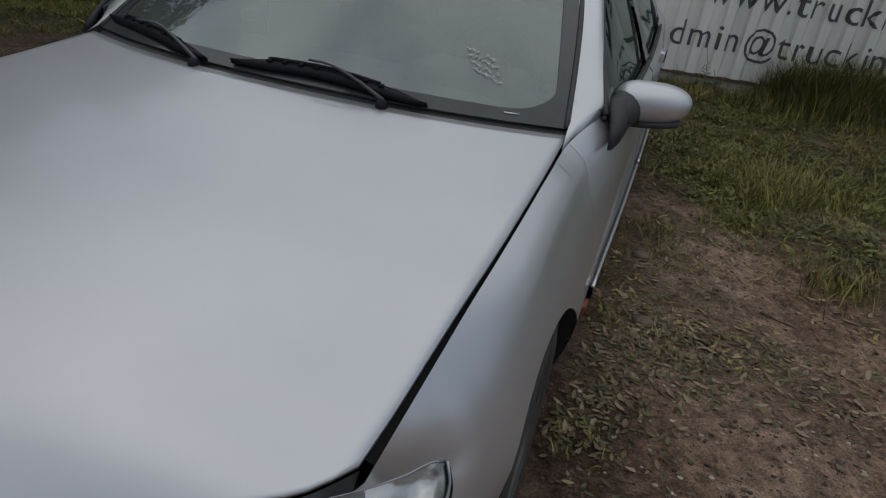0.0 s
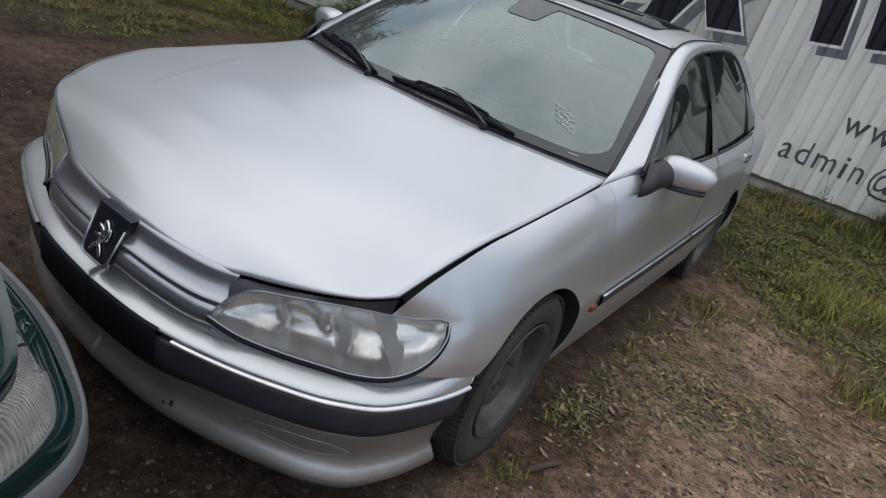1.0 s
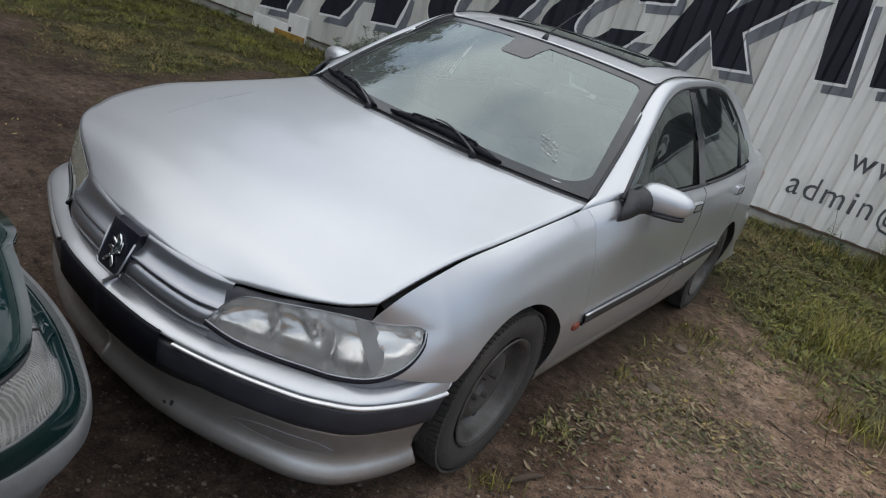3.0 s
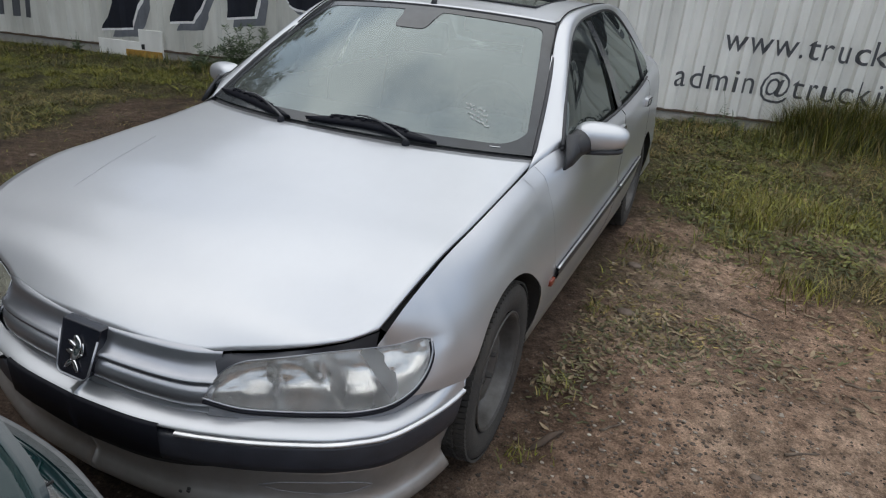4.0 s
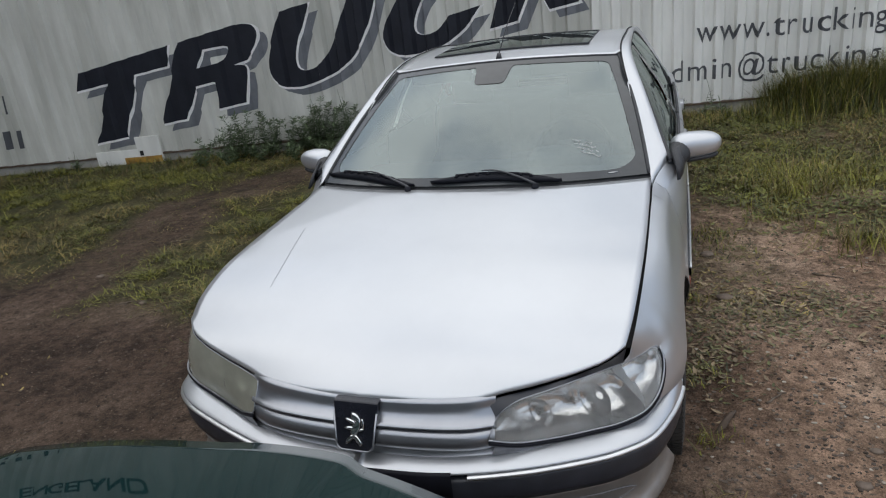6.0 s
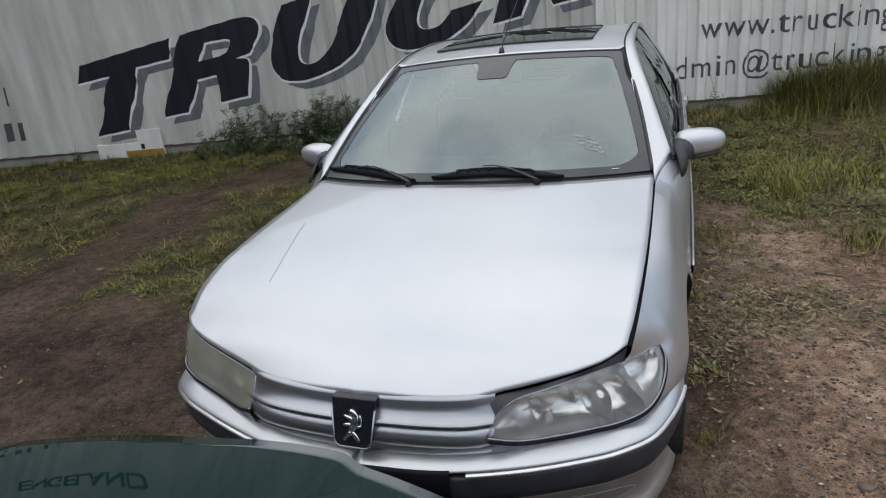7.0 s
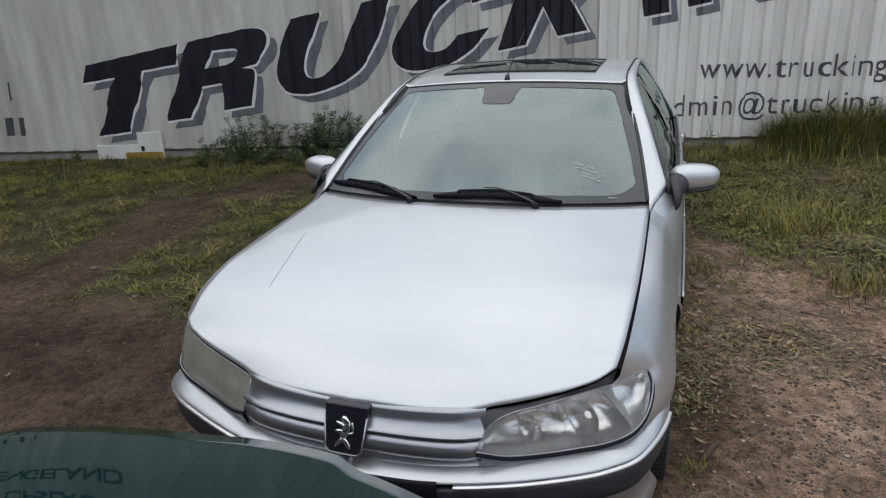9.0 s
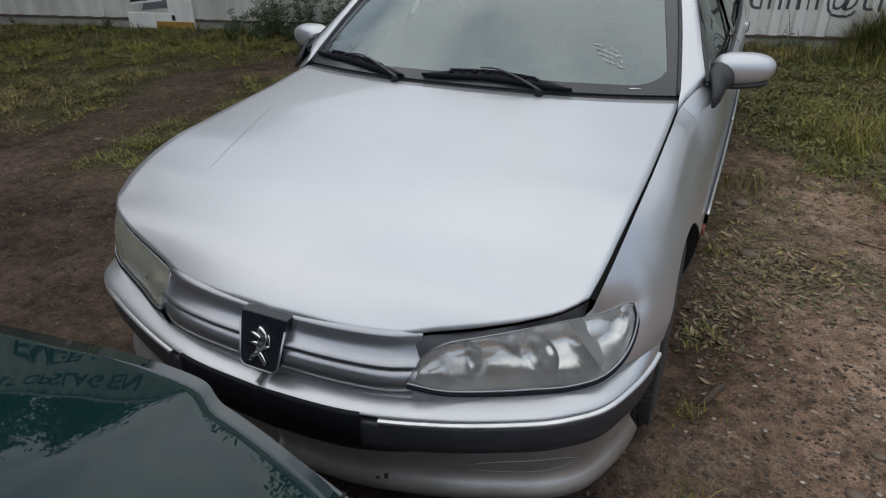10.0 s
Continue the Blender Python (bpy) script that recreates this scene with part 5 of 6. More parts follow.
# wheels
def wheel(m, sgn):
    w = thing("wheel", "dirty tyre on a bare dark steel wheel", "wheel", m)
    w.parent = car
    prof = [(0.200, -0.070), (0.225, -0.086), (0.262, -0.092), (0.290, -0.086), (0.302, -0.070), (0.306, -0.035), (0.307, 0.0), (0.306, 0.035), (0.302, 0.070), (0.290, 0.086), (0.262, 0.092), (0.225, 0.086), (0.200, 0.070)]
    tyre = part("tyre", turned(prof, 72), RUBBER, w, "worn dusty tyre")
    bm = bmesh.new()
    for row, (x0, x1) in enumerate(((-0.084, -0.050), (-0.044, -0.012), (-0.008, 0.008), (0.012, 0.044), (0.050, 0.084))):
        for i in range(96):
            a = 2 * math.pi * (i + 0.5 * (row % 2)) / 96
            r = 0.307 if abs(x0 + x1) < 0.12 else 0.303
            mat4 = Matrix.Rotation(a, 4, "X") @ Matrix.Translation(((x0 + x1) / 2, 0, r + 0.0015)) @ Matrix.Rotation(0.25 * (-1) ** row, 4, "Z") @ Matrix.Diagonal((x1 - x0, 0.0150, 0.008, 1))
            bmesh.ops.create_cube(bm, size=1, matrix=mat4)
    tagged(part("tread", bm, RUBBER, tyre), kind="stuff")
    rim = part("rim", turned([(0.206, 0.080), (0.200, 0.084), (0.192, 0.078), (0.186, 0.055), (0.178, 0.030), (0.165, 0.012), (0.150, 0.010), (0.138, 0.026), (0.120, 0.040), (0.092, 0.044), (0.078, 0.036), (0.060, 0.030), (0.034, 0.032), (0.030, 0.020), (0.0, 0.020)], 64), STEEL, w, "bare dark steel wheel")
    part("rim_back", turned([(0.204, -0.08), (0.19, -0.07), (0.186, 0.055)], 48), STEEL, rim)
    part("rim_edge", tube([(0.082, 0.203 * math.cos(a), 0.203 * math.sin(a)) for a in np.linspace(0, 2 * np.pi, 64, endpoint=False)], 0.0045, 6, closed=True), STEEL, rim)
    for i in range(4):
        a = math.pi / 2 * i + 0.5
        bm = bmesh.new()
        bmesh.ops.create_cone(bm, cap_ends=True, segments=6, radius1=0.011, radius2=0.009, depth=0.022, matrix=Matrix.Translation((0.042, 0.054 * math.cos(a), 0.054 * math.sin(a))) @ Matrix.Rotation(math.pi / 2, 4, "Y"))
        part("wheel_bolt", bm, STEEL, rim)
    for i in range(8):
        a = 2 * math.pi * i / 8 + 0.2
        bm = bmesh.new()
        bmesh.ops.create_cone(bm, cap_ends=True, segments=12, radius1=0.013, radius2=0.013, depth=0.004, matrix=Matrix.Translation((0.0305, 0.134 * math.cos(a), 0.134 * math.sin(a))) @ Matrix.Rotation(math.pi / 2, 4, "Y"))
        part("vent_hole", bm, DARK, rim)
    return w


for y in (1.003, 3.65):
    for sgn in (1, -1):
        turn = 0 if sgn > 0 else 180
        wheel(pose(sgn * (0.803 if y < 2 else 0.792), y, HUB_Z + 0.005, 0, 0, turn + (1.5 if y < 2 else 0)), sgn)

# underside and cabin
part("floor_pan", box(-0.70, 0.70, 0.62, 4.5, 0.20, 0.24), UNDER, car)
part("engine_bay", box(-0.56, 0.56, 0.42, 1.30, 0.24, 0.52), UNDER, car)
part("engine_bay", box(-0.30, 0.30, 0.28, 0.42, 0.24, 0.50), UNDER, car)
part("boot_floor", box(-0.55, 0.55, 3.9, 4.5, 0.24, 0.9), UNDER, car)
part("firewall", box(-0.70, 0.70, 1.28, 1.36, 0.24, 0.88), UNDER, car)
dash = part("dashboard", soft_box(-0.70, 0.70, 1.45, 1.95, 0.62, 0.905, 0.06, 4), DASH, car, "grey dashboard")
part("dash_hood", soft_box(0.20, 0.56, 1.72, 1.98, 0.86, 0.955, 0.03, 3), DASH, dash)
wheel_c = Matrix.Translation((0.37, 2.06, 0.90)) @ Matrix.Rotation(radians(62), 4, "X")
sw = tube([(0.185 * math.cos(a), 0.185 * math.sin(a), 0) for a in np.linspace(0, 2 * np.pi, 40, endpoint=False)], 0.014, 8, closed=True)
sw.transform(wheel_c)
steer = part("steering_wheel", sw, TRIM, car, "black steering wheel")
hub = soft_box(-0.075, 0.075, -0.06, 0.06, -0.03, 0.02, 0.02, 2)
bmesh.ops.transform(hub, matrix=wheel_c, verts=hub.verts)
part("hub", hub, TRIM, steer)
sp = soft_box(-0.18, 0.18, -0.02, 0.02, -0.012, 0.006, 0.008, 2)
bmesh.ops.transform(sp, matrix=wheel_c, verts=sp.verts)
part("spoke", sp, TRIM, steer)
for x in (0.37, -0.37):
    seat = part("seat", soft_box(x - 0.25, x + 0.25, 2.15, 2.68, 0.35, 0.55, 0.07, 3), FABRIC, car, "grey fabric front seat")
    b = soft_box(x - 0.24, x + 0.24, 2.66, 2.80, 0.50, 1.08, 0.06, 3)
    bmesh.ops.transform(b, matrix=Matrix.Translation((0, 2.72, 0.5)) @ Matrix.Rotation(radians(-12), 4, "X") @ Matrix.Translation((0, -2.72, -0.5)), verts=b.verts)
    part("backrest", b, FABRIC, seat)
    part("headrest", soft_box(x - 0.13, x + 0.13, 2.80, 2.90, 1.07, 1.25, 0.04, 3), FABRIC, seat)
rear_seat = part("rear_seat", soft_box(-0.62, 0.62, 3.15, 3.62, 0.35, 0.58, 0.07, 3), FABRIC, car, "grey fabric rear bench")
part("backrest", soft_box(-0.62, 0.62, 3.56, 3.74, 0.5, 1.02, 0.06, 3), FABRIC, rear_seat)
part("parcel_shelf", box(-0.60, 0.60, 3.70, 4.05, 0.98, 1.01), FABRIC, car)
part("headliner", sheet(both(roof_g[0:27, 1:22] - [0, 0, 0.03])), FABRIC, car)
im = part("inner_mirror", soft_box(-0.12, 0.12, 2.03, 2.06, 1.235, 1.30, 0.015, 2), TRIM, car, "black inner mirror on a grey sensor base")
part("mirror_foot", soft_box(-0.07, 0.05, 2.03, 2.08, 1.285, 1.34, 0.01, 2), FRIT, im)
part("sun_visor", soft_box(0.16, 0.50, 2.15, 2.19, 1.275, 1.335, 0.01, 2), FABRIC, car)
part("sun_visor", soft_box(-0.50, -0.16, 2.15, 2.19, 1.275, 1.335, 0.01, 2), FABRIC, car)


# ---- the dark green car, nose to nose with the silver one ----
hatch = thing("hatchback", "dark green car with grey bumper, parked nose to nose", "car")
GX, G_WIDE = 0.03, 1.27  # the line that the nose is drawn from stands right of the car's middle


def g_both(g):
    o = g[::-1][:-1].copy() if abs(g[0][0][0]) < 1e-6 else g[::-1].copy()
    o[..., 0] *= -G_WIDE
    g = np.concatenate([o, g])
    g[..., 0] += GX
    return g


def g_side(g, on):
    g = np.array(g, float)
    if on:
        g[..., 0] *= -G_WIDE
        g = g[::-1]
    g[..., 0] += GX
    return g


LENS_GREEN = glass("ribbed_lamp_lens", (0.80, 0.80, 0.77), dust=0.42, ior=1.45, flute=60.0, tone=(1.0, 1.0, 1.0), grey=(0.50, 0.49, 0.47))
# hood: from the nose curve back to the windscreen
NOSE_R = curve([(0, -0.158), (0.10, -0.160), (0.148, -0.167), (0.172, -0.180), (0.205, -0.196), (0.26, -0.208), (0.35, -0.230), (0.48, -0.268), (0.56, -0.308), (0.62, -0.40), (0.635, -0.50)], 34)
NOSE_L = curve([(0, -0.158), (0.08, -0.164), (0.142, -0.176), (0.315, -0.204), (0.47, -0.248), (0.585, -0.302), (0.628, -0.40), (0.635, -0.50)], 34)


def g_hood_rows(nose):
    """The hood from its front edge back to the windscreen."""
    out = []
    for f in np.linspace(0, 1, 22):
        row = []
        for i, (x, y) in enumerate(nose):
            u = i / 33
            d = 1.05 * f
            yb = -1.25 + 0.12 * (1 - u * u)
            z = 0.702 + 0.008 * (1 - u * u) + 0.235 * d - 0.17 * d * d + 0.12 * d**4 + 0.026 * (1 - u * u) * smooth01(0, 0.6, d)
            row.append((x * (1 + 0.08 * f), y + (yb - y) * f, z - 0.02 * u**4 * (1 - f)))
        out.append(row)
    return np.array(out).transpose(1, 0, 2)


def g_pair(left, right):
    o = left[::-1][:-1].copy()
    o[..., 0] *= -G_WIDE
    g = np.concatenate([o, right])
    g[..., 0] += GX
    return g


hood_l, hood_r = g_hood_rows(NOSE_L), g_hood_rows(NOSE_R)
rows = hood_r.transpose(1, 0, 2)
g_hood = part("hood", sheet(g_pair(hood_l, hood_r)), GREEN, hatch, "glossy dark green hood mirroring the wall", thick=0.008)
edge_of = lambda g: np.array([[(r[0], r[1] + 0.003, r[2] - 0.001), (r[0], r[1] + 0.004, r[2] - 0.012), (r[0], r[1] - 0.006, r[2] - 0.03)] for r in g[:, 0]])
part("hood_lip", sheet(g_pair(edge_of(hood_l), edge_of(hood_r))), GREEN, g_hood)
for x, y in ((0.30, -0.42), (-0.12, -0.36), (0.10, -0.50), (-0.30, -0.55), (0.42, -0.50), (0.20, -0.30), (-0.05, -0.62), (0.36, -0.36)):
    k = np.unravel_index(int(np.argmin((hood_r[..., 0] - abs(x - GX)) ** 2 + (hood_r[..., 1] - y) ** 2)), hood_r.shape[:2])
    bm = bmesh.new()
    bmesh.ops.create_icosphere(bm, subdivisions=1, radius=0.0028, matrix=Matrix.Translation((x, y, hood_r[k][2] + 0.001)) @ Matrix.Diagonal((1.6, 1, 0.5, 1)))
    part("speck", bm, WHITE_INK, g_hood, "pale speck on the paint")
# nose: four outlines, one above the other, all swept from the middle to the side
C_BUMP = curve([(0, -0.043), (0.108, -0.047), (0.235, -0.062), (0.376, -0.099), (0.46, -0.127), (0.531, -0.166), (0.573, -0.202), (0.607, -0.255), (0.634, -0.349), (0.655, -0.60)], 44)
C_STRIP = curve([(0, -0.086), (0.103, -0.088), (0.248, -0.104), (0.375, -0.129), (0.469, -0.156), (0.511, -0.177), (0.566, -0.23), (0.596, -0.289), (0.625, -0.368), (0.650, -0.60)], 44)
C_STRIP = C_STRIP * 0.58 + C_BUMP * 0.42
C_LOW = curve([(0, -0.150), (0.2, -0.160), (0.372, -0.186), (0.453, -0.202), (0.518, -0.224), (0.558, -0.243), (0.592, -0.281), (0.617, -0.324), (0.634, -0.371), (0.655, -0.60)], 44)
C_TOP = curve([(0, -0.192), (0.2, -0.216), (0.36, -0.248), (0.45, -0.268), (0.511, -0.284), (0.554, -0.303), (0.586, -0.329), (0.615, -0.370), (0.64, -0.44), (0.66, -0.60)], 44)


def lift(c, z, inset=0.0):
    """A plan outline set at a height, drawn in toward the car."""
    out = np.stack([c[:, 0] * (1 - inset), c[:, 1] - inset * 0.6, np.full(len(c), z)], 1)
    return out


g_bump = part("front_bumper", sheet(g_both(np.stack([lift(C_STRIP, 0.490, 0.01), lift(C_STRIP, 0.494), lift((C_STRIP + C_BUMP) / 2, 0.488), lift(C_BUMP, 0.470, 0.004), lift(C_BUMP, 0.445), lift(C_BUMP, 0.41, 0.02), lift(C_BUMP, 0.36, 0.06), lift(C_BUMP, 0.29, 0.09), lift(C_BUMP, 0.22, 0.14)], 1))), GREY_BUMPER, hatch, "grey plastic front bumper")
part("bumper_top", sheet(g_both(np.stack([lift(C_LOW, 0.564, 0.01), lift(C_LOW, 0.560), lift(C_LOW * 0.6 + C_STRIP * 0.4, 0.538), lift(C_STRIP, 0.492), lift(C_STRIP, 0.484, 0.004)], 1))), GREEN, g_bump, "dark green upper bumper edge")
part("nose_panel", sheet(g_both(np.stack([lift(C_TOP, 0.690, 0.01), lift(C_TOP, 0.680), lift((C_TOP + C_LOW) / 2, 0.628), lift(C_LOW, 0.564)], 1)[:19])), GREEN, hatch)
for on in (False, True):
    lamp_g = np.stack([lift(C_TOP, 0.684), lift(C_TOP * 0.7 + C_LOW * 0.3, 0.660, -0.006), lift((C_TOP + C_LOW) / 2, 0.624, -0.010), lift(C_TOP * 0.25 + C_LOW * 0.75, 0.590, -0.006), lift(C_LOW, 0.566)], 1)[18:40]
    inner = lamp_g.copy()
    inner[:, 1:4] -= [0.02, 0.03, 0.0]
    lampo = part("headlamp", sheet(g_side(inner, on)), REFLECTOR, hatch, "headlamp with clear ribbed lens")
    ln = part("lens", outward(sheet(g_side(lamp_g, on)), (GX, -2.0, 0.5)), LENS_GREEN, lampo)
    ln.visible_shadow = False
    for i in range(9):
        rib = lamp_g[8] * (1 - i / 8) + lamp_g[12] * (i / 8)
        part("lens_rib", tube(g_side(rib[None, 1:4], on)[0] + [0, -0.006, 0], 0.0024, 5), INK_WHITE, ln)
    part("lamp_edge", tube(g_side(lamp_g[:, :1] + [0, 0, 0.004], on)[:, 0], 0.005, 6), TRIM, lampo)
    part("lower_edge", tube(g_side(lamp_g[:, 4:] + [0, 0, 0.0], on)[:, 0], 0.004, 6), GREY_BUMPER, lampo)
    shut = np.array([(0.505 + 0.12 * f, -0.262 - 0.95 * f, 0) for f in np.linspace(0, 1, 14)])
    hr = np.array(rows)
    for p in shut:
        p[2] = hr.reshape(-1, 3)[np.argmin(np.linalg.norm(hr.reshape(-1, 3)[:, :2] - p[:2], axis=1)), 2] - 0.001
    part("shut_line", tube(g_side(shut[None], on)[0], 0.003, 5), DARK, g_hood)
    fen = []
    for y in np.linspace(-0.56, -1.25, 16):
        w = 0.66 + 0.11 * smooth01(-0.56, -1.1, y)
        fen.append([(0.60 + 0.11 * smooth01(-0.5, -1.2, y), y, 0.762 + 0.19 * smooth01(-0.5, -1.3, y)), (0.63 + 0.09 * smooth01(-0.5, -1.2, y), y, 0.755 + 0.18 * smooth01(-0.5, -1.3, y)), (w - 0.02, y, 0.70 + 0.1 * smooth01(-0.5, -1.3, y)), (w, y, 0.60), (w, y, 0.45), (w - 0.04, y, 0.25)])
    part("fender", sheet(g_side(fen, on)), GREEN, hatch)
    cab = [[(0.70 - 0.14 * t, -1.28 - 0.75 * t, 0.945 + 0.43 * t), (0.745, -1.28 - 0.75 * t, 0.93)] for t in np.linspace(0, 1, 8)]
    part("side_window", outward(sheet(g_side(cab, on)), (GX, -2.0, 0.8)), SIDEGLASS, hatch, "dark front side window")
    corner_ = [[(0.58, -3.49, 1.332), (0.745, -3.49, 0.93), (0.772, -3.49, 0.5), (0.75, -3.49, 0.3)], [(0.66, -3.50, 1.318), (0.792, -3.75, 0.93), (0.792, -3.765, 0.5), (0.792, -3.78, 0.3)]]
    part("rear_corner", sheet(g_side(corner_, on)), GREEN, hatch)
    body = [[(0.745, y, 0.93), (0.775, y, 0.75), (0.775, y, 0.5), (0.75, y, 0.25)] for y in np.linspace(-1.25, -3.75, 14)]
    part("side_panel", sheet(g_side(body, on)), GREEN, hatch)
    for y in (-0.80, -3.25):
        wm = thing("wheel", "black tyre on steel wheel", "wheel", pose(GX + (0.60 if not on else -0.78), y, 0.285))
        wm.parent = hatch
        part("tyre", turned([(0.18, -0.06), (0.22, -0.085), (0.27, -0.08), (0.285, -0.05), (0.285, 0.05), (0.27, 0.08), (0.22, 0.085), (0.18, 0.06)], 40), RUBBER, wm)
        part("rim", turned([(0.185, 0.06), (0.17, 0.02), (0.08, 0.03), (0.0, 0.03)], 32), STEEL, wm)
s = np.linspace(0, 1, 12)
gw = coons(np.array([(0, -1.30 - 0.75 * t, 0.98 + 0.42 * t) for t in s]), np.array([(0.70 - 0.14 * t, -1.28 - 0.75 * t, 0.945 + 0.43 * t) for t in s]), np.array([(0.70 * t, -1.30 + 0.02 * t, 0.98 - 0.035 * t) for t in s]), np.array([(0.56 * t, -2.05 + 0.02 * t, 1.40 - 0.025 * t) for t in s]))
part("windscreen", outward(sheet(g_both(gw)), (GX, -2.0, 0.5)), SIDEGLASS, hatch)
roof_h = [[(0, y, 1.42 - 0.05 * abs(y + 2.6) ** 2), (0.35, y, 1.41 - 0.05 * abs(y + 2.6) ** 2), (0.58, y, 1.375 - 0.05 * abs(y + 2.6) ** 2), (0.745, y, 0.93)] for y in np.linspace(-2.05, -3.5, 12)]
part("roof", sheet(g_both(np.array(roof_h).transpose(1, 0, 2))), GREEN, hatch)
part("tailgate", sheet(g_both(np.array([[(x, -3.5, 1.37 - 0.12 * x * x), (x * 1.2, -3.75, 0.93), (x * 1.2, -3.78, 0.3)] for x in np.linspace(0, 0.66, 8)]))), GREEN, hatch)
part("floor_pan", box(GX - 0.90, GX + 0.72, -3.7, -0.35, 0.2, 0.25), UNDER, hatch)
part("front_block", box(GX - 0.72, GX + 0.55, -1.2, -0.30, 0.25, 0.62), UNDER, hatch)

# ---- plants, stones and litter ----
LEAF = material("grass_blades", (0.205, 0.195, 0.022), rough=0.5, second=(0.082, 0.086, 0.012), scale=1.6, rand=0.7)
DARKLEAF = material("dark_grass_blades", (0.070, 0.080, 0.013), rough=0.6, second=(0.028, 0.037, 0.008), scale=1.6, rand=0.6)
STRAW = material("dry_grass", (0.285, 0.215, 0.078), rough=0.75, second=(0.115, 0.085, 0.034), scale=2.0, rand=0.6)
WEED = material("weed_leaves", (0.108, 0.150, 0.070), rough=0.55, second=(0.052, 0.078, 0.033), scale=5.0, rand=0.5)
LITTER = material("fallen_leaves", (0.27, 0.205, 0.125), rough=0.7, second=(0.105, 0.076, 0.045), scale=5.0, rand=0.6)
GREENLITTER = material("flat_weeds", (0.105, 0.112, 0.036), rough=0.65, second=(0.048, 0.050, 0.018), scale=5.0, rand=0.5)
LOWLEAF = material("low_weed_leaves", (0.135, 0.128, 0.048), rough=0.6, second=(0.055, 0.050, 0.022), scale=9.0, rand=0.55)
PEBBLE = material("pebbles", (0.135, 0.104, 0.082), rough=0.9, second=(0.06, 0.046, 0.036), scale=20.0, rand=0.55)
rng = random.Random(11)


def under_car(x, y, pad=0.0):
    return -0.9 - pad < x < 0.9 + pad and 0.2 - pad < y < 4.65 + pad or (-1.05 - pad < x < 0.62 + pad and -3.9 < y < -0.10 + pad)


def blades(name, mat, spots, label):
    """Blades of grass: each a bent, tapering strip."""
    verts, faces = [], []
    for x, y, h, lean_, w in spots:
        z = height(x, y) - 0.004
        a = rng.uniform(0, 2 * math.pi)
        dx, dy = math.cos(a), math.sin(a)
        px, py = -dy * w, dx * w
        b = len(verts)
        verts += [(x - px, y - py, z), (x + px, y + py, z), (x + dx * lean_ * 0.35 + px * 0.7, y + dy * lean_ * 0.35 + py * 0.7, z + h * 0.6),
                  (x + dx * lean_ * 0.35 - px * 0.7, y + dy * lean_ * 0.35 - py * 0.7, z + h * 0.6), (x + dx * lean_, y + dy * lean_, z + h)]
        faces += [(b, b + 1, b + 2, b + 3), (b + 3, b + 2, b + 4)]
    me = bpy.data.meshes.new(name)
    me.from_pydata(verts, [], faces)
    return tagged(part(name, me, mat), label, "grass", kind="stuff")


green_spots, dry_spots, tall, tall_dry, dark_spots = [], [], [], [], []
tries = 0
while len(green_spots) + len(dry_spots) + len(dark_spots) < 150000 and tries < 950000:
    tries += 1
    x = rng.uniform(-9.8, 4.6)
    y = rng.uniform(0.9, 8.4)
    d = to_wall(x, y)
    if d < 0.02 or under_car(x, y, 0.02):
        continue
    g = grassy(x, y)
    clump = 0.52 + 1.1 * fbm(x, y, 4.2, 2) + 0.7 * fbm(x + 3, y, 13.0, 2)
    if rng.random() > g * clump:
        continue
    h = rng.uniform(0.014, 0.052) * (0.45 + 1.2 * max(0.0, clump) * g)
    if d < 1.6 and x > 0.5:
        h *= 1 + 0.5 * (1.6 - d)
    spot = (x, y, h * rng.uniform(0.4, 1.0), rng.uniform(0.5, 3.2) * h, rng.uniform(0.0015, 0.0042))
    k = rng.random()
    dry = 0.30 + 0.9 * fbm(x, y + 20, 0.9, 2)
    (dry_spots if k < dry else dark_spots if k < dry + 0.38 else green_spots).append(spot)
for i in range(15000):
    x, d = rng.uniform(0.9, 4.8), abs(rng.gauss(0, 0.55)) + 0.03
    y = WALL_Y + WALL_SLOPE * x - d / COS_W
    k = smooth01(1.3, 2.7, x + 0.5 * fbm(x, y, 2.0, 2)) * smooth01(1.5, 0.3, d)
    if rng.random() < 0.12 + k:
        h = rng.uniform(0.16, 0.36) * (0.5 + 1.35 * k)
        q = rng.random()
        (tall_dry if q < 0.16 else dark_spots if q < 0.6 else tall).append((x, y, h, rng.uniform(0.2, 1.15) * h, rng.uniform(0.0018, 0.0045)))
for i in range(6000):
    x, d = rng.uniform(-9.8, 0.9), abs(rng.gauss(0, 0.6)) + 0.04
    y = WALL_Y + WALL_SLOPE * x - d / COS_W
    if rng.random() < 0.4 + fbm(x, y, 3.0, 2):
        h = rng.uniform(0.04, 0.15)
        q = rng.random()
        (tall_dry if q < 0.3 else dark_spots if q < 0.7 else tall).append((x, y, h, rng.uniform(0.2, 1.0) * h, rng.uniform(0.002, 0.0045)))
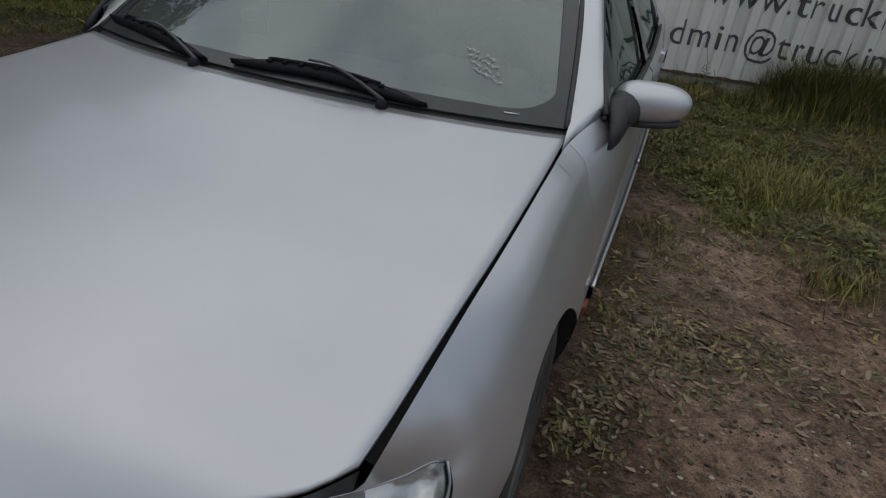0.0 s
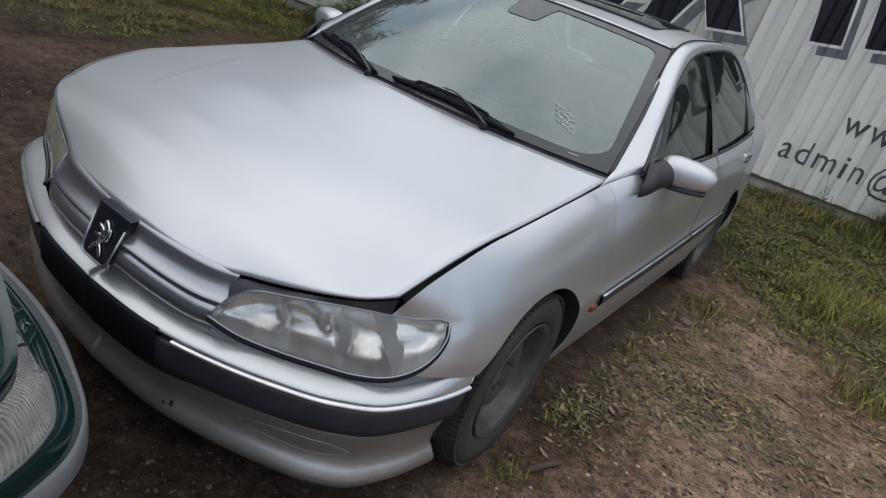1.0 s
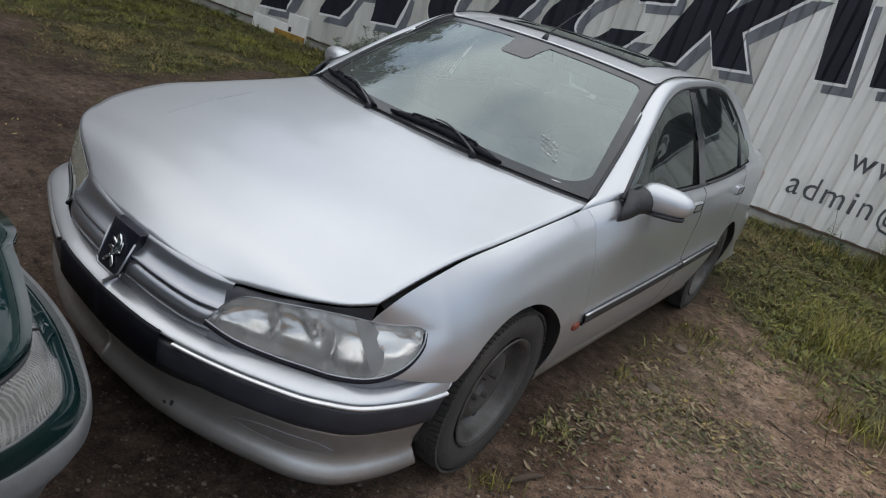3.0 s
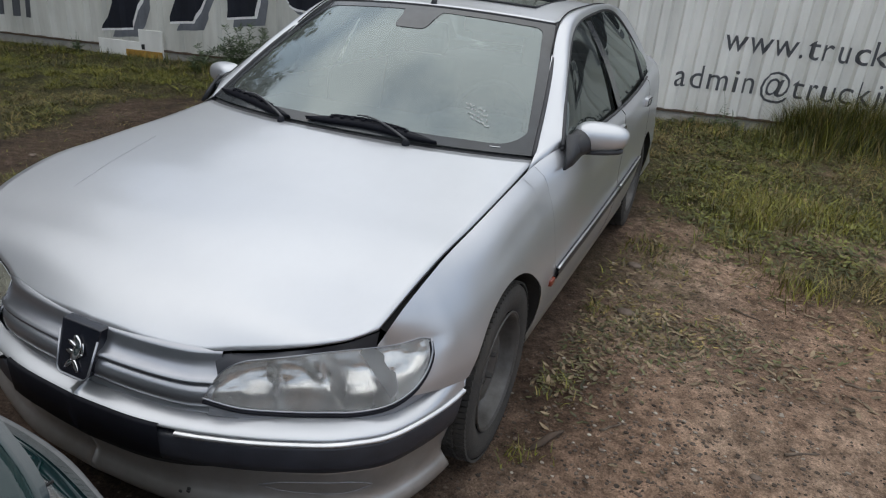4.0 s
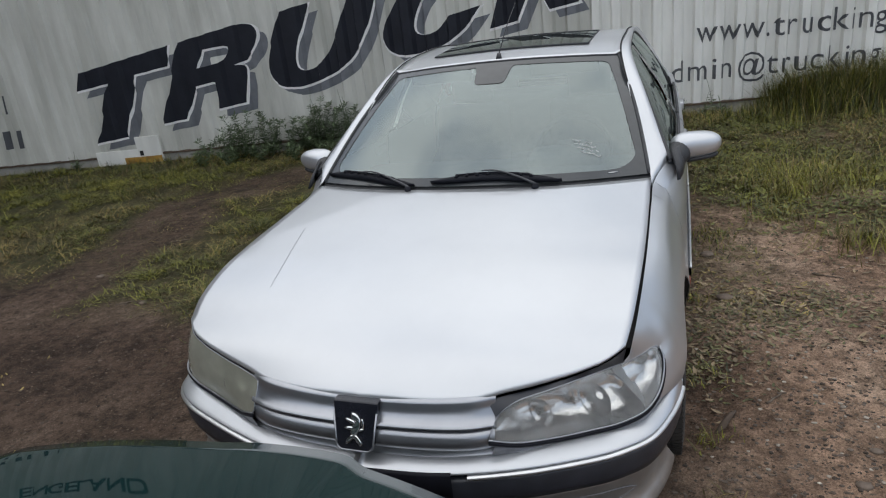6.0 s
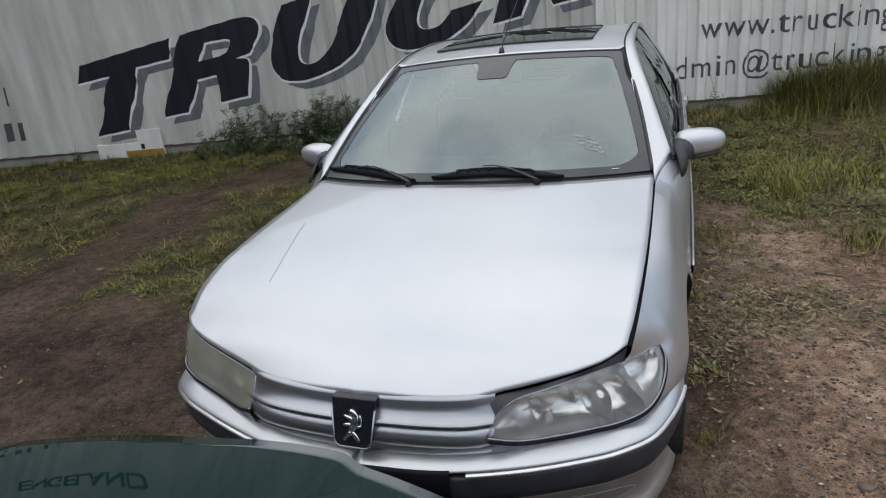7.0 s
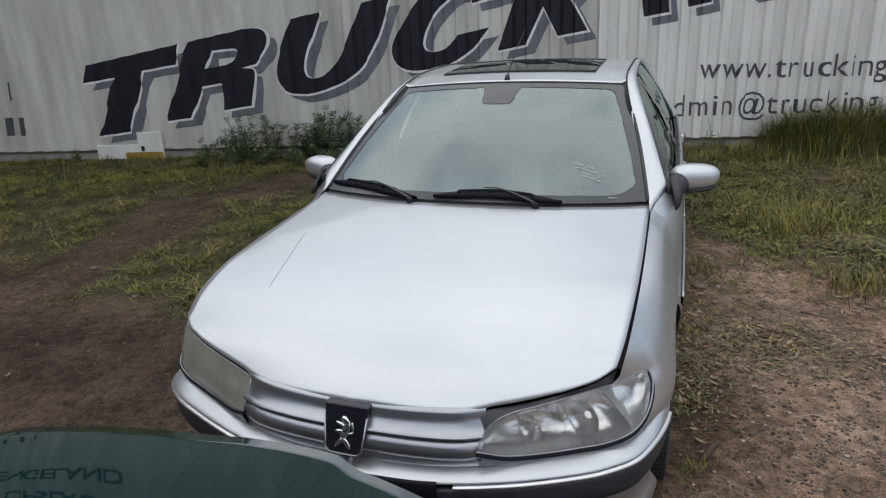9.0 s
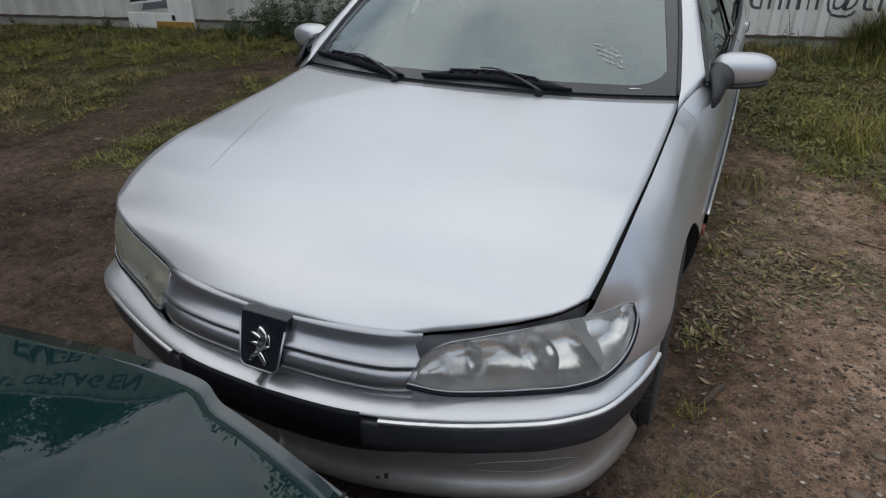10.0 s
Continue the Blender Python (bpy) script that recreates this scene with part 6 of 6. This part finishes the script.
# tussocks in the right-hand grass and beside the wheels
for cx, cy, r, n, hh in ((1.72, 4.35, 0.16, 520, 0.19), (1.85, 4.75, 0.30, 900, 0.17), (1.45, 4.6, 0.22, 500, 0.12), (1.55, 3.75, 0.13, 240, 0.13), (2.2, 4.6, 0.25, 500, 0.16), (2.6, 3.4, 0.16, 220, 0.13), (1.0, 1.48, 0.05, 60, 0.05), (0.97, 2.26, 0.05, 80, 0.06), (1.96, 3.18, 0.12, 260, 0.15), (1.0, 1.0, 0.04, 60, 0.05), (1.3, 2.2, 0.12, 90, 0.05), (1.08, 3.25, 0.10, 150, 0.09), (1.02, 0.62, 0.05, 60, 0.06), (3.0, 5.2, 0.4, 500, 0.2), (-1.45, 2.0, 0.3, 500, 0.06), (-1.6, 2.7, 0.35, 600, 0.07)):
    for i in range(n):
        x, y = cx + rng.gauss(0, r), cy + rng.gauss(0, r)
        if not under_car(x, y, 0.02) and to_wall(x, y) > 0.05:
            h = hh * rng.uniform(0.25, 1.0)
            (dry_spots if rng.random() < 0.25 else green_spots).append((x, y, h, rng.uniform(0.4, 1.5) * h, rng.uniform(0.0015, 0.0036)))
blades("grass", LEAF, green_spots, "short green grass on the earth")
blades("dark_grass", DARKLEAF, dark_spots, "darker green grass between the tufts")
blades("dry_grass", STRAW, dry_spots, "dry yellow grass among the green")
blades("tall_grass", LEAF, tall, "tall green grass along the wall")
blades("tall_dry_grass", STRAW, tall_dry, "tall dry stalks along the wall")


def scatter_leaves(name, mat, spots, label, category):
    verts, faces = [], []
    for x, y, z, size, a, tilt, curl in spots:
        c, s_ = math.cos(a), math.sin(a)
        b = len(verts)
        for u, w in ((-1, 0), (-0.3, 0.36), (0.4, 0.3), (1, 0), (0.4, -0.3), (-0.3, -0.36), (0.05, 0)):
            lx, ly = u * size, w * size
            lz = tilt * u * size + curl * (w * w + 0.3 * u * u) * size
            verts.append((x + c * lx - s_ * ly, y + s_ * lx + c * ly, z + max(lz, -0.004) + 0.004))
        faces += [(b + 6, b, b + 5), (b + 6, b + 1, b), (b + 6, b + 2, b + 1), (b + 6, b + 3, b + 2), (b + 6, b + 4, b + 3), (b + 6, b + 5, b + 4)]
    me = bpy.data.meshes.new(name)
    me.from_pydata(verts, [], faces)
    return tagged(part(name, me, mat), label, category, kind="stuff")


def litter_spots(n, zones, lo, hi, lift=0.0):
    out = []
    for i in range(n):
        if i % 9 == 0:
            cx, cy, rx, ry = zones[rng.randrange(len(zones))]
            hx, hy, spread = cx + rng.gauss(0, rx), cy + rng.gauss(0, ry), rng.uniform(0.03, 0.14)
        x, y = hx + rng.gauss(0, spread), hy + rng.gauss(0, spread)
        if under_car(x, y, 0.0) or to_wall(x, y) < 0.05:
            continue
        out.append((x, y, height(x, y) + lift * rng.random(), rng.uniform(lo, hi), rng.uniform(0, 6.3), rng.uniform(0, 0.5), rng.uniform(0.1, 0.9)))
    return out


ZONES = [(1.35, 2.15, 0.22, 0.16), (1.35, 2.15, 0.28, 0.22), (1.10, 2.3, 0.10, 0.4), (1.25, 3.2, 0.30, 0.3), (1.9, 2.5, 0.4, 0.25), (1.8, 3.6, 0.5, 0.3)]
scatter_leaves("leaf_litter", LITTER, litter_spots(560, ZONES + [(1.9, 2.1, 0.4, 0.12), (2.1, 2.9, 0.4, 0.2)], 0.008, 0.030), "fallen brown leaves on the earth", "leaves")
scatter_leaves("flat_weeds", GREENLITTER, litter_spots(520, ZONES + [(1.3, 2.1, 0.35, 0.2), (-2.6, 3.2, 1.2, 0.8), (-4.5, 4.0, 1.6, 0.7)], 0.008, 0.022), "small flat green weeds", "weeds")
scatter_leaves("straw_litter", STRAW, litter_spots(900, ZONES + [(-2.5, 2.2, 1.2, 0.9), (-3.5, 3.6, 1.4, 0.5)], 0.008, 0.022), "scraps of dry grass on the earth", "litter")


PATCH = [(1.31, 2.32, 0.12, 0.07), (1.54, 2.27, 0.12, 0.07), (1.2, 2.22, 0.12, 0.08), (1.04, 2.2, 0.07, 0.2), (0.99, 1.5, 0.05, 0.06), (1.42, 2.15, 0.18, 0.08), (1.66, 2.35, 0.10, 0.07), (1.08, 1.75, 0.08, 0.10)]
scatter_leaves("low_weeds", LOWLEAF, litter_spots(900, PATCH, 0.006, 0.021), "low broad-leaved weeds creeping over the earth", "weeds")
scatter_leaves("broken_leaves", LITTER, litter_spots(520, PATCH, 0.008, 0.027), "dry broken leaves among the low weeds", "leaves")


MEADOW = [(2.0, 5.6, 0.7, 0.5), (3.2, 5.8, 0.8, 0.6), (1.5, 6.6, 0.5, 0.4), (2.4, 6.9, 0.9, 0.4), (1.35, 4.9, 0.25, 0.5), (2.3, 4.6, 0.5, 0.4), (2.0, 3.9, 0.4, 0.2)]
COVER = material("leafy_cover", (0.140, 0.145, 0.026), rough=0.6, second=(0.058, 0.066, 0.014), scale=3.0, rand=0.6)
scatter_leaves("ground_cover", COVER, litter_spots(6500, MEADOW, 0.012, 0.034, 0.055), "small green leaves growing through the grass", "weeds")
scatter_leaves("withered_cover", LITTER, litter_spots(1500, MEADOW, 0.010, 0.030, 0.03), "withered leaves lying in the grass", "leaves")


def pebbles(name, n, zones, lo, hi, label, mat=None, category="pebbles"):
    verts, faces = [], []
    for i in range(n):
        cx, cy, rx, ry = zones[rng.randrange(len(zones))]
        x, y = cx + rng.gauss(0, rx), cy + rng.gauss(0, ry)
        if -0.6 < x < 0.6 and 0.4 < y < 4.4:
            continue
        r = lo + (hi - lo) * rng.random() ** 4
        z = height(x, y)
        b = len(verts)
        a0, sx, sy, sz = rng.uniform(0, 6.3), rng.uniform(0.7, 1.3), rng.uniform(0.6, 1.0), rng.uniform(0.4, 0.7)
        for lvl, rad in ((-0.4, 0.8), (0.35, 0.85)):
            for k in range(6):
                a = a0 + k * math.pi / 3 + rng.uniform(-0.2, 0.2)
                q = rad * rng.uniform(0.85, 1.15)
                verts.append((x + r * q * sx * math.cos(a), y + r * q * sy * math.sin(a), z + r * sz * (lvl + 0.25)))
        verts.append((x, y, z + r * sz * 1.05))
        for k in range(6):
            m = (k + 1) % 6
            faces += [(b + k, b + m, b + 6 + m, b + 6 + k), (b + 6 + k, b + 6 + m, b + 12)]
    me = bpy.data.meshes.new(name)
    me.from_pydata(verts, [], faces)
    return tagged(part(name, me, mat or PEBBLE), label, category, kind="stuff")


pebbles("pebbles", 13000, [(1.5, 1.0, 0.4, 0.6), (1.6, 0.9, 0.3, 0.4), (1.7, 2.6, 0.6, 0.6), (-1.8, 1.0, 0.9, 0.9), (-3.2, 1.8, 1.4, 0.9), (0.9, 0.1, 0.3, 0.4), (1.4, 0.5, 0.3, 0.4)], 0.0015, 0.011, "small pale pebbles in the earth")
PALE = material("pale_stones", (0.40, 0.355, 0.295), rough=0.9, second=(0.22, 0.185, 0.15), scale=20.0, rand=0.35)
pebbles("pale_pebbles", 1150, [(1.8, 1.5, 0.4, 0.5), (2.1, 2.2, 0.4, 0.5), (1.3, 0.6, 0.3, 0.3), (1.40, 1.35, 0.28, 0.22), (1.55, 1.05, 0.25, 0.30), (1.45, 1.75, 0.25, 0.15), (1.7, 2.9, 0.4, 0.4)], 0.0015, 0.012, "pale rounded stones in the trodden earth", PALE)


CLOD = material("earth_crumbs", (0.13, 0.096, 0.072), rough=0.95, second=(0.05, 0.036, 0.027), scale=2.0, rand=0.6)
pebbles("earth_crumbs", 24000, [(1.6, 1.4, 0.5, 0.8), (-1.9, 1.3, 0.8, 0.9), (-3.2, 2.2, 1.4, 0.9), (-4.6, 3.0, 1.6, 0.8), (-2.4, 3.4, 0.9, 0.8), (0.9, 0.1, 0.5, 0.4)], 0.002, 0.011, "loose crumbs of brown earth", CLOD, "earth")


def stone(x, y, r, label="pale stone lying on the earth"):
    bm = bmesh.new()
    bmesh.ops.create_icosphere(bm, subdivisions=2, radius=1.0)
    for vtx in bm.verts:
        k = 1 + 0.22 * noise.noise(vtx.co * 1.7 + Vector((x * 3, y * 3, 0)))
        vtx.co = Vector((vtx.co.x * 1.25 * k, vtx.co.y * 0.9 * k, vtx.co.z * 0.5 * k)) * r
    ob = part("stone", bm, PEBBLE, smooth=True)
    ob.location = (x, y, height(x, y) + 0.2 * r)
    tagged(ob, label, "stone", group="stones")


for x, y, r in ((1.063, 2.96, 0.035), (1.13, 2.31, 0.040), (-1.84, 0.44, 0.022), (1.47, 0.86, 0.022), (1.55, 1.05, 0.018), (1.62, 0.95, 0.02), (1.75, 1.3, 0.016), (2.45, 2.45, 0.03), (-2.6, 1.9, 0.022), (-3.4, 2.3, 0.028)):
    stone(x, y, r)


def weed(x, y, tall_, seed, spike=False, stalks=None):
    """A leafy weed: ascending stems set with narrow leaves, a rosette at each tip, or a thin flowering spike."""
    r = random.Random(seed)
    w = thing("weed", "tall thin flowering weed by the wall" if spike else "leafy green weed by the wall", "weed", pose(x, y, height(x, y)), group="weeds by the wall")
    stems, verts, faces = [], [], []

    def leaf(base, b, rise, ln, wide):
        d = Vector((math.cos(b), math.sin(b), rise))
        sd = Vector((-math.sin(b), math.cos(b), 0)) * ln * wide
        i0 = len(verts)
        verts.extend([base, base + d * ln * 0.45 + sd, base + d * ln + Vector((0, 0, -0.22 * ln)), base + d * ln * 0.45 - sd])
        faces.extend([(i0, i0 + 1, i0 + 2), (i0, i0 + 2, i0 + 3)])

    for s_ in range(stalks or r.randint(3, 5)):
        h = tall_ * (r.uniform(0.55, 1.0) if s_ else 1.0)
        a = r.uniform(0, 6.3)
        off = r.uniform(0.02, 0.16) * (0.4 if spike else 1.0)
        sway = r.uniform(0.02, 0.16) * h
        p = [(off * math.cos(a) * f + sway * math.cos(a) * f * f, off * math.sin(a) * f + sway * math.sin(a) * f * f, h * f) for f in np.linspace(0, 1, 7)]
        stems.append(p)
        n = int(h / 0.017)
        for k in range(n):
            f = 0.12 + 0.86 * k / n
            if spike and f > 0.62 and r.random() < 0.25:
                continue
            base = Vector(np.array([np.interp(f * 6, range(7), [q[c] for q in p]) for c in range(3)]))
            long_ = (0.105 - 0.045 * f) * r.uniform(0.6, 1.2)
            if spike:
                long_ *= 1.0 - 0.80 * smooth01(0.35, 0.75, f)
            leaf(base, k * 2.4 + r.uniform(-0.4, 0.4), r.uniform(0.15, 0.9), long_, 0.12 if not spike else 0.16)
        if not spike:
            for k in range(9):
                leaf(Vector(p[-1]) - Vector((0, 0, 0.012 * (k % 3))), k * 0.7 + r.uniform(-0.2, 0.2), r.uniform(0.35, 1.1), r.uniform(0.05, 0.085), 0.13)
    me = bpy.data.meshes.new("leaves")
    me.from_pydata([tuple(q) for q in verts], [], faces)
    tagged(part("leaves", me, WEED, w), kind="stuff")
    for p in stems:
        part("stem", tube(p, np.linspace(0.004, 0.0018, 7), 5), WEED, w)


# the bush by the wall: lower at its ends, with a dip between its two tops
for i in range(30):
    u = -5.15 + 2.05 * (i / 29) + rng.uniform(-0.06, 0.06)
    d = rng.uniform(0.10, 0.42)
    tip = float(np.interp(u, [-5.3, -5.1, -4.9, -4.75, -4.6, -4.37, -4.15, -3.95, -3.75, -3.5, -3.2], [0.20, 0.24, 0.31, 0.40, 0.50, 0.42, 0.30, 0.36, 0.46, 0.44, 0.36]))
    weed(u, WALL_Y + WALL_SLOPE * u - d / COS_W, tip * rng.uniform(1.0, 1.5), 40 + i)
for i in range(14):
    u = -5.2 + 2.1 * (i / 13) + rng.uniform(-0.08, 0.08)
    d = rng.uniform(0.45, 0.85)
    weed(u, WALL_Y + WALL_SLOPE * u - d / COS_W, rng.uniform(0.10, 0.22), 200 + i)
for i, (u, h, n) in enumerate(((-3.80, 0.78, 1), (-3.76, 0.58, 2), (-3.62, 0.70, 1), (-3.42, 0.56, 2), (-3.27, 0.78, 2), (-3.20, 0.70, 1), (-2.9, 0.6, 2), (-2.6, 0.55, 2), (-2.2, 0.5, 2))):
    weed(u, WALL_Y + WALL_SLOPE * u - 0.18 - 0.05 * (i % 3), h, 90 + i, True, n)
for i, (u, h, n) in enumerate(((1.31, 0.50, 1), (1.20, 0.30, 2), (1.42, 0.26, 3), (0.95, 0.25, 2), (-7.35, 0.30, 3), (-7.3, 0.24, 2), (-8.9, 0.26, 3))):
    weed(u, WALL_Y + WALL_SLOPE * u - 0.2, h, 120 + i, True, n)
TWIG = material("dry_twigs", (0.16, 0.125, 0.095), rough=0.9, second=(0.075, 0.055, 0.04), scale=20.0)
for x, y, a, ln in ((-2.9, 3.9, 0.3, 0.30), (-3.6, 4.6, -0.2, 0.42), (-2.3, 2.6, 0.9, 0.2), (-4.4, 3.2, 0.15, 0.25), (-1.9, 1.7, -0.5, 0.16), (-2.7, 1.9, 0.4, 0.22), (-3.3, 3.1, 0.7, 0.18), (1.9, 1.5, 0.6, 0.14), (1.7, 2.7, -0.4, 0.16), (1.25, 1.3, 0.9, 0.10), (2.2, 2.2, 0.2, 0.18)):
    p = [(x + (f - 0.5) * ln * math.cos(a) + 0.03 * ln * math.sin(9 * f), y + (f - 0.5) * ln * math.sin(a), height(x + (f - 0.5) * ln * math.cos(a), y + (f - 0.5) * ln * math.sin(a)) + 0.004) for f in np.linspace(0, 1, 8)]
    tagged(part("twig", tube(p, np.linspace(0.006, 0.003, 8), 6), TWIG), "dry brown twig lying on the earth", "twig", group="twigs on the ground")
# a piece of bark and a loop of cable on the earth
bark = part("piece_of_bark", tube([(1.02, 1.04, 0.005), (1.05, 1.09, 0.014), (1.07, 1.14, 0.015), (1.10, 1.20, 0.006)], [0.006, 0.014, 0.012, 0.005], 7), RUST)
tagged(bark, "dark piece of bark beside the tyre", "bark")
loop = curve([(-0.98, 0.30, 0.02), (-1.02, 0.16, 0.03), (-1.14, 0.13, 0.03), (-1.20, 0.24, 0.03), (-1.10, 0.33, 0.03), (-0.98, 0.22, 0.035), (-0.90, 0.12, 0.03)], 30)
tagged(part("cable", tube(loop, 0.010, 6), RUST), "loop of brown cable lying on the earth", "cable")


# ---- trees behind the wall, seen mirrored in the paintwork, and a west row added for shade ----
BARK = material("tree_bark", (0.11, 0.085, 0.062), rough=0.9, second=(0.05, 0.04, 0.03), scale=7.0, bump=0.5, bump_scale=25)
CROWN = material("tree_leaves", (0.060, 0.085, 0.028), rough=0.6, second=(0.030, 0.046, 0.015), scale=2.0, rand=0.45)


def tree(x, y, tall_, spread, seed):
    """A tapered trunk with limbs and a crown of loose leaf clumps."""
    r = random.Random(seed)
    t = thing("tree", "broad leafy green tree out of view behind the yard walls", "tree", pose(x, y, height(x, y)), group="trees behind the walls")
    trunk = part("trunk", tube([(0.10 * math.sin(3 * f), 0.08 * math.sin(4 * f + 1), tall_ * 0.8 * f) for f in np.linspace(0, 1, 10)], np.linspace(0.20, 0.05, 10), 10), BARK, t, "grey-brown trunk")
    verts, faces = [], []
    for k in range(16):
        f = 0.34 + 0.62 * k / 15
        a = k * 2.4 + r.uniform(-0.5, 0.5)
        ln = spread * r.uniform(0.65, 1.15) * math.sin(math.pi * (0.25 + 0.68 * (f - 0.3) / 0.7)) ** 0.8
        p0, p1 = Vector((0, 0, tall_ * f * 0.8)), Vector((ln * math.cos(a), ln * math.sin(a), tall_ * f + r.uniform(-0.2, 0.6)))
        mid = (p0 + p1) / 2 + Vector((0, 0, -0.15))
        part("limb", tube(curve([p0, mid, p1], 7), np.linspace(0.06, 0.015, 7), 6), BARK, trunk)
        for c in range(13):
            q = p0.lerp(p1, r.uniform(0.35, 1.1)) + Vector([r.gauss(0, 0.28 * spread / 2) for _ in range(3)])
            size = r.uniform(0.16, 0.42)
            for n in range(26):
                o = q + Vector([r.gauss(0, size) for _ in range(3)])
                u, w = Vector([r.uniform(-1, 1) for _ in range(3)]).normalized() * r.uniform(0.10, 0.19), Vector([r.uniform(-1, 1) for _ in range(3)]).normalized() * r.uniform(0.06, 0.11)
                b = len(verts)
                verts += [tuple(o - u), tuple(o + w), tuple(o + u), tuple(o - w)]
                faces.append((b, b + 1, b + 2, b + 3))
    me = bpy.data.meshes.new("crown")
    me.from_pydata(verts, [], faces)
    tagged(part("crown", me, CROWN, t, "loose green crown with gaps"), kind="stuff")


# the last four, near x = -13, are added only to darken the left side
for x, y, tall_, spread, seed in ((-15.0, 9.0, 7.6, 2.3, 1), (-12.2, 10.6, 8.8, 2.2, 2), (-9.6, 11.4, 6.4, 2.0, 3), (-7.2, 12.2, 6.0, 2.0, 6), (-4.6, 12.4, 7.6, 2.1, 4), (-1.6, 13.0, 6.2, 2.0, 5), (-12.9, 6.6, 9.6, 2.6, 10), (-13.2, 3.2, 10.5, 2.7, 7), (-13.0, -0.4, 9.4, 2.6, 8), (-13.2, -4.4, 10.6, 2.7, 9)):
    tree(x, y, tall_, spread, seed)
